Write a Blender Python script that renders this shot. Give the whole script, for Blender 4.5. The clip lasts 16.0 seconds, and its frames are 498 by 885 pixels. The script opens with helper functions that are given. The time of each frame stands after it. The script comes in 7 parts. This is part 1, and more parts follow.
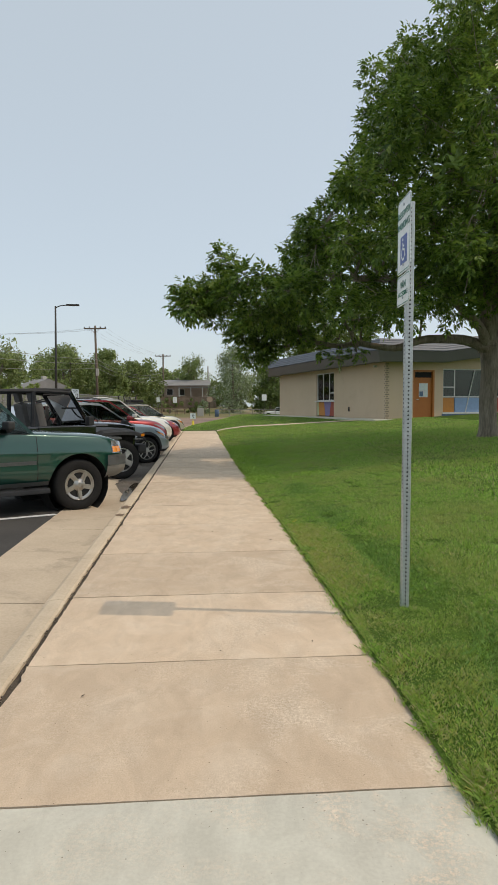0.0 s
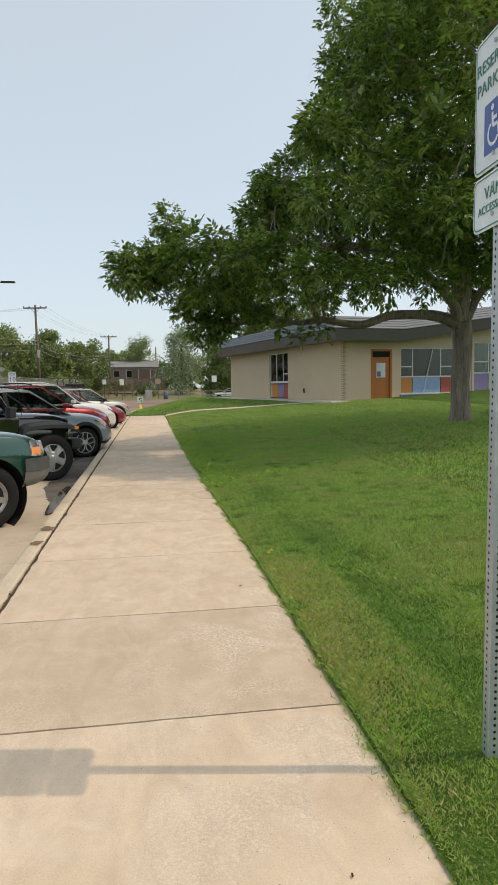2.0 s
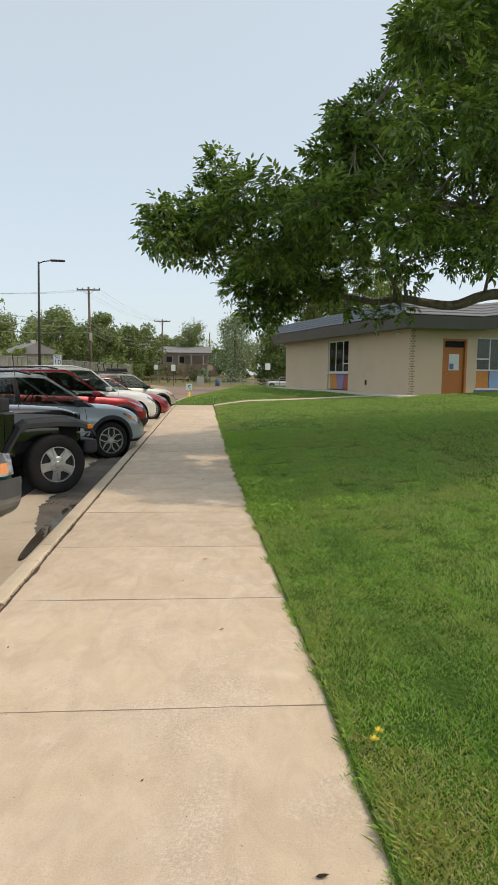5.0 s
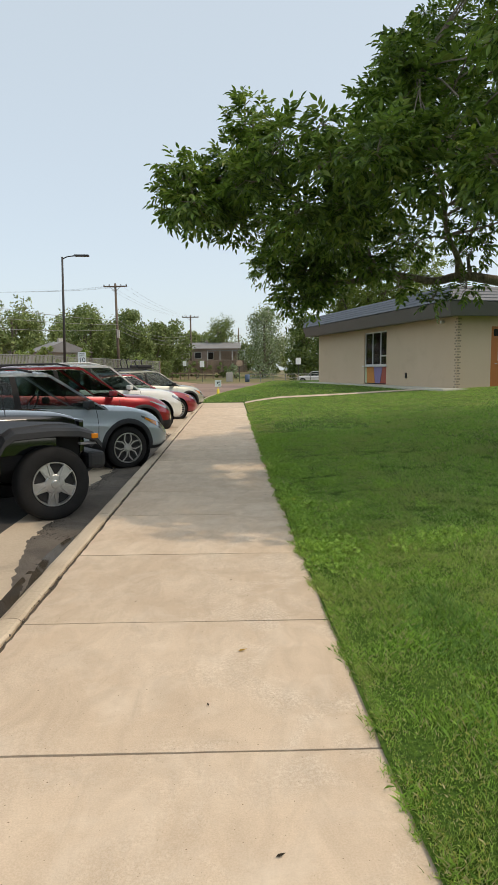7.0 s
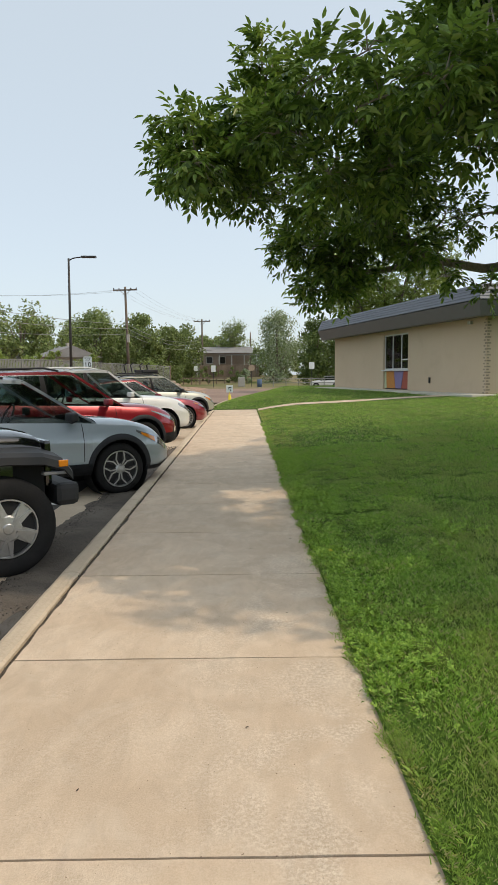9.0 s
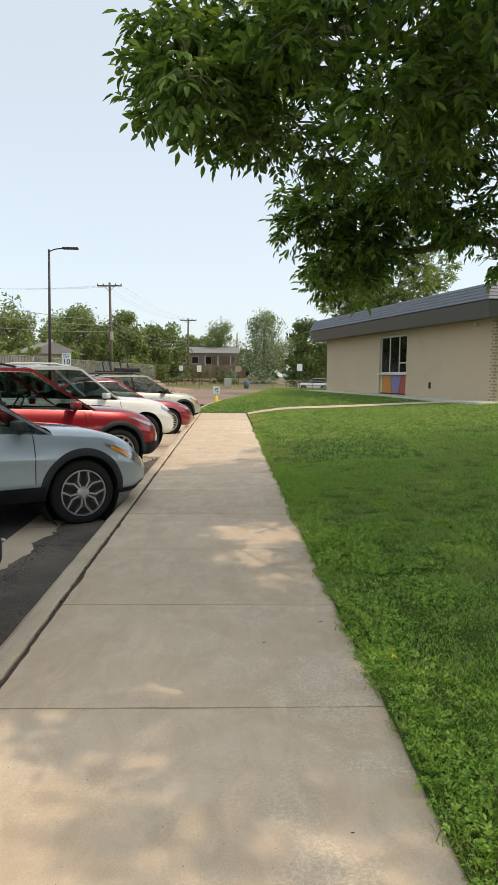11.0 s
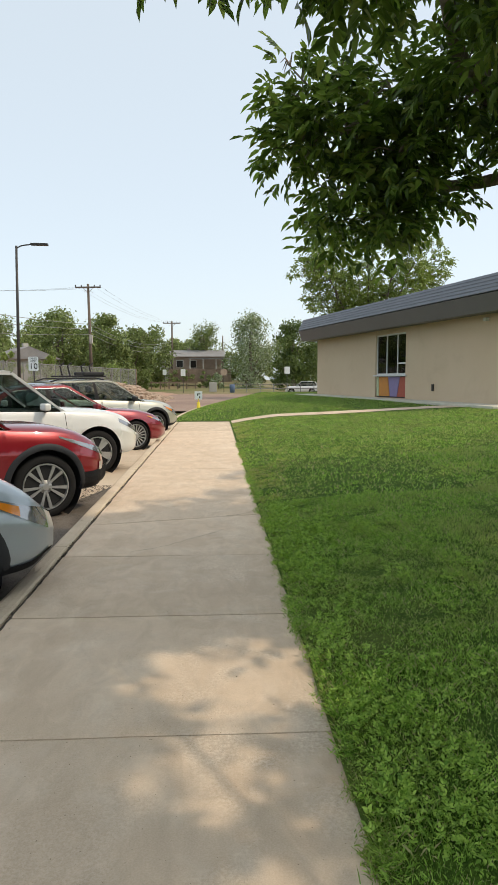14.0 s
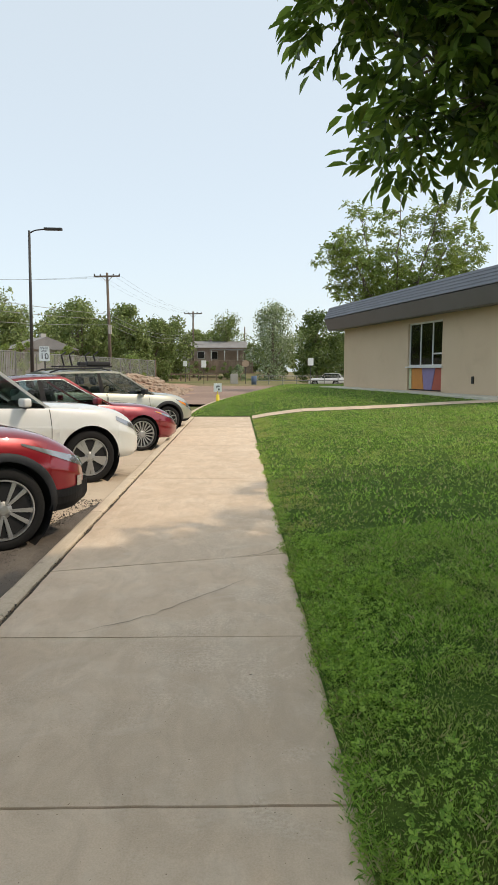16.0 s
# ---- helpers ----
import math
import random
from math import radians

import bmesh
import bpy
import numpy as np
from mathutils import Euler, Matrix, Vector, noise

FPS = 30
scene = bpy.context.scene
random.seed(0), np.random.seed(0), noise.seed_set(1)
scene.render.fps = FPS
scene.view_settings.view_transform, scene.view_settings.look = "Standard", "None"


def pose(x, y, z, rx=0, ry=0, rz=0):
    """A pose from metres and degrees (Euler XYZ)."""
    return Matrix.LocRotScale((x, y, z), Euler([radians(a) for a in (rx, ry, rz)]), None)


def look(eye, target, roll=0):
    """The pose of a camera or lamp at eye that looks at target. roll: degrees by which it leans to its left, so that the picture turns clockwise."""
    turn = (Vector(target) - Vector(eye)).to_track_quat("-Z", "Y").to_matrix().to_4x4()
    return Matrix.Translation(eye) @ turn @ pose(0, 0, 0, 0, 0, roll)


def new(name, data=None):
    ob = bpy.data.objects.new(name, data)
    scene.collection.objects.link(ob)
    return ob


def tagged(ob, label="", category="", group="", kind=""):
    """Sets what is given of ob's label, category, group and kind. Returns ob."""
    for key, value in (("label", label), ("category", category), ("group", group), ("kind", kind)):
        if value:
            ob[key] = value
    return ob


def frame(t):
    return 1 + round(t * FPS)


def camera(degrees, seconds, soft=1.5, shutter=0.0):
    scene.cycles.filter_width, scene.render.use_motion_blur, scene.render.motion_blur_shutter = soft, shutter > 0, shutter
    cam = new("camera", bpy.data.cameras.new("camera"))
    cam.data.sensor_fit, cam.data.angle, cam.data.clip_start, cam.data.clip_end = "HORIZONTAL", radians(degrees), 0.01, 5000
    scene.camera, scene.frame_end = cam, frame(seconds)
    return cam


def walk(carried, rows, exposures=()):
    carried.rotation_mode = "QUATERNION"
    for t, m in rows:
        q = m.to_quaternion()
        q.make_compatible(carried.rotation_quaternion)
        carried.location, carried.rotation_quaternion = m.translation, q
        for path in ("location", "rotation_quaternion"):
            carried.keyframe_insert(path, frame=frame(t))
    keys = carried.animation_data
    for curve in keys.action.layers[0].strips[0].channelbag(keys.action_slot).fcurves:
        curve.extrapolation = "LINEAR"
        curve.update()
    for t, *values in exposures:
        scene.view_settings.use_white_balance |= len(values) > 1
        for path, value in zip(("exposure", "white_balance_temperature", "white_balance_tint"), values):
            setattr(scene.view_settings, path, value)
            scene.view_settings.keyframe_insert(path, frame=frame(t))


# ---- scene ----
cam = camera(41.6, 16.0, soft=1.1)
METRES, EYE, TILT, LEAN, TURN = 15.1, 1.335, -1.15, 0.0, -4.25
ROWS = [
    (0.0, 0.0, 0.0, 0.0, -0.01, -2.05, 0.3),
    (0.5, -0.0002, 0.0338, 0.001, -1.52, -2.21, 0.72),
    (1.0, 0.001, 0.0648, 0.0021, -3.11, -2.53, 0.98),
    (1.5, -0.0014, 0.0943, 0.0062, -3.91, -3.0, 1.09),
    (2.0, -0.0041, 0.1241, 0.0084, -4.41, -3.78, 1.04),
    (2.5, -0.004, 0.156, 0.0108, -4.24, -4.52, 1.03),
    (3.0, -0.0053, 0.1862, 0.0117, -4.01, -5.11, 0.9),
    (3.5, -0.0024, 0.2165, 0.0123, -3.19, -5.22, 0.7),
    (4.0, -0.0008, 0.2461, 0.0133, -2.27, -4.88, 0.28),
    (4.5, 0.0016, 0.2774, 0.0147, -0.98, -4.77, -0.3),
    (7.0, -0.0109, 0.4298, 0.0164, 2.74, -5.2, 0.36),
    (7.5, -0.0127, 0.4617, 0.0165, 3.02, -5.23, 0.65),
    (8.0, -0.0163, 0.4925, 0.0176, 3.37, -5.08, 0.65),
    (8.5, -0.0177, 0.5212, 0.0185, 3.78, -4.85, 0.47),
    (11.0, -0.0409, 0.6779, 0.0215, 2.46, -4.69, -0.65),
    (11.5, -0.0398, 0.7092, 0.021, -0.34, -4.61, -0.33),
    (12.0, -0.039, 0.7417, 0.0224, -1.53, -4.75, -0.21),
    (12.5, -0.0389, 0.7727, 0.0218, -0.9, -4.88, -0.3),
    (13.0, -0.0395, 0.8058, 0.0227, 0.5, -4.74, -0.34),
    (13.5, -0.0406, 0.8359, 0.024, 1.23, -4.58, -0.19),
    (14.0, -0.0409, 0.8685, 0.0251, 1.34, -4.38, 0.06),
    (14.5, -0.0409, 0.8996, 0.0243, 0.27, -4.27, 0.31),
    (15.0, -0.041, 0.9328, 0.0265, -0.29, -4.57, 0.26),
    (15.5, -0.044, 0.9644, 0.0261, 1.29, -4.94, -0.12),
    (16.0, -0.0449, 0.9957, 0.0263, 3.26, -5.09, -0.12),
]
walk(cam, [(t, pose(0, 0, EYE, TILT, LEAN, TURN) @ pose(METRES * x, METRES * y, METRES * z, 90 + pitch, roll, yaw)) for t, x, y, z, yaw, pitch, roll in ROWS],
     exposures=[(0.0, -0.22, 7050, 12), (1.5, -0.08, 7050, 12), (9.0, 0.0, 7050, 12), (11.0, 0.16, 7150, 12), (12.5, 0.19, 7150, 12), (16.0, 0.15, 7150, 12)])

# ---- world and sun ----
SUN_TO = Vector((0.592, -0.101, 0.80)).normalized()
world = bpy.data.worlds.new("hazy_sky")
scene.world = world
world.use_nodes = True
wn, wl = world.node_tree.nodes, world.node_tree.links
sky = wn.new("ShaderNodeTexSky")
sky.sky_type, sky.sun_disc = "NISHITA", False
sky.sun_elevation, sky.sun_rotation = math.asin(SUN_TO.z), math.atan2(SUN_TO.x, SUN_TO.y)
sky.altitude, sky.air_density, sky.dust_density, sky.ozone_density = 1800, 1.0, 10.0, 1.0
haze = wn.new("ShaderNodeMix")
haze.data_type = "RGBA"
haze.inputs[0].default_value = 0.5
haze.inputs[7].default_value = (6.15, 7.3, 8.0, 1)
wl.new(sky.outputs[0], haze.inputs[6])
wl.new(haze.outputs[2], wn["Background"].inputs[0])
wn["Background"].inputs[1].default_value = 0.157
sun = new("sun", bpy.data.lights.new("sun", "SUN"))
sun.data.energy, sun.data.angle, sun.data.color = 1.7, radians(0.55), (1.0, 0.88, 0.72)
sun.matrix_world = look(SUN_TO * 60, (0, 0, 0))


# ---- materials ----
def ramp(nt, fac, stops):
    r = nt.nodes.new("ShaderNodeValToRGB")
    while len(r.color_ramp.elements) < len(stops):
        r.color_ramp.elements.new(0.5)
    for e, (p, c) in zip(r.color_ramp.elements, stops):
        e.position, e.color = p, (*c, 1)
    nt.links.new(fac, r.inputs[0])
    return r.outputs[0]


def tex_noise(nt, scale, detail=4, rough=0.55, stretch=None, distort=0.0):
    co = nt.nodes.new("ShaderNodeTexCoord")
    n = nt.nodes.new("ShaderNodeTexNoise")
    n.inputs["Scale"].default_value, n.inputs["Detail"].default_value = scale, detail
    n.inputs["Roughness"].default_value, n.inputs["Distortion"].default_value = rough, distort
    if stretch:
        mp = nt.nodes.new("ShaderNodeMapping")
        mp.inputs["Scale"].default_value = stretch
        nt.links.new(co.outputs["Object"], mp.inputs[0])
        nt.links.new(mp.outputs[0], n.inputs["Vector"])
    else:
        nt.links.new(co.outputs["Object"], n.inputs["Vector"])
    return n.outputs["Fac"]


def mix_colour(nt, fac, a, b, mode="MIX"):
    m = nt.nodes.new("ShaderNodeMix")
    m.data_type, m.blend_type = "RGBA", mode
    for sock, v in ((m.inputs[0], fac), (m.inputs[6], a), (m.inputs[7], b)):
        if isinstance(v, (int, float)):
            sock.default_value = v
        elif isinstance(v, tuple):
            sock.default_value = (*v, 1)
        else:
            nt.links.new(v, sock)
    return m.outputs[2]


def surface(name, dark, light, scale=3.0, fine=60.0, rough=0.8, metal=0.0, bump=0.2, depth=0.004, tint=0.0, spec=0.5, coat=0.0,
            stretch=None, fine_mix=0.35, stain=None, stain_scale=1.2, stain_cut=(0.55, 0.7), rough_var=0.08):
    """Two colours mixed at a large and a fine scale, with relief; tint varies it from object to object; stain lays patches over it."""
    m = bpy.data.materials.new(name)
    m.use_nodes = True
    nt = m.node_tree
    p = nt.nodes["Principled BSDF"]
    big, small = tex_noise(nt, scale, 5, 0.6, stretch), tex_noise(nt, fine, 3, 0.6, stretch)
    col = ramp(nt, big, [(0.3, dark), (0.7, light)])
    col = mix_colour(nt, fine_mix, col, ramp(nt, small, [(0.35, dark), (0.65, light)]))
    if stain:
        s = ramp(nt, tex_noise(nt, stain_scale, 6, 0.65, None, 0.6), [(stain_cut[0], (0, 0, 0)), (stain_cut[1], (1, 1, 1))])
        col = mix_colour(nt, s, col, stain)
    if tint:
        info = nt.nodes.new("ShaderNodeObjectInfo")
        hsv = nt.nodes.new("ShaderNodeHueSaturation")
        mr = nt.nodes.new("ShaderNodeMapRange")
        mr.inputs["To Min"].default_value, mr.inputs["To Max"].default_value = 1 - tint, 1 + tint
        nt.links.new(info.outputs["Random"], mr.inputs["Value"])
        nt.links.new(mr.outputs[0], hsv.inputs["Value"])
        nt.links.new(col, hsv.inputs["Color"])
        col = hsv.outputs[0]
    nt.links.new(col, p.inputs["Base Color"])
    rr = nt.nodes.new("ShaderNodeMapRange")
    rr.inputs["To Min"].default_value, rr.inputs["To Max"].default_value = max(0.02, rough - rough_var), min(1, rough + rough_var)
    nt.links.new(big, rr.inputs["Value"])
    nt.links.new(rr.outputs[0], p.inputs["Roughness"])
    p.inputs["Metallic"].default_value = metal
    p.inputs["Specular IOR Level"].default_value = spec
    p.inputs["Coat Weight"].default_value = coat
    p.inputs["Coat Roughness"].default_value = 0.04
    if bump:
        b = nt.nodes.new("ShaderNodeBump")
        b.inputs["Strength"].default_value, b.inputs["Distance"].default_value = bump, depth
        nt.links.new(small, b.inputs["Height"])
        nt.links.new(b.outputs[0], p.inputs["Normal"])
    return m


def plain(name, c, rough=0.5, metal=0.0, var=0.12, scale=8.0, coat=0.0, bump=0.03):
    return surface(name, tuple(v * (1 - var) for v in c), tuple(min(1, v * (1 + var)) for v in c), scale, scale * 12, rough, metal, bump, 0.001, coat=coat)


def glass(name, tint=(0.75, 0.82, 0.8), rough=0.02):
    """Thin pane: clear, with the gloss of glass."""
    m = bpy.data.materials.new(name)
    m.use_nodes = True
    nt = m.node_tree
    nt.nodes.remove(nt.nodes["Principled BSDF"])
    tr, gl, mx, fr = (nt.nodes.new("ShaderNode" + k) for k in ("BsdfTransparent", "BsdfGlossy", "MixShader", "Fresnel"))
    tr.inputs[0].default_value = (*tint, 1)
    gl.inputs["Roughness"].default_value = rough
    fr.inputs[0].default_value = 1.5
    nt.links.new(fr.outputs[0], mx.inputs[0])
    nt.links.new(tr.outputs[0], mx.inputs[1])
    nt.links.new(gl.outputs[0], mx.inputs[2])
    nt.links.new(mx.outputs[0], nt.nodes["Material Output"].inputs[0])
    return m


def foliage(name, dark, light, trans=0.35, rough=0.5, dry=None, dry_part=0.0, patch=None, patch_scale=0.5):
    """Leaves and blades: each island its own green, with light coming through."""
    m = bpy.data.materials.new(name)
    m.use_nodes = True
    nt = m.node_tree
    p = nt.nodes["Principled BSDF"]
    g = nt.nodes.new("ShaderNodeNewGeometry")
    stops = [(0.0, dark), (0.8, light)]
    if dry:
        stops = [(0.0, dark), (1 - dry_part - 0.05, light), (1 - dry_part, dry)]
    col = ramp(nt, g.outputs["Random Per Island"], stops)
    if patch:
        s = ramp(nt, tex_noise(nt, patch_scale, 4, 0.6), [(0.45, (0, 0, 0)), (0.68, (1, 1, 1))])
        f = nt.nodes.new("ShaderNodeMath")
        f.operation = "MULTIPLY"
        f.inputs[1].default_value = 0.6
        nt.links.new(s, f.inputs[0])
        col = mix_colour(nt, f.outputs[0], col, patch)
    nt.links.new(col, p.inputs["Base Color"])
    p.inputs["Roughness"].default_value = rough
    t = nt.nodes.new("ShaderNodeBsdfTranslucent")
    tc = mix_colour(nt, 0.5, col, (0.16, 0.24, 0.03))
    nt.links.new(tc, t.inputs[0])
    mx = nt.nodes.new("ShaderNodeMixShader")
    mx.inputs[0].default_value = trans
    nt.links.new(p.outputs[0], mx.inputs[1])
    nt.links.new(t.outputs[0], mx.inputs[2])
    nt.links.new(mx.outputs[0], nt.nodes["Material Output"].inputs[0])
    return m


def paint(name, c, flake=0.0, rough=0.3):
    """Car paint under clear lacquer, with a little road dust."""
    m = surface(name, tuple(v * 0.9 for v in c), c, 1.5, 300, rough, 0.35 if flake else 0.0, 0.02, 0.0006, coat=1.0, rough_var=0.05,
                stain=tuple(v * 0.9 + 0.012 for v in c), stain_scale=3.0, stain_cut=(0.62, 0.85))
    return m


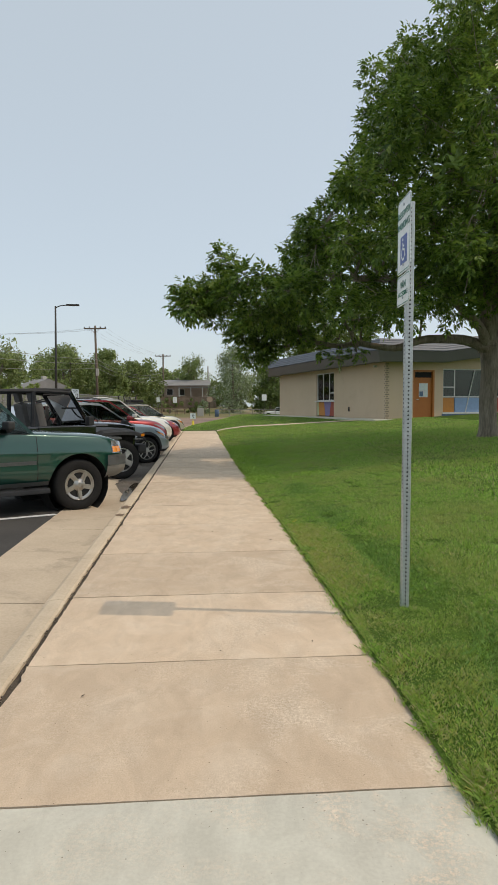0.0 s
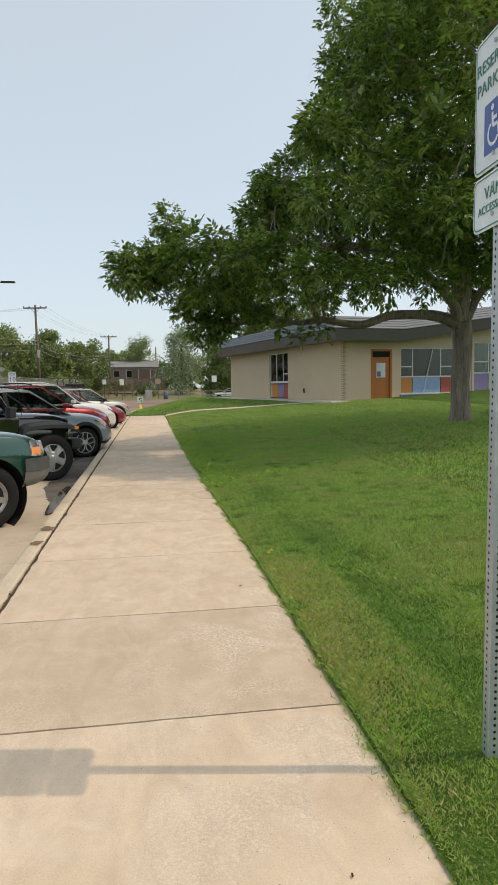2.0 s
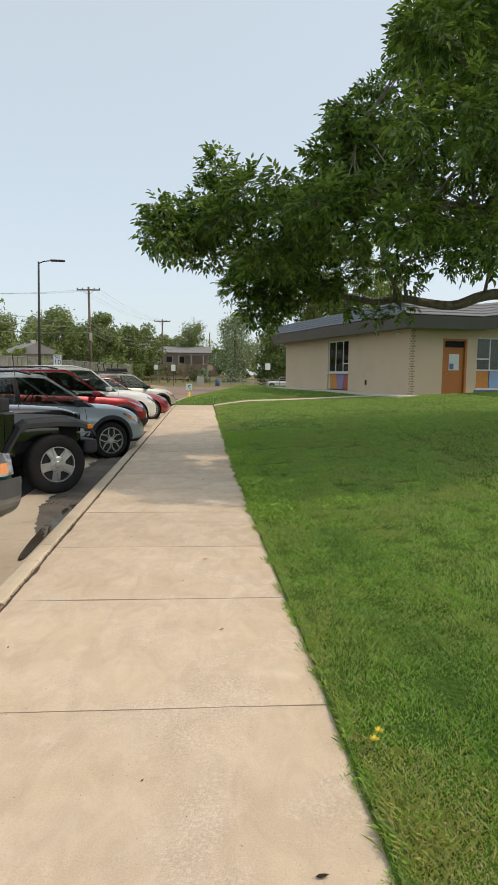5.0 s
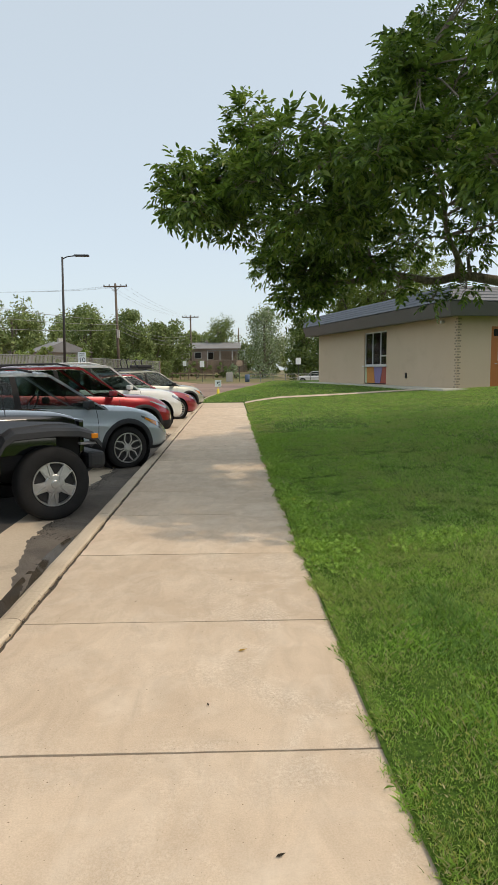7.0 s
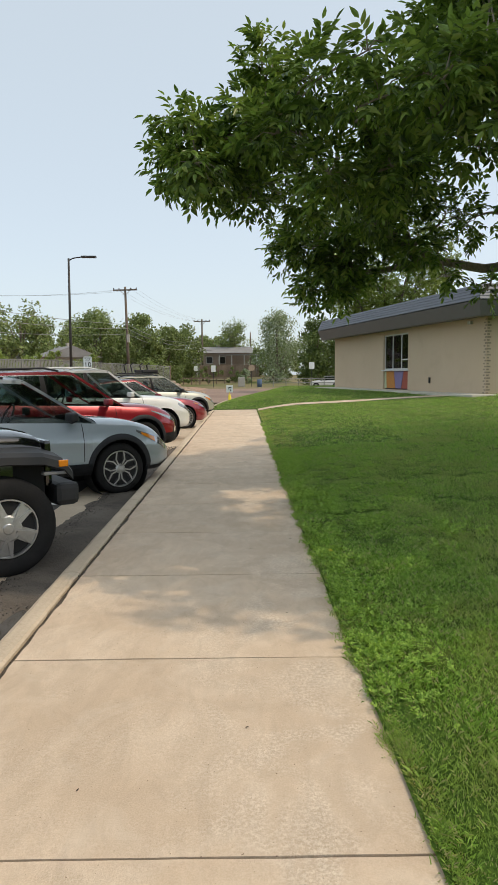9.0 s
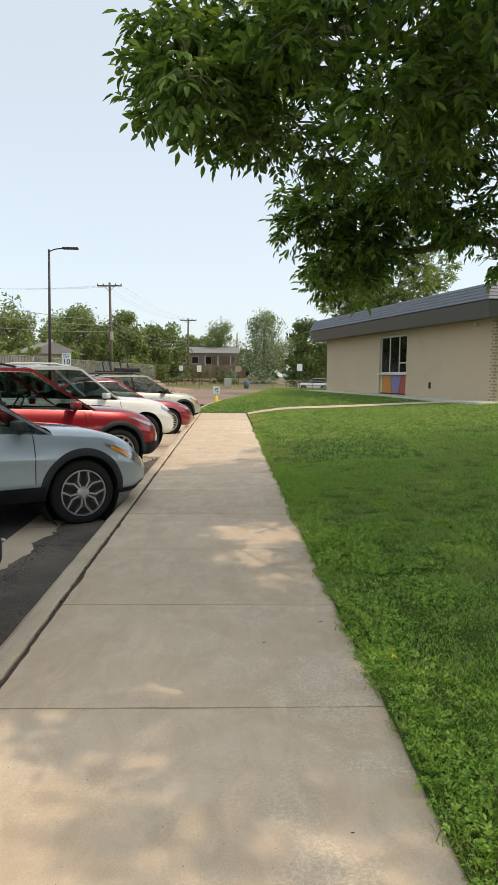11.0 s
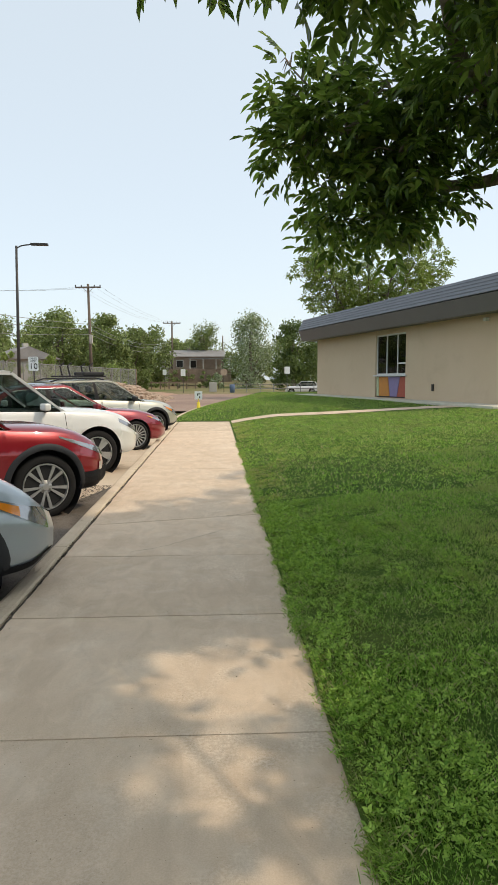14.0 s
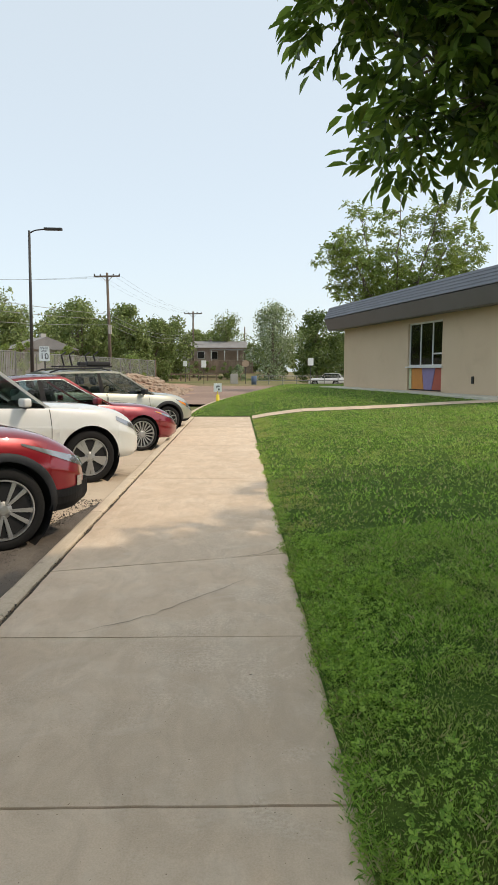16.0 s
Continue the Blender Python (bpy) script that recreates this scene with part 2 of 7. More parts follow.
M = {
    "walk": surface("tan_concrete", (0.55, 0.415, 0.29), (0.69, 0.545, 0.40), 1.6, 150, 0.88, bump=0.45, depth=0.003, tint=0.1,
                    stain=(0.71, 0.585, 0.45), stain_scale=3.4, stain_cut=(0.5, 0.85), fine_mix=0.5, spec=0.25),
    "new_walk": surface("pale_concrete", (0.54, 0.51, 0.43), (0.66, 0.64, 0.54), 1.5, 70, 0.88, bump=0.25, depth=0.003, spec=0.25),
    "kerb": surface("kerb_concrete", (0.48, 0.38, 0.27), (0.66, 0.545, 0.405), 2.5, 60, 0.9, bump=0.5, depth=0.005, tint=0.07,
                    stain=(0.19, 0.15, 0.11), stain_scale=3.5, stain_cut=(0.64, 0.78), spec=0.25),
    "gutter": surface("gutter_concrete", (0.46, 0.365, 0.265), (0.62, 0.51, 0.38), 1.4, 45, 0.85, bump=0.5, depth=0.006,
                      stain=(0.24, 0.19, 0.14), stain_scale=1.3, stain_cut=(0.56, 0.8), spec=0.3),
    "asphalt": surface("asphalt", (0.042, 0.04, 0.038), (0.095, 0.088, 0.08), 0.8, 95, 0.85, bump=0.8, depth=0.008,
                       stain=(0.15, 0.13, 0.11), stain_scale=0.9, stain_cut=(0.58, 0.8), spec=0.3),
    "far_road": surface("dusty_road", (0.23, 0.155, 0.12), (0.36, 0.26, 0.205), 0.15, 20, 0.9, bump=0.2, depth=0.01, spec=0.2),
    "white_line": surface("road_paint", (0.55, 0.55, 0.53), (0.8, 0.8, 0.78), 6, 90, 0.75, bump=0.3, stain=(0.12, 0.11, 0.1), stain_scale=9, stain_cut=(0.62, 0.7)),
    "silt": surface("gutter_silt", (0.085, 0.07, 0.055), (0.19, 0.16, 0.128), 2.2, 70, 0.9, bump=1.0, depth=0.012, stain=(0.09, 0.075, 0.06), stain_scale=1.6, stain_cut=(0.5, 0.65)),
    "gravel": surface("dark_gravel", (0.045, 0.038, 0.032), (0.15, 0.13, 0.11), 30, 200, 0.9, bump=0.2),
    "damp": surface("damp_stain", (0.15, 0.09, 0.045), (0.23, 0.145, 0.075), 5, 90, 0.6, bump=0.3, depth=0.002),
    "soil": surface("joint_soil", (0.05, 0.04, 0.03), (0.12, 0.095, 0.068), 9, 90, 0.95, bump=0.8, depth=0.008),
    "dry_ground": surface("dry_grass_ground", (0.16, 0.13, 0.07), (0.30, 0.24, 0.14), 0.12, 4, 0.95, bump=0.4, depth=0.03,
                          stain=(0.11, 0.14, 0.045), stain_scale=0.07, stain_cut=(0.45, 0.65), spec=0.1),
    "lawn": surface("lawn_thatch", (0.03, 0.068, 0.012), (0.11, 0.19, 0.028), 0.9, 38, 0.95, bump=1.0, depth=0.04, fine_mix=0.6,
                    stain=(0.135, 0.165, 0.04), stain_scale=0.5, stain_cut=(0.52, 0.72), spec=0.1),
    "blade": foliage("grass_blade", (0.085, 0.24, 0.024), (0.55, 0.84, 0.155), 0.46, 0.5, (0.62, 0.54, 0.29), 0.12, (0.50, 0.49, 0.17), 1.1),
    "lush_blade": foliage("lush_grass_blade", (0.07, 0.18, 0.03), (0.32, 0.52, 0.13), 0.4, 0.5),
    "dry_blade": foliage("dry_grass_blade", (0.42, 0.44, 0.09), (0.64, 0.62, 0.19), 0.4, 0.6, (0.70, 0.58, 0.32), 0.2),
    "clover": foliage("weed_leaf", (0.16, 0.34, 0.04), (0.50, 0.72, 0.13), 0.42, 0.6),
    "leaf": foliage("ash_leaf", (0.022, 0.066, 0.014), (0.28, 0.43, 0.08), 0.48, 0.3, (0.3, 0.38, 0.08), 0.08),
    "far_leaf": foliage("far_leaf", (0.09, 0.135, 0.045), (0.32, 0.39, 0.13), 0.3, 0.6, (0.14, 0.15, 0.06), 0.1),
    "silver_leaf": foliage("silver_leaf", (0.12, 0.17, 0.08), (0.42, 0.50, 0.29), 0.3, 0.55, (0.5, 0.54, 0.44), 0.15),
    "fresh_leaf": foliage("fresh_leaf", (0.15, 0.23, 0.05), (0.33, 0.42, 0.11), 0.35, 0.5),
    "deep_leaf": foliage("deep_leaf", (0.05, 0.085, 0.025), (0.14, 0.20, 0.05), 0.3, 0.55),
    "bark": surface("ash_bark", (0.14, 0.115, 0.088), (0.42, 0.36, 0.29), 9, 30, 0.95, bump=1.0, depth=0.03, stretch=(1, 1, 0.22), spec=0.15),
    "far_bark": surface("far_bark", (0.10, 0.08, 0.06), (0.22, 0.18, 0.14), 5, 20, 0.95, bump=0.5, stretch=(1, 1, 0.3)),
    "stucco": surface("tan_stucco", (0.58, 0.45, 0.315), (0.625, 0.495, 0.355), 0.5, 120, 0.92, bump=0.5, depth=0.004, spec=0.15,
                      stain=(0.54, 0.42, 0.295), stain_scale=0.8, stain_cut=(0.55, 0.85)),
    "quoin": surface("toothed_brick", (0.25, 0.195, 0.14), (0.40, 0.32, 0.235), 4, 90, 0.9, bump=0.5, tint=0.1),
    "fascia": surface("grey_fascia_metal", (0.115, 0.11, 0.108), (0.15, 0.143, 0.14), 0.6, 40, 0.5, 0.2, 0.05, 0.002),
    "roof": surface("blue_grey_roof_metal", (0.13, 0.14, 0.16), (0.19, 0.20, 0.225), 0.8, 30, 0.6, 0.1, 0.05, 0.002),
    "window_white": plain("white_window_frame", (0.62, 0.62, 0.60), 0.5, 0.0),
    "pane": glass("window_pane", (0.48, 0.58, 0.55)),
    "room": plain("dim_room", (0.27, 0.27, 0.25), 0.9),
    "orange": surface("orange_paint", (0.40, 0.125, 0.02), (0.47, 0.16, 0.03), 2, 60, 0.55, bump=0.05),
    "panel_orange": plain("orange_panel", (0.52, 0.21, 0.04), 0.6),
    "panel_blue": plain("blue_panel", (0.23, 0.34, 0.52), 0.6),
    "panel_navy": plain("slate_blue_panel", (0.10, 0.155, 0.25), 0.6),
    "panel_red": plain("red_panel", (0.36, 0.075, 0.045), 0.6),
    "panel_violet": plain("violet_panel", (0.22, 0.18, 0.34), 0.6),
    "panel_green": plain("pale_green_panel", (0.47, 0.52, 0.33), 0.6),
    "panel_dark": plain("dark_edging", (0.02, 0.018, 0.016), 0.7),
    "paper": plain("pale_paper", (0.62, 0.68, 0.66), 0.7),
    "steel": surface("galvanised_steel", (0.40, 0.43, 0.44), (0.60, 0.63, 0.63), 12, 70, 0.45, 0.55, 0.08, 0.001),
    # near-black for print and gaps; shade inside recesses is put into this colour
    "hole": plain("shade_and_print_black", (0.012, 0.012, 0.012), 0.9),
    "sign_white": plain("sign_white", (0.82, 0.85, 0.83), 0.4),
    "sign_green": plain("sign_green", (0.05, 0.22, 0.15), 0.45),
    "sign_blue": plain("sign_blue", (0.06, 0.11, 0.36), 0.45),
    "pole_dark": plain("dark_pole", (0.05, 0.048, 0.045), 0.55, 0.3),
    "wood_pole": surface("weathered_pole", (0.10, 0.075, 0.055), (0.19, 0.15, 0.115), 3, 30, 0.9, bump=0.4, stretch=(1, 1, 0.15)),
    "fence": surface("fence_mesh_grey", (0.20, 0.21, 0.19), (0.31, 0.32, 0.30), 1.0, 50, 0.7, 0.3, 0.2),
    # brown wood, less saturated: distance haze is mixed into its colour
    "fence_wood": surface("fence_wood", (0.19, 0.135, 0.095), (0.29, 0.21, 0.15), 1.5, 30, 0.9, bump=0.3, tint=0.15),
    "rock": surface("tan_rock", (0.34, 0.24, 0.165), (0.55, 0.42, 0.31), 1.5, 20, 0.9, bump=0.6, depth=0.03, tint=0.2),
    "dirt": surface("red_dirt", (0.30, 0.175, 0.115), (0.43, 0.28, 0.195), 0.6, 12, 0.95, bump=0.5, depth=0.03),
    "house_wall": surface("house_siding", (0.38, 0.36, 0.32), (0.48, 0.46, 0.42), 0.8, 20, 0.85),
    # brick paled in its own colour for the haze of distance
    "house_brick": surface("house_brick", (0.30, 0.23, 0.19), (0.42, 0.33, 0.28), 1.5, 20, 0.9),
    "house_roof": surface("house_roof", (0.19, 0.185, 0.18), (0.29, 0.285, 0.28), 1, 18, 0.85),
    "yellow": plain("yellow_plastic", (0.72, 0.55, 0.03), 0.5),
    "black": plain("black_plastic", (0.018, 0.018, 0.019), 0.6),
    "chrome": plain("bright_metal", (0.75, 0.75, 0.74), 0.18, 1.0, 0.05),
    "alloy": surface("alloy", (0.36, 0.36, 0.36), (0.50, 0.50, 0.49), 10, 100, 0.34, 0.8, 0.03, 0.0006),
    "alloy_dull": surface("dull_alloy", (0.30, 0.29, 0.27), (0.46, 0.445, 0.42), 10, 100, 0.3, 0.85, 0.03, 0.0006),
    "rubber": surface("tyre_rubber", (0.012, 0.012, 0.012), (0.024, 0.023, 0.022), 6, 90, 0.85, spec=0.2, bump=0.2, depth=0.002),
    "cladding": surface("grey_cladding", (0.026, 0.027, 0.03), (0.045, 0.047, 0.05), 6, 200, 0.5, spec=0.12, bump=0.15, depth=0.001),
    "car_glass": glass("car_glass", (0.42, 0.50, 0.48)),
    "amber": plain("amber_lens", (0.75, 0.24, 0.02), 0.15, coat=1.0),
    "lens": plain("clear_lens", (0.32, 0.33, 0.34), 0.08, 0.6, coat=1.0),
    "seat": plain("seat_cloth", (0.11, 0.105, 0.10), 0.9),
    "yellow_leaf": plain("fallen_yellow_leaf", (0.55, 0.33, 0.02), 0.7),
    "dead_leaf": plain("fallen_brown_leaf", (0.06, 0.04, 0.02), 0.8),
}


# worn pavement: pale pitted scuffs and dark specks over the concrete
for key in ("walk", "new_walk"):
    nt = M[key].node_tree
    p = nt.nodes["Principled BSDF"]
    col = p.inputs["Base Color"].links[0].from_socket
    where = ramp(nt, tex_noise(nt, 2.1, 4, 0.6, None, 0.6), [(0.46, (0, 0, 0)), (0.6, (1, 1, 1))])
    pits = ramp(nt, tex_noise(nt, 62, 8, 0.8), [(0.45, (0, 0, 0)), (0.57, (1, 1, 1))])
    co, xyz, side = (nt.nodes.new("ShaderNode" + k) for k in ("TexCoord", "SeparateXYZ", "MapRange"))
    nt.links.new(co.outputs["Object"], xyz.inputs[0])
    nt.links.new(xyz.outputs[0], side.inputs["Value"])
    side.inputs["From Min"].default_value, side.inputs["From Max"].default_value = -0.1, 0.6
    side.inputs["To Min"].default_value = 0.3
    worn, both = nt.nodes.new("ShaderNodeMath"), nt.nodes.new("ShaderNodeMath")
    worn.operation = both.operation = "MULTIPLY"
    nt.links.new(where, worn.inputs[0])
    nt.links.new(side.outputs[0], worn.inputs[1])
    nt.links.new(worn.outputs[0], both.inputs[0])
    nt.links.new(pits, both.inputs[1])
    col = mix_colour(nt, both.outputs[0], col, (0.82, 0.69, 0.54))
    smear = ramp(nt, tex_noise(nt, 6.5, 5, 0.65, (1.0, 0.45, 1.0), 1.0), [(0.34, (0.74, 0.73, 0.72)), (0.62, (1, 1, 1))])
    col = mix_colour(nt, 0.5, col, smear, "MULTIPLY")
    speck = ramp(nt, tex_noise(nt, 75, 2, 0.5), [(0.235, (0.38, 0.34, 0.3)), (0.275, (1, 1, 1))])
    col = mix_colour(nt, 1.0, col, speck, "MULTIPLY")
    nt.links.new(col, p.inputs["Base Color"])
    b1 = next(n for n in nt.nodes if n.bl_idname == "ShaderNodeBump")
    b2 = nt.nodes.new("ShaderNodeBump")
    b2.inputs["Strength"].default_value, b2.inputs["Distance"].default_value = 0.5, 0.003
    nt.links.new(both.outputs[0], b2.inputs["Height"])
    nt.links.new(b1.outputs[0], b2.inputs["Normal"])
    nt.links.new(b2.outputs[0], p.inputs["Normal"])


# ---- mesh helpers ----
def part(name, bm, material, parent=None, label="", smooth=False):
    """One mesh object from a bmesh (or from a ready mesh), under a thing or a part."""
    if isinstance(bm, bmesh.types.BMesh):
        me = bpy.data.meshes.new(name)
        bm.normal_update()
        bm.to_mesh(me)
        bm.free()
    else:
        me = bm
    if material is not None and not me.materials:
        me.materials.append(M[material])
    if smooth:
        me.polygons.foreach_set("use_smooth", [True] * len(me.polygons))
        me.update()
    ob = new(name, me)
    ob.parent = parent
    if label:
        ob["label"] = label
    return ob


def thing(name, label, category, at=None, group="", kind=""):
    ob = new(name)
    ob.empty_display_size = 0.1
    if at is not None:
        ob.matrix_basis = at
    return tagged(ob, label, category, group, kind)


def box(x0, x1, y0, y1, z0, z1, bevel=0.0, bm=None, seg=1):
    own = bmesh.new()
    bmesh.ops.create_cube(own, size=1, matrix=Matrix.LocRotScale(((x0 + x1) / 2, (y0 + y1) / 2, (z0 + z1) / 2), None, (x1 - x0, y1 - y0, z1 - z0)))
    if bevel:
        bmesh.ops.bevel(own, geom=own.edges[:], offset=bevel, segments=seg, affect="EDGES", profile=0.7)
    return add_to(bm, own)


def add_to(bm, own, m=None):
    """Puts one bmesh into another."""
    if m is not None:
        own.transform(m)
    if bm is None:
        return own
    me = bpy.data.meshes.new("tmp")
    own.to_mesh(me)
    own.free()
    bm.from_mesh(me)
    bpy.data.meshes.remove(me)
    return bm


def tube(points, radii, sides=8, bm=None, cap=True):
    """A tapered tube through points."""
    own = bmesh.new()
    pts = [Vector(p) for p in points]
    if isinstance(radii, (int, float)):
        radii = [radii] * len(pts)
    rings, side = [], None
    for i, (p, r) in enumerate(zip(pts, radii)):
        d = (pts[min(i + 1, len(pts) - 1)] - pts[max(i - 1, 0)]).normalized()
        if side is None:
            side = d.orthogonal().normalized()
        side = (side - d * side.dot(d)).normalized()
        up = d.cross(side)
        rings.append([own.verts.new(p + (side * math.cos(a) + up * math.sin(a)) * r) for a in (2 * math.pi * k / sides for k in range(sides))])
    for a, b in zip(rings, rings[1:]):
        for k in range(sides):
            own.faces.new((a[k], a[(k + 1) % sides], b[(k + 1) % sides], b[k]))
    if cap:
        own.faces.new(rings[0][::-1])
        own.faces.new(rings[-1])
    return add_to(bm, own)


def lathe(profile, sides=32, bm=None, m=None):
    """Turns a profile of (radius, height) round z."""
    own = bmesh.new()
    rings = [[own.verts.new((r * math.cos(2 * math.pi * k / sides), r * math.sin(2 * math.pi * k / sides), h)) for k in range(sides)] for r, h in profile]
    for a, b in zip(rings, rings[1:]):
        for k in range(sides):
            own.faces.new((a[k], a[(k + 1) % sides], b[(k + 1) % sides], b[k]))
    return add_to(bm, own, m)


def prism(outline, z0, z1, bm=None, m=None, bevel=0.0):
    """An outline in x, y raised from z0 to z1."""
    own = bmesh.new()
    lo = [own.verts.new((x, y, z0)) for x, y in outline]
    hi = [own.verts.new((x, y, z1)) for x, y in outline]
    n = len(lo)
    own.faces.new(lo[::-1])
    own.faces.new(hi)
    for i in range(n):
        own.faces.new((lo[i], lo[(i + 1) % n], hi[(i + 1) % n], hi[i]))
    bmesh.ops.recalc_face_normals(own, faces=own.faces[:])
    if bevel:
        bmesh.ops.bevel(own, geom=own.edges[:], offset=bevel, segments=1, affect="EDGES")
    return add_to(bm, own, m)


def raw_mesh(name, verts, faces_flat, face_size, material, smooth=False):
    """A mesh from numpy arrays: verts (n, 3) and faces (k, face_size)."""
    me = bpy.data.meshes.new(name)
    faces_flat = np.asarray(faces_flat, dtype=np.int32).reshape(-1, face_size)
    verts = np.asarray(verts, dtype=np.float32)
    me.vertices.add(len(verts))
    me.vertices.foreach_set("co", verts.ravel())
    me.loops.add(faces_flat.size)
    me.loops.foreach_set("vertex_index", faces_flat.ravel())
    me.polygons.add(len(faces_flat))
    me.polygons.foreach_set("loop_start", np.arange(0, faces_flat.size, face_size, dtype=np.int32))
    me.update(calc_edges=True)
    me.materials.append(M[material])
    if smooth:
        me.polygons.foreach_set("use_smooth", [True] * len(me.polygons))
    return me


def sheet(xs, ys, height, keep=None):
    """A ground sheet on a grid, with its height by a function of x and y."""
    bm = bmesh.new()
    v = {(i, j): bm.verts.new((x, y, height(x, y))) for i, x in enumerate(xs) for j, y in enumerate(ys)}
    for i in range(len(xs) - 1):
        for j in range(len(ys) - 1):
            if keep is None or keep((xs[i] + xs[i + 1]) / 2, (ys[j] + ys[j + 1]) / 2):
                bm.faces.new((v[i, j], v[i + 1, j], v[i + 1, j + 1], v[i, j + 1]))
    for lone in [w for w in bm.verts if not w.link_faces]:
        bm.verts.remove(lone)
    return bm


def steps(a, b, n):
    return [a + (b - a) * i / n for i in range(n + 1)]


# ---- the ground and the pavement ----
WALK_L, WALK_R, KERB_L = -0.905, 0.87, -1.08
JOINT0, WALK_END = 2.18, 35.7
ROAD = -0.15


def walk_right(y):
    """The pavement is a little wider at its near end."""
    return WALK_R + 0.055 * (1 - min(1.0, max(0.0, (y - 7.5) / 4.5))) - 0.02 * min(1.0, max(0.0, (y - 13.2) / 1.2))


def lawn_height(x, y):
    """The lawn climbs away from the pavement towards the school."""
    d = x - WALK_R
    rise = 0.01 + 0.047 * max(0.0, d) + 0.05 * (1 - math.exp(-max(0.0, d) / 0.45))
    rise += 0.006 * max(0.0, y - 18) * min(1, max(0.0, d) / 1.5)
    rise += 0.02 * noise.noise((x * 0.35, y * 0.35, 3.0)) * min(1, max(0, d) * 2)
    if y < 11 and x < 2.2:
        # a shallow rut that runs beside the pavement
        rise -= 0.028 * math.exp(-((x - 1.46 - 0.05 * noise.noise((y * 0.5, 2.0, 1.0))) / 0.13) ** 2) * min(1.0, max(0.0, (11 - y) / 2))
    return rise


def ground_height(x, y):
    """Flat about the school; higher behind the fence and towards the hill."""
    far = max(0.0, (y - 80) / 120)
    z = -0.26 + 1.6 * min(1.0, far) + 0.25 * noise.noise((x * 0.03, y * 0.03, 0.0)) * min(1, max(0, (abs(x) + abs(y) - 80) / 60))
    if x > 8 and y > 60:
        z = min(z, -0.26 - 0.45 * min(1, (y - 60) / 30))
    return z


gx = [-1500, -700, -300, -150] + steps(-100, 100, 50) + [150, 300, 700, 1500]
gy = [-1500, -600, -200, -60] + steps(-20, 220, 60) + [300, 600, 1500]
tagged(part("ground", sheet(gx, gy, ground_height), "dry_ground", smooth=True), "dry tan and green ground reaching to the horizon", "ground", kind="structure")

# the car park: asphalt that falls gently to the gutter
bm = sheet([-40, -25, -12, -6, -4, -3, -2.4, -1.97], steps(-25, 46, 60), lambda x, y: ROAD + 0.012 + 0.012 * min(6, -1.97 - x) + 0.006 * noise.noise((x, y * 0.6, 9)))
tagged(part("road", bm, "asphalt", smooth=True), "worn dark grey asphalt of the car park", "asphalt", kind="structure")
# the cross street beyond
bm = sheet(steps(-70, 6, 38), steps(46, 82, 18), lambda x, y: ROAD + 0.014 + 0.02 * noise.noise((x * 0.1, y * 0.1, 2)))
tagged(part("road_far", bm, "far_road", smooth=True), "dusty pinkish street beyond the car park", "street", kind="structure")
bm = sheet(steps(6, 46, 20), steps(62, 112, 25), lambda x, y: ROAD + 0.012 - 0.5 * min(1, max(0, y - 62) / 30))
tagged(part("road_side", bm, "far_road", smooth=True), "dusty side parking beyond the school", "street", kind="structure")

# gutter: concrete slabs between asphalt and kerb
gutter = tagged(new("gutter"), "stained tan concrete gutter beside the kerb", "gutter", kind="structure")
for k in range(14):
    y0, y1 = -4 + 3.0 * k, -4 + 3.0 * (k + 1)
    bm = sheet([-1.97, -1.7, -1.4, -1.2, KERB_L + 0.005], steps(y0 + 0.004, y1 - 0.004, 6), lambda x, y: ROAD - 0.005 + 0.022 * (abs(x + 1.2) / 0.77) + 0.003 * noise.noise((x * 3, y * 3, 1)))
    part("slab", bm, "gutter", gutter, smooth=True)

# the soil that shows in the joints, under the slabs
bm = sheet([KERB_L + 0.03, -0.95, -0.92, WALK_L + 0.02, 0, WALK_R - 0.01], steps(-4, WALK_END - 0.05, 40), lambda x, y: -0.03 + (0.012 if -0.945 < x < -0.9 else 0) * noise.noise((0, y * 4, 0)))
tagged(part("joint_bed", bm, "soil"), "dark soil and grit in the pavement joints", "soil", kind="structure")

# lawn
lawn_x = steps(WALK_R - 0.02, 3.0, 16) + steps(3.4, 15, 24)[0:] + [18, 24, 34]
lawn_y = [-6, -4, -2] + steps(-1, 36, 185)
bm = sheet(lawn_x, lawn_y, lawn_height)
for v in bm.verts:
    if v.co.x < WALK_R:
        v.co.x += walk_right(v.co.y) - WALK_R + 0.014 * noise.noise((v.co.y * 1.9, 4.0, 0.0)) + 0.012 * noise.noise((v.co.y * 7.0, 4.0, 3.0)) - 0.005
        v.co.z = 0.007
tagged(part("lawn", bm, "lawn", smooth=True), "mown green lawn with worn yellowish edges", "lawn", kind="structure")


def wedge_left(y):
    """The curved kerb line of the far lawn."""
    u = max(0.0, (y - 36) / 39)
    return -1.1 + 7.6 * u ** 1.9


def wedge_right(y):
    return 9.78 - 0.225 * (y - 34) - 0.9


def wedge_height(x, y):
    if y < 35.75 and x < WALK_R + 0.05:
        return 0.004
    f = (x - wedge_left(y)) / max(0.6, wedge_right(y) - wedge_left(y))
    z = 0.008 + 0.575 * min(1, max(0, f)) ** 0.8
    u = min(1.0, max(0.0, (y - 35.6) / 5))
    return z * u + (1 - u) * lawn_height(x, y)


bm = bmesh.new()
rows_ = []
for y in steps(35.62, 58, 40):
    a, b = wedge_left(y), max(wedge_left(y) + 0.3, wedge_right(y))
    if y > 51.5:
        b = max(a + 0.3, 6.4 + 0.25 * (y - 51.5))
    rows_.append([bm.verts.new((x, y, wedge_height(x, y))) for x in steps(a, b, 14)])
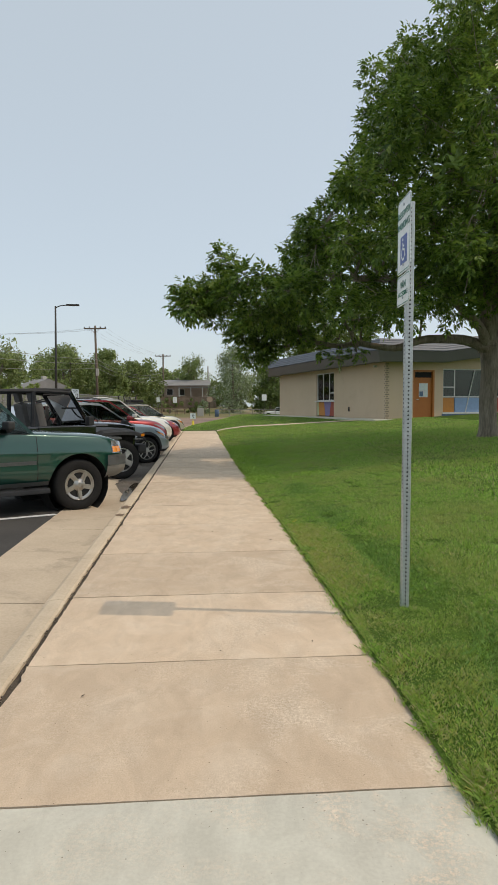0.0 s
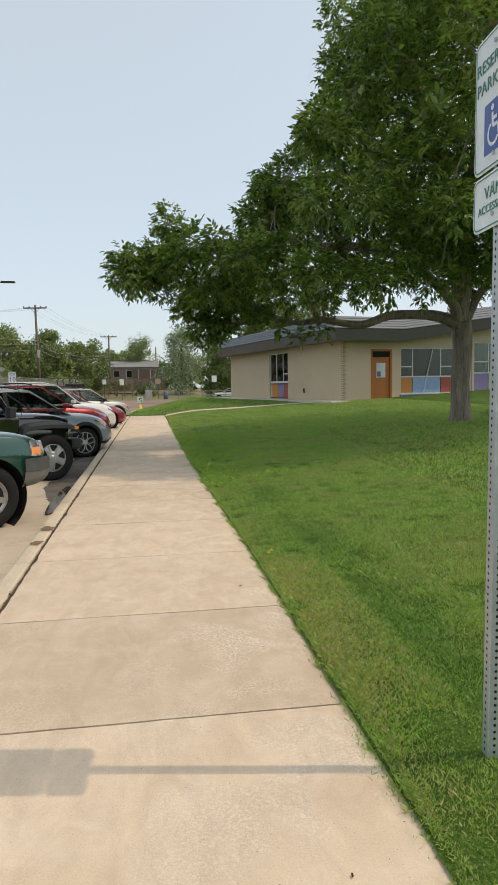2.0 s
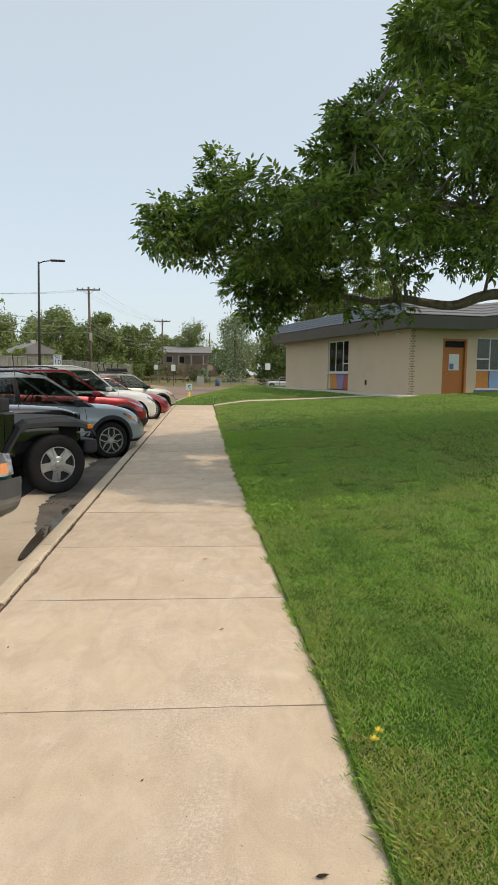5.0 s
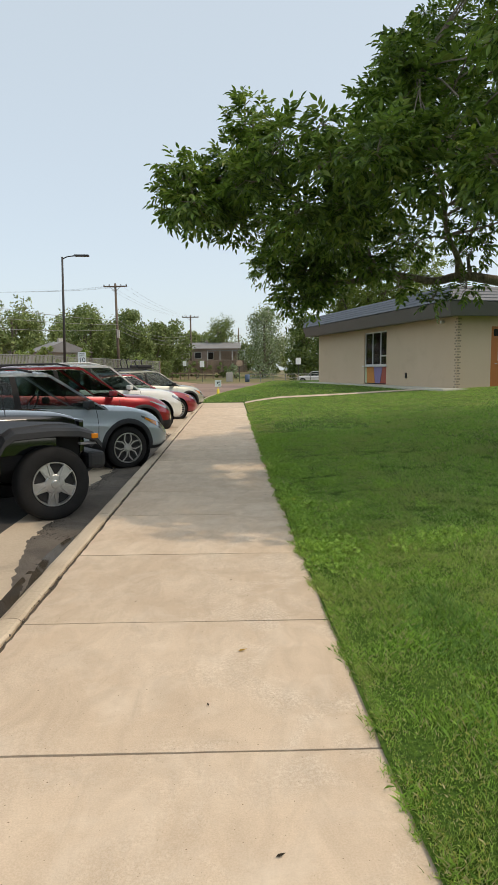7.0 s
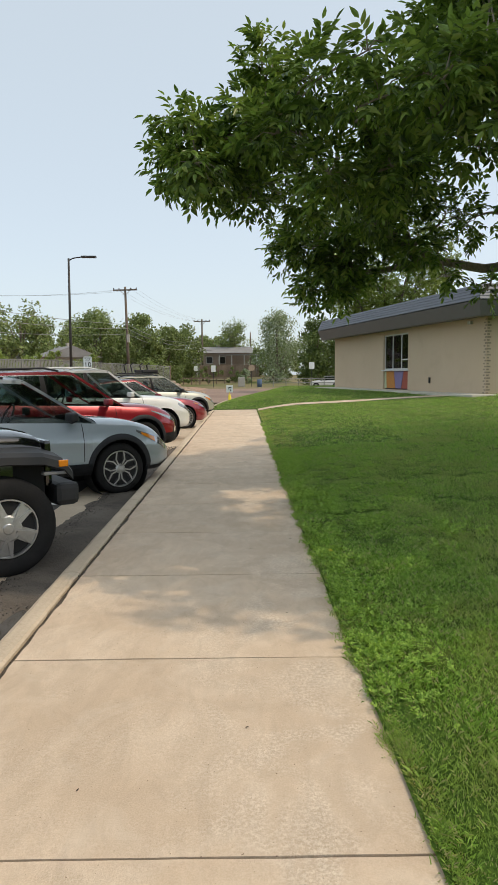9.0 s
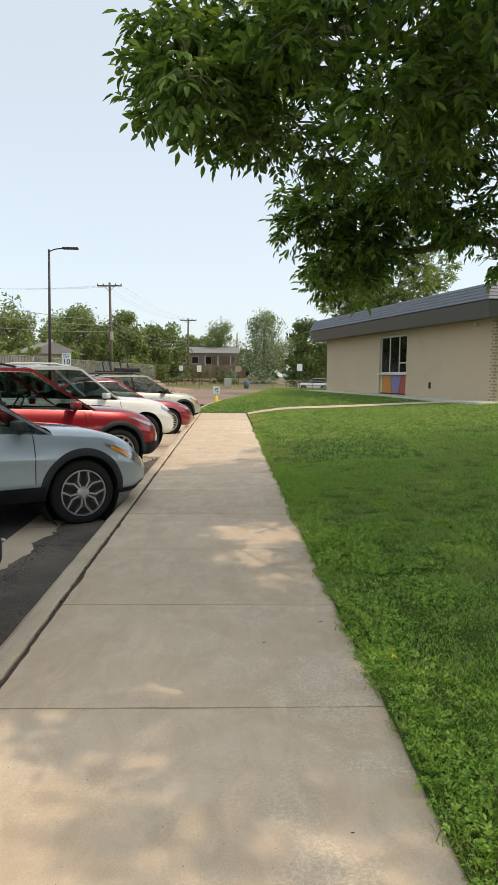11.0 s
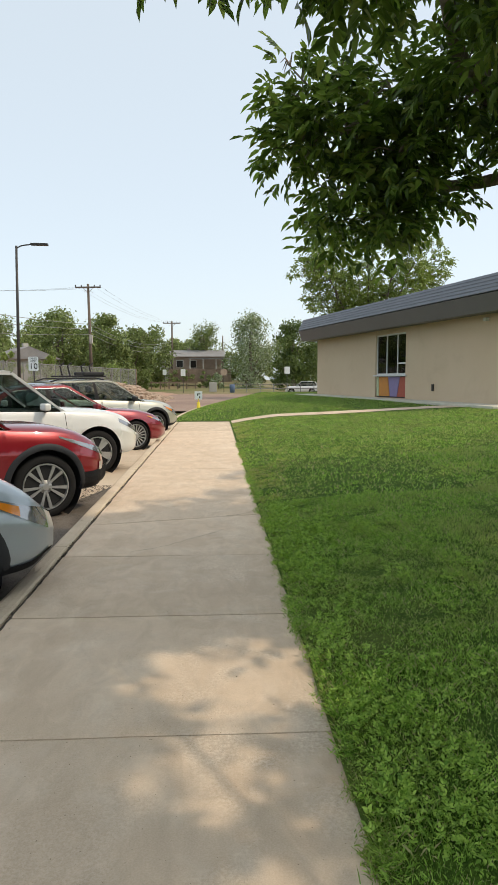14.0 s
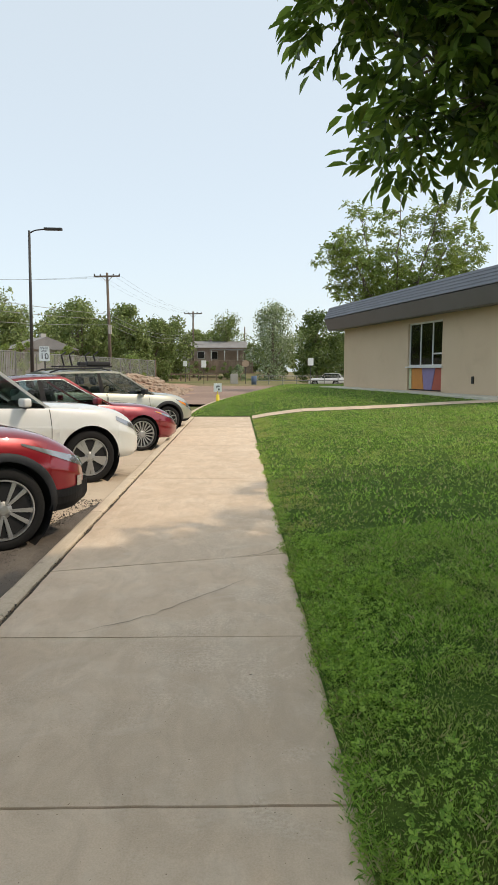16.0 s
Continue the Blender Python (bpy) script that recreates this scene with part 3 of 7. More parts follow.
for r0, r1 in zip(rows_, rows_[1:]):
    for i in range(14):
        bm.faces.new((r0[i], r0[i + 1], r1[i + 1], r1[i]))
tagged(part("lawn_far", bm, "lawn", smooth=True), "green lawn in front of the school's side wall", "lawn", kind="structure")
bm = bmesh.new()
prev = None
for y in steps(35.7, 58, 30):
    a = wedge_left(y)
    ring = [bm.verts.new(p) for p in ((a - 0.18, y, ROAD - 0.05), (a - 0.17, y, -0.03), (a - 0.14, y, 0.0), (a, y, 0.0), (a + 0.02, y, -0.05))]
    if prev:
        for i in range(4):
            bm.faces.new((prev[i], prev[i + 1], ring[i + 1], ring[i]))
    prev = ring
tagged(part("kerb_far", bm, "kerb"), "pale concrete kerb of the far lawn", "kerb", kind="structure")

# path across to the school, and the apron along its wall
path = tagged(new("path"), "narrow pale concrete path across the lawn", "path", kind="structure")
for k in range(6):
    x0, x1 = WALK_R + 0.01 + 1.5 * k, WALK_R + 1.5 * (k + 1)
    bm = sheet(steps(x0, x1, 3), steps(34.35, 35.6, 2), lambda x, y: lawn_height(x, y) + 0.016)
    part("slab", bm, "walk", path)


def slab(y0, y1, material, name="slab", seed=0):
    """One pavement slab with worn, rounded edges."""
    bm = bmesh.new()
    xs = steps(WALK_L, WALK_R, 16)
    (a0, a1), (b0, b1) = (v if isinstance(v, tuple) else (v, v) for v in (y0, y1))
    gap = 0.004 + 0.003 * ((seed * 7) % 3) / 2
    ys = range(21)
    top = [[None] * len(ys) for _ in xs]
    for i, x in enumerate(xs):
        f = i / 16
        lo, hi = a0 + (a1 - a0) * f + gap, b0 + (b1 - b0) * f - gap
        for j in ys:
            y = lo + (hi - lo) * j / 20
            if j in (0, 20):
                y += 0.004 * noise.noise((x * 6, lo if j == 0 else hi, 4.0))
            z = 0.003 * noise.noise((x * 1.5, y * 1.5, seed))
            dx = 0
            if i == len(xs) - 1:
                dx = 0.016 * noise.noise((seed, y * 5, 2)) + 0.008 * noise.noise((seed, y * 19, 5)) + walk_right(y) - WALK_R
            if i == 0:
                dx = 0.002 + 0.028 * max(0.0, noise.noise((seed, y * 3, 8)) - 0.05) + 0.012 * noise.noise((seed, y * 17, 5))
            if i in (0, len(xs) - 1) or j in (0, len(ys) - 1):
                z -= 0.006
            top[i][j] = bm.verts.new((x + dx, y, z))
    for i in range(len(xs) - 1):
        for j in range(len(ys) - 1):
            bm.faces.new((top[i][j], top[i + 1][j], top[i + 1][j + 1], top[i][j + 1]))
    rim = [e for e in bm.edges if e.is_boundary]
    out = bmesh.ops.extrude_edge_only(bm, edges=rim)
    for v in out["geom"]:
        if isinstance(v, bmesh.types.BMVert):
            v.co.z = -0.09
    return part(name, bm, material, pavement, smooth=False)


pavement = tagged(new("pavement"), "tan concrete pavement slabs with dark joints", "pavement", kind="structure")
JOINTS = [2.18, 3.40, 4.62, 5.98, 7.43, 8.86, 10.18, 11.59, 13.02, 14.33, 15.70, 17.08, 18.48, (19.66, 20.12)]
JOINTS += [23.76, 27.7, 31.7, WALK_END]
slab(-4.0, JOINT0, "new_walk", seed=40)
for k, (y0, y1) in enumerate(zip(JOINTS, JOINTS[1:])):
    slab(y0, y1, "walk", seed=k)

# kerb stones with a rounded nose, chipped here and there
kerb = tagged(new("kerb"), "weathered pale concrete kerb with chipped edges", "kerb", kind="structure")
for k in range(14):
    y0, y1 = -4.0 + 2.85 * k, -4.0 + 2.85 * (k + 1)
    bm = bmesh.new()
    prof = [(-1.105, ROAD - 0.08), (-1.093, -0.04), (-1.075, -0.012), (-1.045, 0.001), (-0.99, 0.004), (-0.955, 0.001), (-0.94, -0.012), (-0.936, -0.09)]
    prev = None
    for yy in steps(y0 + 0.004, y1 - 0.004, 40):
        chip = max(0.0, noise.noise((3.0, yy * 2.3, 7)) - 0.42) * 0.09
        ring = [bm.verts.new((px + (chip if i in (2, 3) else 0) + 0.004 * noise.noise((i, yy * 4, 1)) + (0.009 * noise.noise((9, yy * 7, 1)) if i > 4 else 0), yy, pz - (chip * 0.4 if i in (2, 3) else 0))) for i, (px, pz) in enumerate(prof)]
        if prev:
            for i in range(len(prof) - 1):
                bm.faces.new((prev[i], prev[i + 1], ring[i + 1], ring[i]))
        else:
            bm.faces.new(ring)
        prev = ring
    bm.faces.new(prev[::-1])
    part("kerb_stone", bm, "kerb", kerb)

# damp brown blotches on the kerb
for k, (sx, sy, sr) in enumerate(((-0.99, 8.71, 0.085), (-0.99, 8.09, 0.07))):
    bm = bmesh.new()
    ring = []
    for i in range(28):
        a = 2 * math.pi * i / 28
        rr = sr * (1 + 0.45 * noise.noise((math.cos(a) * 1.6 + k * 5, math.sin(a) * 1.6, 2)) + 0.15 * noise.noise((math.cos(a) * 5, math.sin(a) * 5, k)))
        ring.append(bm.verts.new((sx + rr * math.cos(a) * 0.75, sy + rr * math.sin(a) * 1.3, 0.0085)))
    bm.faces.new(ring)
    tagged(part("stain", bm, "damp"), "damp brown blotch on the concrete kerb", "stain", kind="structure")

# grit in the joint between kerb and slabs
rnd = random.Random(31)
bm = bmesh.new()
for k in range(900):
    y = rnd.uniform(1.0, 30)
    r = rnd.uniform(0.003, 0.009)
    own = bmesh.new()
    bmesh.ops.create_icosphere(own, subdivisions=1, radius=r)
    for v in own.verts:
        v.co *= rnd.uniform(0.7, 1.2)
    own.transform(Matrix.Translation((-0.917 + rnd.gauss(0, 0.012), y, -0.016 + r * 0.4)))
    add_to(bm, own)
tagged(part("grit", bm, "silt"), "small brown stones in the kerb joint", "grit", kind="stuff")

# long cracks in two of the slabs, dark hairlines sunk in the surface
def crack(points, wide, seed):
    bm = bmesh.new()
    rnd = random.Random(seed)
    prev = None
    n = len(points)
    fine = []
    for (ax, ay), (bx, by) in zip(points, points[1:]):
        for s in range(8):
            f = s / 8
            fine.append((ax + (bx - ax) * f + rnd.uniform(-0.012, 0.012), ay + (by - ay) * f + rnd.uniform(-0.012, 0.012)))
    fine.append(points[-1])
    for i, (px, py) in enumerate(fine):
        w = wide * (0.4 + rnd.random()) * (1 - abs(2 * i / len(fine) - 1) ** 3)
        pair = (bm.verts.new((px, py - w, 0.0046)), bm.verts.new((px, py + w, 0.0046)))
        if prev:
            bm.faces.new((prev[0], pair[0], pair[1], prev[1]))
        prev = pair
    tagged(part("crack", bm, "soil"), "thin dark crack in a concrete slab", "crack", kind="structure")


crack([(-0.45, 18.52), (-0.1, 18.75), (0.25, 19.15), (0.5, 19.45)], 0.0032, 1)
crack([(0.35, 19.95), (0.6, 20.05), (0.85, 20.3)], 0.0032, 2)

# stall lines
for k in range(-1, 8):
    a = radians(31)
    own = box(0, 5.2, -0.05, 0.05, 0, 0.006)
    own.transform(Matrix.Translation((-1.98, 9.05 + 3.71 * k, ROAD + 0.018)) @ Matrix.Rotation(math.pi + a, 4, "Z") @ Matrix.Rotation(radians(-0.7), 4, "Y"))
    tagged(part("stall_line", own, "white_line"), "worn white stall line on asphalt", "road marking", group="stall lines", kind="structure")

# ---- the school ----
CORNER = Vector((9.78, 34.0, 0))
ALONG = math.atan2(1, -0.225) - math.pi / 2
SCHOOL = Matrix.Translation(CORNER) @ Matrix.Rotation(ALONG, 4, "Z")
# in the school's own frame: +y runs back along the side wall, +x along the front; the room is at x > 0, y > 0
school = tagged(new("school"), "low tan stucco school with a grey sloping roof edge", "building")
school.matrix_basis = SCHOOL
BASE, EAVE = 0.30, 3.62
LONG, WIDE = 16.65, 26.0


def wall_with_holes(length, holes, top, thick=0.3, base=BASE, slope=0.0, slope_from=0.0):
    """A wall along local x, its outer face at y = 0, with openings (x0, x1, z0, z1)."""
    def roof_z(x):
        return top + slope * 3 * min(9.0, max(0.0, x - slope_from))
    xs = sorted({0.0, length, slope_from, min(length, slope_from + 9.0), *[h[0] for h in holes], *[h[1] for h in holes]})
    bm = bmesh.new()
    for a, b in zip(xs, xs[1:]):
        mid = (a + b) / 2
        cuts = sorted((h[2], h[3]) for h in holes if h[0] <= mid <= h[1])
        z = base
        spans = []
        for lo, hi in cuts:
            spans.append((z, z, lo, lo))
            z = hi
        spans.append((z, z, roof_z(a), roof_z(b)))
        for z0, z1, z2, z3 in spans:
            if z2 - z0 < 0.01:
                continue
            vs = [bm.verts.new(p) for p in ((a, 0, z0), (b, 0, z1), (b, 0, z3), (a, 0, z2), (a, thick, z0), (b, thick, z1), (b, thick, z3), (a, thick, z2))]
            for f in ((0, 1, 2, 3), (5, 4, 7, 6), (3, 2, 6, 7), (1, 0, 4, 5), (0, 3, 7, 4), (2, 1, 5, 6)):
                bm.faces.new([vs[i] for i in f])
    bmesh.ops.remove_doubles(bm, verts=bm.verts[:], dist=0.0005)
    return bm


SIDE = Matrix.Rotation(math.pi / 2, 4, "Z") @ Matrix.Diagonal((1, -1, 1, 1))  # wall's x runs along local y, its outside faces -x
side_holes = [(6.62, 9.42, 0.62, 3.42)]
bm = wall_with_holes(LONG, side_holes, EAVE)
bm.transform(SIDE)
bmesh.ops.recalc_face_normals(bm, faces=bm.faces[:])
part("wall", bm, "stucco", school)
front_holes = [(1.62, 2.92, 0.58, 3.2), (3.45, 7.28, 0.86, 3.30), (7.36, 8.06, 0.58, 3.62), (8.2, 12.4, 0.86, 3.62), (12.9, 17.0, 0.86, 3.62)]
FRONT = Matrix.Translation((0.302, 0, 0))
bm = wall_with_holes(WIDE - 0.302, [(a - 0.302, b - 0.302, c, d) for a, b, c, d in front_holes], EAVE, slope=0.042, slope_from=3.0)
bm.transform(FRONT)
part("wall", bm, "stucco", school)
bm = box(0.31, WIDE, LONG - 0.3, LONG, BASE, EAVE)
part("wall", bm, "stucco", school)
bm = box(WIDE - 0.3, WIDE, 0.31, LONG - 0.31, BASE, EAVE + 3)
part("wall", bm, "stucco", school)
part("floor", box(0.3, WIDE - 0.3, 0.3, LONG - 0.3, 0.3, 0.56), "room", school)
part("ceiling", box(0.3, WIDE - 0.3, 0.32, LONG - 0.3, 3.52, 3.58), "room", school)
part("partition", box(0.31, WIDE - 0.3, 4.2, 4.35, 0.57, 3.5), "room", school)
# blue plinth below the front windows
part("plinth", box(3.38, 7.3, -0.06, -0.002, BASE, 0.84), "panel_navy", school, "slate blue painted plinth")
part("plinth", box(8.12, 12.5, -0.06, -0.002, BASE, 0.84), "panel_navy", school, "slate blue painted plinth")


def window(parent, m, width, z0, z1, bars, label, sill=True, mid=None):
    """White frame with bars (x, bottom, top), a rail and panes, set in an opening."""
    w = part("window", box(0, width, 0.08, 0.14, z0, z0 + 0.07), "window_white", parent, label)
    w.matrix_basis = m
    part("frame", box(0, width, 0.08, 0.14, z1 - 0.07, z1), "window_white", w)
    for x in (0.0, width - 0.07):
        part("frame", box(x, x + 0.07, 0.08, 0.14, z0 + 0.07, z1 - 0.07), "window_white", w)
    for x, a, b in bars:
        part("mullion", box(x - 0.03, x + 0.03, 0.085, 0.135, a, b), "window_white", w)
    if mid:
        for x0, x1, z in mid:
            part("rail", box(x0, x1, 0.085, 0.135, z - 0.03, z + 0.03), "window_white", w)
    if sill:
        part("window_sill", box(-0.1, width + 0.1, -0.07, 0.14, z0 - 0.06, z0 - 0.003), "window_white", w)
    xs = [0.07] + [b[0] for b in bars] + [width - 0.07]
    for a, b in zip(xs, xs[1:]):
        p = part("pane", box(a, b, 0.105, 0.111, z0 + 0.07, z1 - 0.07), "pane", w)
        p.visible_shadow = False
    return w


SW = Matrix.Translation((0, 9.42, 0)) @ Matrix.Rotation(-math.pi / 2, 4, "Z")
window(school, SW, 2.8, 1.62, 3.42, [(0.95, 1.69, 3.35), (1.93, 1.69, 3.35)], "white framed window above a row of coloured panels", mid=[(1.95, 2.73, 2.12)])
# coloured panels below the side window, with slanting joints
pan = [(0.04, 0.22, 0.04, 0.26, "panel_green"), (0.26, 1.12, 0.30, 1.3, "panel_orange"), (1.16, 2.2, 1.34, 1.95, "panel_violet"), (2.24, 2.76, 1.99, 2.76, "panel_red")]
for ta, tb, ba, bb, c in pan:
    bm = prism([(ba, 0.68), (bb, 0.68), (tb, 1.54), (ta, 1.54)], 0.0, 0.03)
    bm.transform(SW @ Matrix.Translation((0, 0.09, 0)) @ Matrix.Rotation(math.pi / 2, 4, "X"))
    bmesh.ops.recalc_face_normals(bm, faces=bm.faces[:])
    part("panel", bm, c, school, "flat painted panel")
bm = box(0, 2.8, 0.095, 0.13, 0.63, 1.555)
bm.transform(SW)
part("panel_backing", bm, "panel_dark", school)

# front windows
FW = Matrix.Translation((3.45, 0, 0))
w = window(school, FW, 3.83, 1.74, 3.30, [(0.78, 1.8, 3.25), (2.58, 1.8, 3.25)], "tall white framed classroom windows", sill=False, mid=[(0.07, 0.76, 2.3), (2.6, 3.76, 2.3)])
part("slanting_bar", tube([(1.45, 0.06, 0.9), (2.05, 0.06, 3.3)], 0.03, 6), "window_white", w)
for a, b, c in ((0.02, 0.74, "panel_orange"), (0.80, 2.55, "panel_blue"), (2.61, 3.81, "panel_red")):
    bm = box(a, b, 0.08, 0.12, 0.93, 1.72)
    bm.transform(FW)
    part("panel", bm, c, school, "flat painted panel")
part("window_sill", box(3.4, 7.3, -0.08, 0.12, 0.843, 0.925), "window_white", school)
FW2 = Matrix.Translation((8.2, 0, 0))
w = window(school, FW2, 4.2, 1.9, 3.62, [(1.05, 1.95, 3.56), (2.1, 1.95, 3.56), (3.15, 1.95, 3.56)], "tall white framed classroom windows", sill=False, mid=[(0.07, 1.03, 2.55)])
for i, c in enumerate(("panel_violet", "panel_green", "panel_blue", "panel_orange")):
    bm = box(0.03 + 1.05 * i, 1.02 + 1.05 * i, 0.08, 0.12, 0.93, 1.88)
    bm.transform(FW2)
    part("panel", bm, c, school, "flat painted panel")
part("window_sill", box(8.15, 12.5, -0.08, 0.12, 0.843, 0.925), "window_white", school)
# white door between the windows
d = part("door", box(7.38, 8.04, 0.06, 0.11, 0.6, 3.0), "window_white", school, "white framed glazed door")
part("pane", box(7.5, 7.92, 0.045, 0.055, 1.1, 2.85), "paper", d)
part("frame", box(7.36, 8.06, 0.04, 0.14, 3.003, 3.1), "window_white", d)
# orange door with its dark transom and a notice
d = part("door", box(1.74, 2.80, 0.10, 0.15, 0.6, 2.72), "orange", school, "plain orange steel door with a notice on it")
for x in (1.62, 2.81):
    part("frame", box(x, x + 0.11, 0.0, 0.2, 0.58, 3.2), "orange", d)
part("frame", box(1.731, 2.809, 0.0, 0.2, 3.1, 3.2), "orange", d)
part("frame", box(1.731, 2.809, 0.06, 0.16, 2.725, 2.80), "orange", d)
part("transom", box(1.735, 2.805, 0.12, 0.14, 2.803, 3.097), "hole", d, "dark transom pane")
part("handle", tube([(1.84, 0.1, 1.62), (1.84, 0.04, 1.62), (1.98, 0.03, 1.62)], 0.018, 8), "chrome", d)
part("notice", box(2.02, 2.56, 0.09, 0.098, 1.75, 2.5), "window_white", d, "pale notice sheets on the door glass")
part("notice_sheet", box(2.05, 2.53, 0.082, 0.089, 2.12, 2.46), "paper", d)
part("notice_sheet", box(2.05, 2.27, 0.082, 0.089, 1.80, 2.06), "panel_navy", d)
part("notice_sheet", box(2.32, 2.53, 0.082, 0.089, 1.80, 2.06), "paper", d)
# toothed brick pattern at the corner
for r in range(26):
    z = 0.62 + r * 0.114
    bm = box(-0.012, 0.16 if r % 2 else 0.09, -0.014, 0.0, z, z + 0.06, 0.004)
    bm.transform(Matrix.Translation((0.02, -0.001, 0)))
    part("brick", bm, "quoin", school)
for r in range(26):
    z = 0.62 + r * 0.114
    part("brick", box(-0.014, -0.001, 0.0 if r % 2 else 0.08, 0.12 if r % 2 else 0.2, z, z + 0.06, 0.004), "quoin", school)
# small outside tap and a lamp under the eave
part("wall_tap", box(-0.06, -0.002, 4.36, 4.47, 0.98, 1.24, 0.01), "panel_dark", school, "small dark hydrant box")
part("wall_lamp", box(-0.16, -0.002, 1.0, 1.18, 3.38, 3.5, 0.02), "window_white", school, "small floodlight")

# roof edge: a leaning grey fascia with blue-grey metal courses above, overhanging
def roof_ring(off, z, lift=0.0):
    """Corners of the roof's outline, pushed out; the front rises to the right beyond the door."""
    x0, y0, y1, x1 = -off, -off, LONG + 0.45 * off, WIDE + off
    return [(x0, y1, z), (x0, y0, z), (3.0, y0, z), (12.0, y0, z + lift), (x1, y0, z + lift), (x1, y1, z + lift), (12.0, y1, z + lift), (3.0, y1, z)]


def band(rings, name, material, label=""):
    bm = bmesh.new()
    vs = [[bm.verts.new(p) for p in r] for r in rings]
    for a, b in zip(vs, vs[1:]):
        for i in range(len(a)):
            j = (i + 1) % len(a)
            bm.faces.new((a[i], a[j], b[j], b[i]))
    bmesh.ops.recalc_face_normals(bm, faces=bm.faces[:])
    return part(name, bm, material, school, label)


UP = 1.15
band([roof_ring(-0.02, 3.625, UP), roof_ring(0.78, 3.56, UP), roof_ring(0.80, 3.58, UP), roof_ring(0.98, 4.12, UP), roof_ring(0.9, 4.15, UP)], "fascia", "fascia", "leaning dark grey metal fascia")
for k in range(5):
    z = 4.15 + 0.12 * k
    o = 0.98 - 0.05 * k
    band([roof_ring(o - 0.12, z + 0.002, UP), roof_ring(o + 0.02, z + 0.004, UP), roof_ring(o + 0.02, z + 0.03, UP), roof_ring(o - 0.03, z + 0.118, UP), roof_ring(o - 0.14, z + 0.119, UP)], "roof_course", "roof")
bm = bmesh.new()
top = [bm.verts.new(p) for p in roof_ring(0.7, 4.74, UP)]
for f in ((0, 1, 2, 7), (7, 2, 3, 6), (6, 3, 4, 5)):
    bm.faces.new([top[i] for i in f])
part("roof", bm, "roof", school)
# pale concrete apron along the side wall
bm = box(-1.15, -0.004, -0.9, LONG + 0.6, 0.2, 0.605, 0.01)
part("apron", bm, "new_walk", school, "pale concrete apron along the wall")


# ---- the accessible parking sign ----
def letters(text, size, material, parent, at, name="lettering"):
    cu = bpy.data.curves.new(name, "FONT")
    cu.body, cu.size, cu.align_x, cu.align_y, cu.extrude, cu.space_character = text, size, "CENTER", "CENTER", 0.0008, 1.05
    tmp = bpy.data.objects.new("tmp", cu)
    scene.collection.objects.link(tmp)
    dg = bpy.context.evaluated_depsgraph_get()
    me = bpy.data.meshes.new_from_object(tmp.evaluated_get(dg))
    me.materials.clear()
    me.materials.append(M[material])
    bpy.data.objects.remove(tmp)
    ob = new(name, me)
    ob.parent, ob.matrix_basis = parent, at
    return ob


def rounded(w, h, r, n=5):
    pts = []
    for cx, cy, a0 in ((w / 2 - r, h / 2 - r, 0), (-w / 2 + r, h / 2 - r, 90), (-w / 2 + r, -h / 2 + r, 180), (w / 2 - r, -h / 2 + r, 270)):
        pts += [(cx + r * math.cos(radians(a0 + 90 * k / n)), cy + r * math.sin(radians(a0 + 90 * k / n))) for k in range(n + 1)]
    return pts


sign = thing("parking_sign", "white accessible parking sign on a perforated steel post in grass", "sign", pose(1.285, 4.03, lawn_height(1.285, 4.03) - 0.215, 0, 0.4, -3))
post = bmesh.new()
prism([(-0.024, -0.024), (0.024, -0.024), (0.024, 0.024), (-0.024, 0.024)], 0, 2.74, post, None, 0.003)
part("post", post, "steel", sign, "perforated galvanised square post")
dot = bmesh.new()
bmesh.ops.create_circle(dot, cap_ends=True, segments=10, radius=0.0058)
hole_mesh = bpy.data.meshes.new("post_hole")
dot.to_mesh(hole_mesh)
dot.free()
hole_mesh.materials.append(M["hole"])
for k in range(101):
    z = 0.16 + 0.0254 * k
    for m_ in (Matrix.Translation((0, -0.0246, z)) @ Matrix.Rotation(math.pi / 2, 4, "X"), Matrix.Translation((-0.0246, 0, z)) @ Matrix.Rotation(-math.pi / 2, 4, "Y")):
        hole = new("post_hole", hole_mesh)
        hole.parent, hole.matrix_basis = sign, m_
FACE = Matrix.Translation((-0.034, 0, 0)) @ Matrix(((0, 0, -1, 0), (-1, 0, 0, 0), (0, 1, 0, 0), (0, 0, 0, 1)))


def plate(zc, w, h, parent):
    p = part("plate", prism(rounded(w, h, 0.03), 0, 0.003, None, FACE @ Matrix.Translation((0, zc, 0))), "sign_white", parent)
    ring = bmesh.new()
    o, i = rounded(w - 0.014, h - 0.014, 0.026), rounded(w - 0.024, h - 0.024, 0.022)
    vo, vi = [ring.verts.new((x, y, 0.0045)) for x, y in o], [ring.verts.new((x, y, 0.0045)) for x, y in i]
    for k in range(len(vo)):
        j = (k + 1) % len(vo)
        ring.faces.new((vo[k], vo[j], vi[j], vi[k]))
    ring.transform(FACE @ Matrix.Translation((0, zc, 0)))
    part("border", ring, "sign_green", p)
    for s in (-1, 1):
        part("bolt", lathe([(0.008, 0), (0.008, 0.006), (0.001, 0.007)], 10, None, FACE @ Matrix.Translation((0, zc + s * (h / 2 - 0.045), 0.003))), "steel", p)
    return p


p1 = plate(2.545, 0.305, 0.457, sign)
letters("RESERVED", 0.058, "sign_green", p1, FACE @ Matrix.Translation((0, 2.675, 0.005)))
letters("PARKING", 0.062, "sign_green", p1, FACE @ Matrix.Translation((0, 2.605, 0.005)))
part("blue_square", prism(rounded(0.15, 0.17, 0.003), 0.003, 0.0046, None, FACE @ Matrix.Translation((0, 2.455, 0))), "sign_blue", p1)
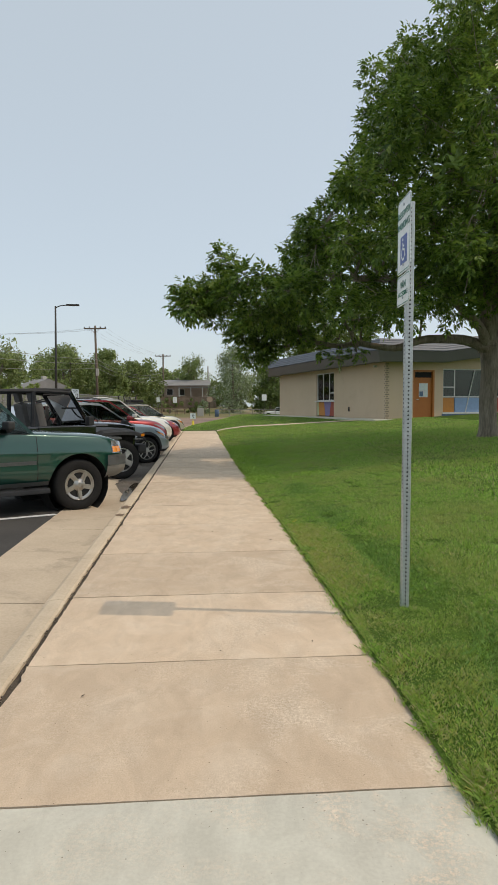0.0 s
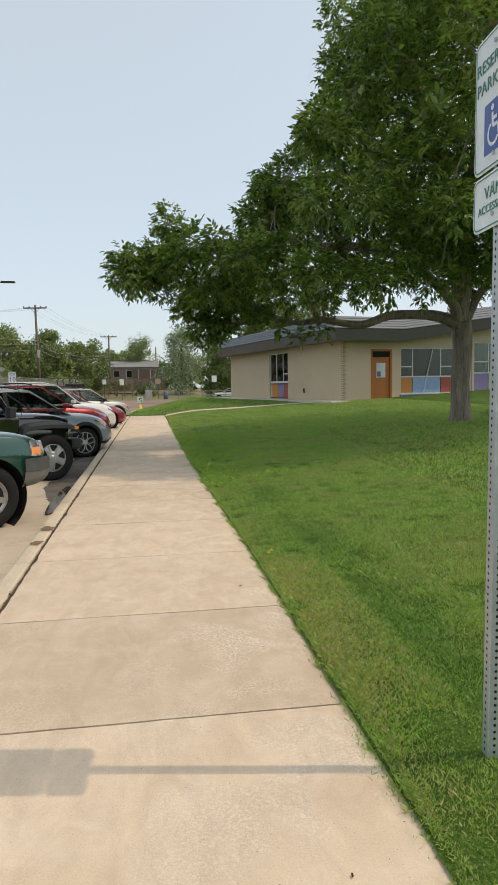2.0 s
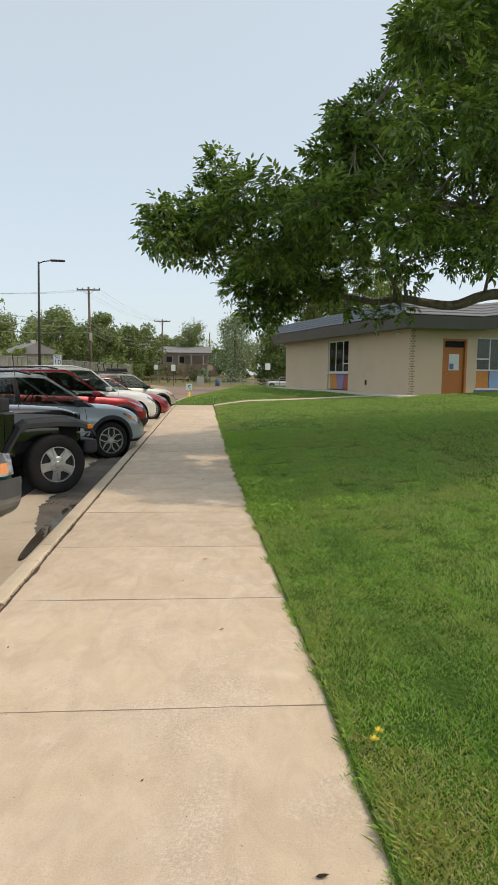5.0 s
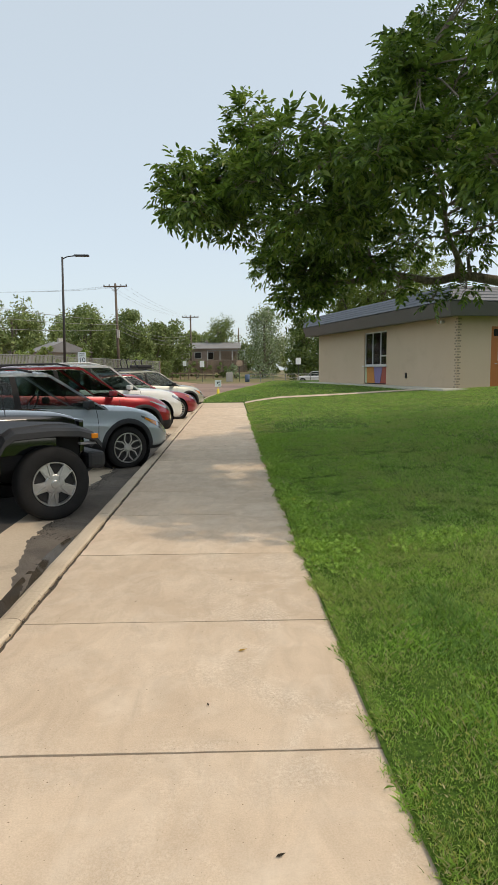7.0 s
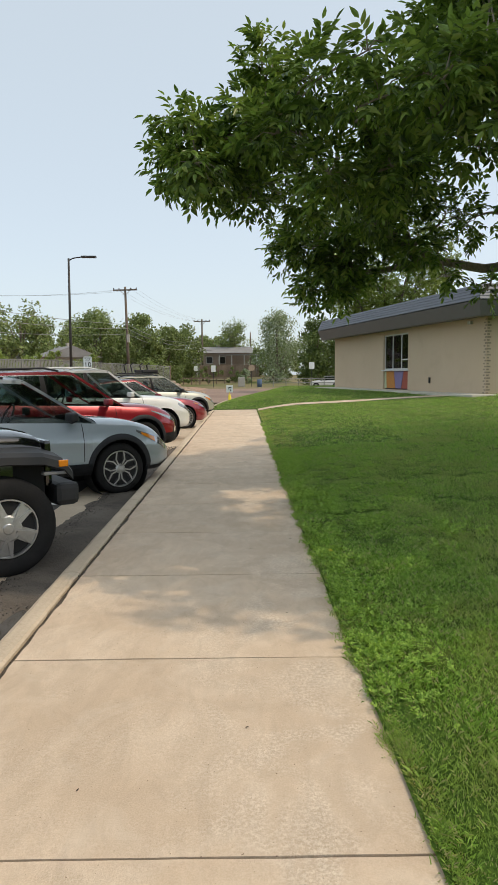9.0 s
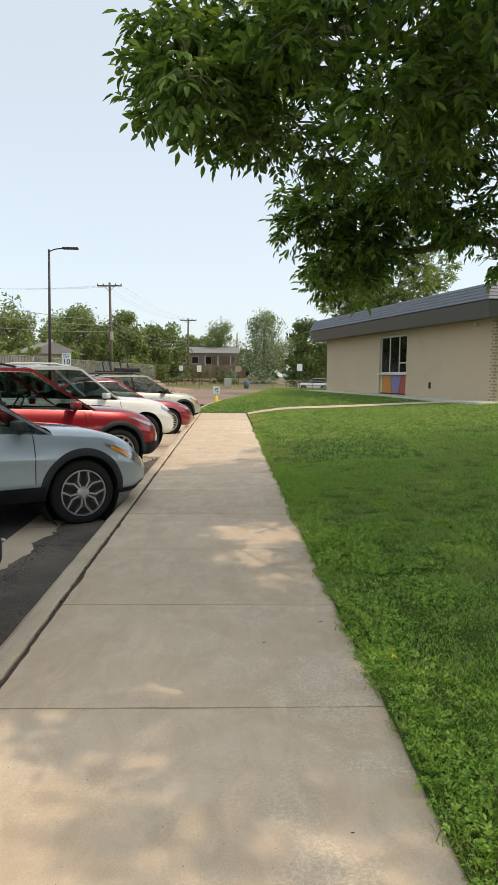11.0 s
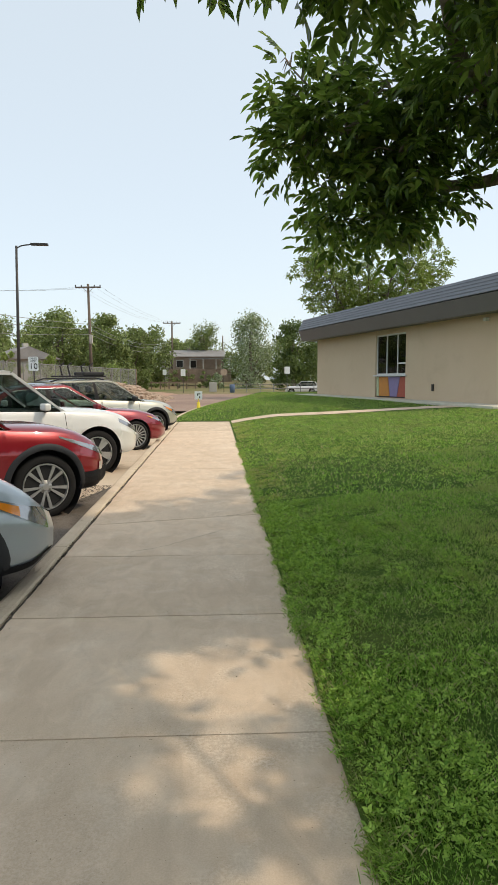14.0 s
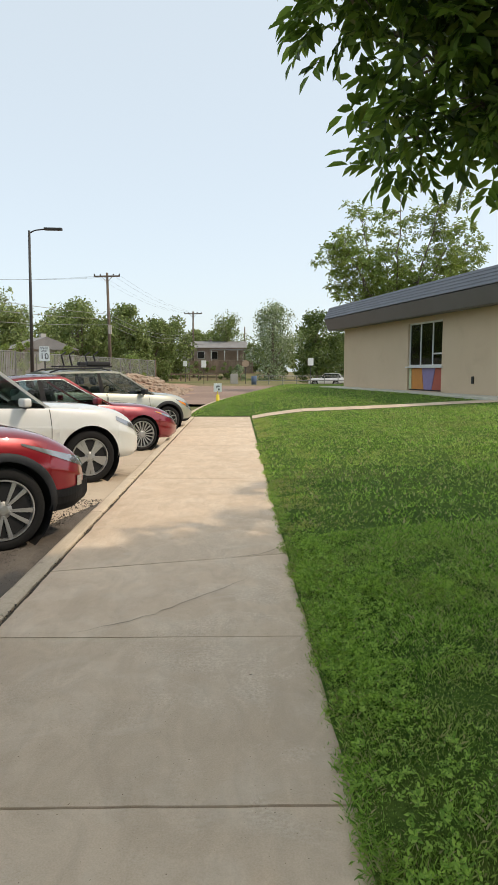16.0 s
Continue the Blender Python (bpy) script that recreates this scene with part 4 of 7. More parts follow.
sym = bmesh.new()
def bar(a, b, w=0.006):
    (ax, ay), (bx, by) = a, b
    d = Vector((bx - ax, by - ay)).normalized() * w
    n_ = Vector((-d.y, d.x))
    vs = [sym.verts.new((x, y, 0.0062)) for x, y in ((ax - n_.x, ay - n_.y), (bx - n_.x, by - n_.y), (bx + n_.x, by + n_.y), (ax + n_.x, ay + n_.y))]
    sym.faces.new(vs)
bmesh.ops.create_circle(sym, cap_ends=True, segments=12, radius=0.011, matrix=Matrix.Translation((-0.012, 0.062, 0.0062)))
bar((-0.012, 0.045), (-0.008, -0.002), 0.007)
bar((-0.01, 0.022), (0.022, 0.022))
bar((-0.008, -0.002), (0.026, -0.002))
bar((0.026, -0.002), (0.038, -0.045))
bar((0.038, -0.045), (0.052, -0.04))
arc = [(-0.004 + 0.038 * math.cos(radians(q)), -0.024 + 0.038 * math.sin(radians(q))) for q in range(120, 345, 15)]
for u, v_ in zip(arc, arc[1:]):
    bar(u, v_, 0.0055)
sym.transform(FACE @ Matrix.Translation((0, 2.455, 0)))
part("wheelchair_symbol", sym, "sign_white", p1)
p2 = plate(2.21, 0.305, 0.19, sign)
letters("VAN", 0.06, "sign_green", p2, FACE @ Matrix.Translation((0, 2.238, 0.005)))
letters("ACCESSIBLE", 0.04, "sign_green", p2, FACE @ Matrix.Translation((0, 2.185, 0.005)))


# ---- the ash tree over the pavement ----
def lerp_table(xs, vs, x):
    return float(np.interp(x, xs, vs))


TREE = Vector((8.25, 18.2, lawn_height(8.25, 18.2) - 0.03))
CX = (-0.5, 0.05, 0.2, 0.6, 1.0, 2.05, 2.25, 2.7, 3.8, 4.5, 6.8, 9.0, 12.0, 15.0)
C_TOP = (3.65, 3.7, 4.05, 4.6, 4.5, 4.4, 4.95, 5.35, 6.9, 9.3, 11.6, 12.4, 11.5, 8.0)
C_BOT = (3.5, 3.4, 3.4, 3.35, 3.2, 2.95, 2.9, 2.85, 2.9, 3.0, 3.4, 3.6, 3.6, 4.5)
C_MID = (15.8, 15.8, 15.8, 15.8, 15.85, 15.8, 15.7, 15.5, 15.2, 15.2, 15.8, 16.9, 18.0, 18.2)
C_HALF = (0.6, 0.9, 1.0, 1.25, 1.6, 2.6, 2.8, 3.4, 4.5, 4.6, 5.0, 6.2, 6.5, 4.0)


def crown_depth(p):
    """Below 1 inside the crown, 1 at its outline."""
    if not -0.5 <= p.x <= 15:
        return 9.0
    t, b = lerp_table(CX, C_TOP, p.x), lerp_table(CX, C_BOT, p.x)
    m, h = lerp_table(CX, C_MID, p.x), lerp_table(CX, C_HALF, p.x)
    lump = 0.25 * noise.noise((p.x * 0.85, p.y * 0.85, p.z * 0.85))
    return math.hypot((p.y - m) / h, (p.z - (t + b) / 2) / ((t - b) / 2)) + lump


def bend(points, n=6, wob=0.08, seed=0):
    """A wavering line through points."""
    out = []
    pts = [Vector(p) for p in points]
    for i in range(len(pts) - 1):
        p0, p1, p2, p3 = pts[max(i - 1, 0)], pts[i], pts[i + 1], pts[min(i + 2, len(pts) - 1)]
        for k in range(n):
            t = k / n
            q = 0.5 * ((2 * p1) + (p2 - p0) * t + (2 * p0 - 5 * p1 + 4 * p2 - p3) * t * t + (3 * p1 - p0 - 3 * p2 + p3) * t ** 3)
            out.append(q + Vector([wob * noise.noise((q.x + seed, q.y, q.z + j * 7)) for j in range(3)]))
    return out + [pts[-1]]


tree = thing("ash_tree", "large green ash tree with a grey furrowed trunk on the lawn", "tree", Matrix.Translation(TREE))
UNTREE = Matrix.Translation(-TREE)
tz = TREE.z
line = bend([(8.25, 18.2, tz - 0.1), (8.22, 18.2, tz + 0.9), (8.25, 18.2, tz + 1.8), (8.2, 18.2, tz + 2.6)], 8, 0.03)
n = len(line)
bm = tube(line, [0.27 + 0.16 * max(0, 1 - i / 4) ** 2 - 0.03 * math.sin(3.0 * i / n) + 0.04 * max(0, i / n - 0.7) for i in range(n)], 20)
for v in bm.verts:
    a = math.atan2(v.co.y - 18.2, v.co.x - 8.2)
    f = 0.035 * noise.noise((math.cos(a) * 4, math.sin(a) * 4, v.co.z * 0.8)) + 0.02 * math.sin(5 * a + v.co.z)
    v.co.x, v.co.y = v.co.x + f * math.cos(a), v.co.y + f * math.sin(a)
bm.transform(UNTREE)
part("trunk", bm, "bark", tree, "grey furrowed trunk", smooth=True)
FORK = Vector((8.2, 18.2, tz + 2.45))
BOUGHS = [
    [FORK, (7.5, 18.1, 3.2), (6.3, 18.0, 3.15), (4.8, 18.1, 2.95), (3.2, 18.3, 3.05), (1.5, 18.5, 3.1)],
    [FORK, (7.2, 17.6, 4.0), (5.4, 16.9, 4.5), (3.4, 16.4, 4.5), (1.4, 16.0, 4.3), (-0.3, 15.7, 4.0)],
    [FORK, (7.9, 18.0, 4.8), (7.2, 17.6, 7.0), (6.2, 17.2, 9.3)],
    [FORK, (8.4, 18.4, 5.2), (8.7, 18.5, 8.0), (8.9, 18.4, 11.2)],
    [FORK, (9.2, 18.4, 4.2), (11.0, 18.5, 5.6), (13.3, 18.6, 6.6)],
    [FORK, (7.8, 17.4, 4.2), (7.0, 15.6, 5.4), (6.2, 13.4, 6.4)],
    [FORK, (8.6, 19.0, 4.4), (9.2, 21.0, 6.0), (9.6, 23.4, 7.2)],
    [FORK, (7.5, 17.7, 4.6), (5.6, 16.6, 6.2), (4.2, 15.6, 6.9)],
    [(3.0, 18.3, 3.05), (2.35, 18.1, 3.45), (1.75, 17.4, 3.85), (1.0, 16.6, 4.2), (0.2, 16.0, 4.2)],
    [(4.4, 18.1, 3.0), (3.9, 17.2, 3.5), (3.3, 16.2, 4.4), (2.8, 15.4, 5.4)],
]
limb_points = []
for k, pts in enumerate(BOUGHS):
    line = bend(pts, 8, 0.16, k * 3.1)
    r0 = (0.17, 0.14, 0.15, 0.17, 0.13, 0.12, 0.12, 0.11, 0.075, 0.06)[k]
    n = len(line)
    limb_points += [(p, r0 * (1 - 0.85 * i / n)) for i, p in enumerate(line) if i > 6 or k > 7]
    bm = tube(line, [r0 * (1 - 0.85 * i / n) + 0.05 * max(0, 1 - i / 5) for i in range(n)], 12)
    bm.transform(UNTREE)
    part("limb", bm, "bark", tree, smooth=True)

rnd = random.Random(5)
clumps = [(Vector(p), r) for p, r in (
    ((-0.38, 15.75, 3.78), 0.3), ((-0.05, 15.8, 3.8), 0.32), ((0.3, 16.9, 3.95), 0.3), ((0.75, 17.0, 3.9), 0.32), ((0.45, 15.7, 4.2), 0.34), ((3.1, 16.4, 5.9), 0.42), ((4.0, 16.2, 7.2), 0.45), ((0.65, 15.8, 4.72), 0.3), ((2.4, 17.4, 4.5), 0.36), ((2.7, 17.8, 4.0), 0.36), ((2.95, 17.2, 4.7), 0.36), ((2.5, 18.2, 4.3), 0.34), ((3.2, 17.9, 3.7), 0.32), ((4.4, 16.9, 4.3), 0.36), ((4.1, 16.3, 3.8), 0.36), ((4.8, 16.6, 4.0), 0.36), ((4.0, 17.0, 3.6), 0.34), ((4.6, 16.2, 4.4), 0.36), ((5.2, 16.8, 4.3), 0.36),
    ((-0.42, 16.1, 3.72), 0.24), ((0.0, 16.5, 3.7), 0.24), ((1.04, 18.4, 3.6), 0.27), ((1.0, 18.5, 3.25), 0.27), ((1.35, 18.3, 3.35), 0.36), ((1.45, 18.5, 2.95), 0.34), ((1.75, 18.5, 2.72), 0.28), ((1.4, 18.7, 2.68), 0.24), ((1.75, 18.2, 3.15), 0.34),
    ((2.1, 18.5, 2.98), 0.3), ((1.75, 18.4, 3.65), 0.34), ((2.2, 18.3, 3.45), 0.36), ((2.7, 18.1, 3.35), 0.34), ((1.8, 15.1, 3.5), 0.4), ((2.4, 15.1, 4.7), 0.5),
    ((3.3, 18.1, 2.85), 0.24), ((3.7, 17.6, 2.6), 0.2), ((4.5, 18.1, 3.4), 0.34), ((3.4, 17.6, 3.5), 0.34), ((4.2, 17.4, 2.75), 0.24))]
# the chinks through which sunlight reaches the pavement: (x, y) there and their width
CHINKS = [(0.82, 13.85, 0.2), (1.0, 13.45, 0.26), (0.8, 13.2, 0.16), (1.4, 15.6, 0.2), (-0.1, 13.15, 0.14), (2.2, 22.0, 0.3), (3.0, 21.5, 0.4), (2.4, 16.2, 0.25), (0.32, 16.2, 0.6), (0.0, 16.3, 0.34), (0.68, 16.1, 0.42), (0.35, 15.45, 0.42), (-0.05, 15.45, 0.16), (-0.62, 12.5, 0.36), (-0.25, 12.75, 0.2), (0.16, 14.66, 0.18), (0.38, 14.55, 0.16), (0.36, 14.97, 0.14), (0.7, 14.96, 0.15), (0.8, 14.4, 0.18), (0.75, 13.5, 0.22), (-0.3, 14.0, 0.15), (0.5, 19.3, 0.2), (0.8, 19.4, 0.2), (0.26, 17.8, 0.14), (0.46, 17.35, 0.14),
          (1.5, 17.0, 0.3), (1.9, 15.2, 0.35), (2.6, 18.2, 0.4), (1.4, 12.9, 0.25), (3.2, 16.4, 0.4)]
rnd = random.Random(17)
CHINKS += [(rnd.uniform(1.0, 6.0), rnd.uniform(11.5, 21), rnd.uniform(0.1, 0.2)) for _ in range(34)] + [(rnd.uniform(-0.8, 0.9), rnd.uniform(12, 20.5), rnd.uniform(0.06, 0.12)) for _ in range(22)]


def in_chink(p, grow=0.0):
    """Whether a place lies on the sun's way to one of the bright patches."""
    k = p[2] / SUN_TO.z
    x, y = p[0] - SUN_TO.x * k, p[1] - SUN_TO.y * k
    edge = 1 + 0.55 * noise.noise((x * 5, y * 6, 2.0))
    return any(math.hypot(x - a, (y - b) * 1.25) < r * edge + grow for a, b, r in CHINKS)


rnd = random.Random(5)
tries = 0
while len(clumps) < 400 and tries < 60000:
    tries += 1
    p = Vector((rnd.uniform(-0.5, 14.5), rnd.uniform(11.5, 25), rnd.uniform(2.8, 12.4)))
    d = crown_depth(p)
    if d > 0.94 or (d < 0.55 and rnd.random() < 0.8):
        continue
    if p.x > 9.5 and rnd.random() < 0.7:
        continue
    if p.x > 1.2 and noise.noise((p.x * 0.62, p.y * 0.62, p.z * 0.8)) > (0.1 if p.z < 4.2 else 0.13):
        continue
    if p.x > 3.0 and p.z < 4.4 and rnd.random() < (0.93 if p.z < 3.3 else 0.6 if p.z < 3.8 else 0.3):
        continue
    if any(math.hypot(p.x - SUN_TO.x * p.z / SUN_TO.z - a, p.y - SUN_TO.y * p.z / SUN_TO.z - b) < r + (0.2 if r > 0.4 else 0.08) for a, b, r in CHINKS[:31]):
        continue
    gap = 0.46 if p.x < 3 else 0.78 if p.z < 5.5 else 0.84
    if any((p - q).length < gap for q, _ in clumps):
        continue
    clumps.append((p, rnd.uniform(0.26, 0.4) if p.x < 3 else rnd.uniform(0.34, 0.56)))

# upright sprigs along the top of the crown
for c, r in clumps[:]:
    if crown_depth(c + Vector((0, 0, 0.7))) > 1.0 and rnd.random() < 0.6:
        clumps.append((c + Vector((rnd.uniform(-0.15, 0.15), rnd.uniform(-0.15, 0.15), r * 1.15)), r * 0.45))

# twigs from the limbs into every clump
bm = bmesh.new()
for c, r in clumps:
    q, rad = min(limb_points, key=lambda w: (w[0] - c).length + (0.6 if w[0].z > c.z else 0))
    mid = (q + c) / 2 + Vector((rnd.uniform(-0.15, 0.15), rnd.uniform(-0.15, 0.15), rnd.uniform(-0.1, 0.25)))
    tube(bend([q, mid, c], 4, 0.08, c.x), [max(0.012, min(0.045, rad * 0.6)) * (1 - 0.1 * i) + 0.002 for i in range(9)], 5, bm, False)
    for s in range(5):
        e = c + Vector((rnd.gauss(0, 1), rnd.gauss(0, 1), rnd.gauss(0, 0.7))).normalized() * r * 0.9
        tube([c, (c + e) / 2 + Vector((0, 0, 0.05)), e], [0.009, 0.006, 0.002], 4, bm, False)
bm.transform(UNTREE)
tagged(part("twig", bm, "bark", tree), kind="stuff")


def sprays(centres, radii, normals_up, count, leaf_len, leaf_wide, pairs, rng, droop=0.35, flat=0.75, weights=None, spare=None):
    """Compound leaves about clump centres: for each a stalk with pairs of leaflets and one at its end. Returns verts and quads."""
    which = rng.choice(len(centres), count, p=weights) if weights is not None else rng.integers(0, len(centres), count)
    c, r = centres[which], radii[which][:, None]
    d = rng.normal(size=(count, 3))
    d[:, 2] = d[:, 2] * flat + normals_up
    d /= np.linalg.norm(d, axis=1)[:, None]
    base = c + d * r * (rng.random((count, 1)) ** 0.45) * 1.05
    if spare is not None:
        keep = np.array([not spare(b) for b in base])
        base, d, count = base[keep], d[keep], int(keep.sum())
    ax = d + rng.normal(size=(count, 3)) * 0.45
    ax[:, 2] -= droop
    ax /= np.linalg.norm(ax, axis=1)[:, None]
    side = np.cross(ax, np.array([0, 0, 1.0]) + rng.normal(size=(count, 3)) * 0.35)
    side /= np.linalg.norm(side, axis=1)[:, None] + 1e-9
    up = np.cross(side, ax)
    L = leaf_len * rng.uniform(0.7, 1.25, (count, 1))
    verts, quads, off = [], [], 0
    for k in range(pairs * 2 + 1):
        if k == pairs * 2:
            pos, way = 1.9, ax
        else:
            s = 1 if k % 2 else -1
            pos = 0.45 + 1.3 * (k // 2) / max(1, pairs)
            way = side * s * 0.85 + ax * 0.6
        way = way + rng.normal(size=(count, 3)) * 0.16 - np.array([0, 0, droop * 0.6])
        way = way / np.linalg.norm(way, axis=1)[:, None]
        o = base + ax * L * pos * 0.8
        lat = np.cross(way, up)
        lat /= np.linalg.norm(lat, axis=1)[:, None] + 1e-9
        w = L * leaf_wide
        fold = up * w * 0.35
        tip = o + way * L - up * L * 0.12
        v = np.stack([o, o + way * L * 0.3 + lat * w * 0.9 + fold, o + way * L * 0.65 + lat * w * 0.75 + fold, tip,
                      o + way * L * 0.65 - lat * w * 0.75 + fold, o + way * L * 0.3 - lat * w * 0.9 + fold], axis=1)
        verts.append(v.reshape(-1, 3))
        i = off + np.arange(count)[:, None] * 6
        quads.append(np.concatenate([i + np.array([0, 1, 2, 3]), i + np.array([0, 3, 4, 5])]))
        off += count * 6
    return np.concatenate(verts), np.concatenate(quads)


rng = np.random.default_rng(11)
cc, cr = np.array([tuple(c - TREE) for c, _ in clumps]), np.array([r for _, r in clumps])
weight = np.array([(1.4 if c.x < 3.2 else 0.45 if c.x > 9 else 0.62 if c.x > 4.5 and c.z > 5.5 else 0.85) * r ** 2 for c, r in clumps])
tx, ty, tz_ = TREE
v, q = sprays(cc, cr * 0.96, 0.15, 33000, 0.103, 0.2, 3, rng, 0.3, 0.75, weight / weight.sum(), lambda b: in_chink((b[0] + tx, b[1] + ty, b[2] + tz_), -0.04))
tagged(part("crown", raw_mesh("crown", v, q, 4, "leaf"), None, tree, "dense dark green pinnate leaves"), kind="stuff")
# the leafy heart of the crown, which keeps the sun off the lawn
rnd = random.Random(77)
heart = []
while len(heart) < 900:
    p = Vector((rnd.uniform(0.2, 13.5), rnd.uniform(11.5, 24), rnd.uniform(3.3, 12)))
    if crown_depth(p) < (0.74 if p.x > 3 else 0.66) and p.x > 2.4 and p.z > 4.9:
        heart.append(tuple(p - TREE))
v, q = sprays(np.array(heart), np.full(len(heart), 0.5), 0.1, 6500, 0.16, 0.24, 2, rng, 0.25, 0.8, None, lambda b: in_chink((b[0] + tx, b[1] + ty, b[2] + tz_), 0.02))
tagged(part("crown", raw_mesh("crown", v, q, 4, "leaf"), None, tree, "shaded inner leaves"), kind="stuff")


# ---- grass ----
def grass_foot(x, y):
    return lawn_height(x, y) if x > walk_right(y) - 0.012 else 0.003


def blades(n, area, tall, wide, rng, height, lean=0.5, fine=True):
    """Bent grass blades over an area (a function that gives n places); far ones are single slivers."""
    xy = area(n, rng)
    n = len(xy)
    if height is grass_foot:
        xy[:, 0] += [(walk_right(y) - WALK_R) * max(0.0, 1 - max(0.0, x - WALK_R) / 0.6) for x, y in xy]
    z = np.array([height(x, y) for x, y in xy])
    tuft = np.array([0.85 + 0.8 * noise.noise((x * 4.5, y * 4.5, 1.0)) + 0.4 * noise.noise((x * 1.1, y * 1.1, 5.0)) for x, y in xy])
    base = np.column_stack([xy, z - 0.004])
    a = rng.uniform(0, 2 * np.pi, n)
    side = np.column_stack([np.cos(a), np.sin(a), np.zeros(n)]) * (wide * rng.uniform(0.6, 1.3, n))[:, None]
    h = tall * rng.uniform(0.45, 1.25, n) * np.clip(tuft, 0.3, 1.8)
    b = rng.uniform(0, 2 * np.pi, n)
    tilt = np.column_stack([np.cos(b), np.sin(b), np.zeros(n)]) * (h * lean * rng.uniform(0.2, 1.5, n))[:, None]
    tip = base + tilt + np.column_stack([np.zeros((n, 2)), h])
    if not fine:
        return np.stack([base - side, base + side, tip], axis=1).reshape(-1, 3), np.arange(n * 3).reshape(-1, 3)
    mid = base + tilt * 0.35 + np.column_stack([np.zeros((n, 2)), h * 0.6])
    v = np.stack([base - side, base + side, mid + side * 0.7, tip], axis=1).reshape(-1, 3)
    i = np.arange(n)[:, None] * 4
    return v, np.concatenate([i + np.array([0, 1, 2]), i + np.array([0, 2, 3])])


def band_area(x0, x1, y0, y1, skew=1.0):
    def place(n, rng):
        return np.column_stack([x0 + (x1 - x0) * rng.random(n) ** skew, rng.uniform(y0, y1, n)])
    return place


def lawn_grass(name, n, area, tall, wide, seed, lean=0.5, material="blade", fine=True, label="short green lawn grass with dry blades"):
    v, f = blades(n, area, tall, wide, np.random.default_rng(seed), grass_foot, lean, fine)
    tagged(part(name, raw_mesh(name, v, f, 3, material), None), label, "grass", kind="stuff")


lawn_grass("grass", 150000, band_area(0.86, 1.95, 1.3, 13), 0.030, 0.0018, 1, 0.8)
lawn_grass("grass", 145000, band_area(1.8, 3.6, 2.5, 13), 0.034, 0.0036, 12, 0.8, fine=False)
lawn_grass("grass", 105000, band_area(0.86, 2.1, 13, 20.5), 0.030, 0.0022, 7, 0.8)
lawn_grass("grass", 92000, band_area(2.0, 4.2, 13, 20.5), 0.034, 0.0045, 13, 0.7, fine=False)
lawn_grass("grass", 135000, band_area(3.4, 9.5, 4.5, 24), 0.05, 0.009, 2, 0.7, fine=False)
lawn_grass("grass", 92000, band_area(0.9, 12.0, 19.2, 34.2), 0.04, 0.0125, 3, 0.9, fine=False)


def edge_area(n, rng):
    """Ragged tufts that lap over the slabs' edge."""
    k = 380
    at = np.column_stack([WALK_R + 0.03 - 0.06 * rng.random(k) ** 1.6, rng.uniform(1.0, 28, k)])
    wide = rng.uniform(0.012, 0.034, (k, 1))
    w = rng.integers(0, k, n)
    return at[w] + rng.normal(size=(n, 2)) * wide[w] * np.array([0.8, 1.8])


lawn_grass("grass", 42000, edge_area, 0.024, 0.0021, 4, 1.1)
lawn_grass("grass", 20000, band_area(WALK_R - 0.025, WALK_R + 0.06, 1.2, 27), 0.012, 0.002, 24, 2.4, "dry_blade", label="dry straw at the pavement's edge")


def rut_area(n, rng):
    """Along the rut the mower leaves the grass long."""
    y = rng.uniform(2.2, 10.5, n)
    x = 1.5 + rng.normal(size=n) * 0.13
    keep = np.array([noise.noise((a * 1.6, b * 0.9, 3.0)) > -0.18 for a, b in zip(x, y)])
    return np.column_stack([x, y])[keep]


lawn_grass("grass", 15000, rut_area, 0.046, 0.003, 14, 0.7, "lush_blade", label="longer dark green grass along a rut")


def worn_area(n, rng):
    """Dry, worn patches beside the pavement."""
    y = np.concatenate([rng.normal(5.9, 0.9, n // 2), rng.uniform(2.0, 9.0, n // 4), rng.uniform(20.5, 34.0, n // 2)])
    x = WALK_R + 0.02 + rng.exponential(0.3, len(y))
    keep = np.array([noise.noise((a * 1.4, b * 0.7, 6.0)) > -0.08 and not (b < 10 and 1.36 < a < 1.62) for a, b in zip(x, y)])
    return np.column_stack([x, y])[keep]


lawn_grass("grass", 42000, worn_area, 0.028, 0.0032, 9, 0.9, "dry_blade", label="dry yellowish grass at the pavement's edge")


def far_lawn_area(n, rng):
    y = rng.uniform(35.8, 57, n)
    a = np.array([wedge_left(t) for t in y])
    b = np.minimum(np.array([wedge_right(t) for t in y]), 8.5)
    return np.column_stack([a + 0.05 + (np.maximum(b - a, 0.3) - 0.1) * rng.random(n), y])


v, f = blades(26000, far_lawn_area, 0.045, 0.016, np.random.default_rng(6), wedge_height, 0.5, False)
tagged(part("grass", raw_mesh("grass", v, f, 3, "blade"), None), "short green lawn grass with dry blades", "grass", kind="stuff")


def weed_area(n, rng):
    """Patches of broad weeds along the shaded edge."""
    c = np.column_stack([0.88 + 0.35 * rng.random(150) ** 1.3, rng.uniform(11.0, 20.5, 150)])
    c[100:, 0] = 1.0 + 1.4 * rng.random(50)
    w = rng.integers(0, 150, n)
    return c[w] + rng.normal(size=(n, 2)) * np.array([0.06, 0.12])


rng = np.random.default_rng(8)
xy = weed_area(4200, rng)
xy = xy[xy[:, 0] > 0.815 + 0.03 * rng.random(len(xy))]
cen = np.column_stack([xy, [lawn_height(x, y) + 0.018 for x, y in xy]])
v, q = sprays(cen, np.full(len(cen), 0.024), 0.5, 9000, 0.018, 0.27, 2, rng, 0.0, 0.8)
tagged(part("weeds", raw_mesh("weeds", v, q, 4, "clover"), None), "low broad-leaved weeds along the pavement's edge", "weeds", kind="stuff")


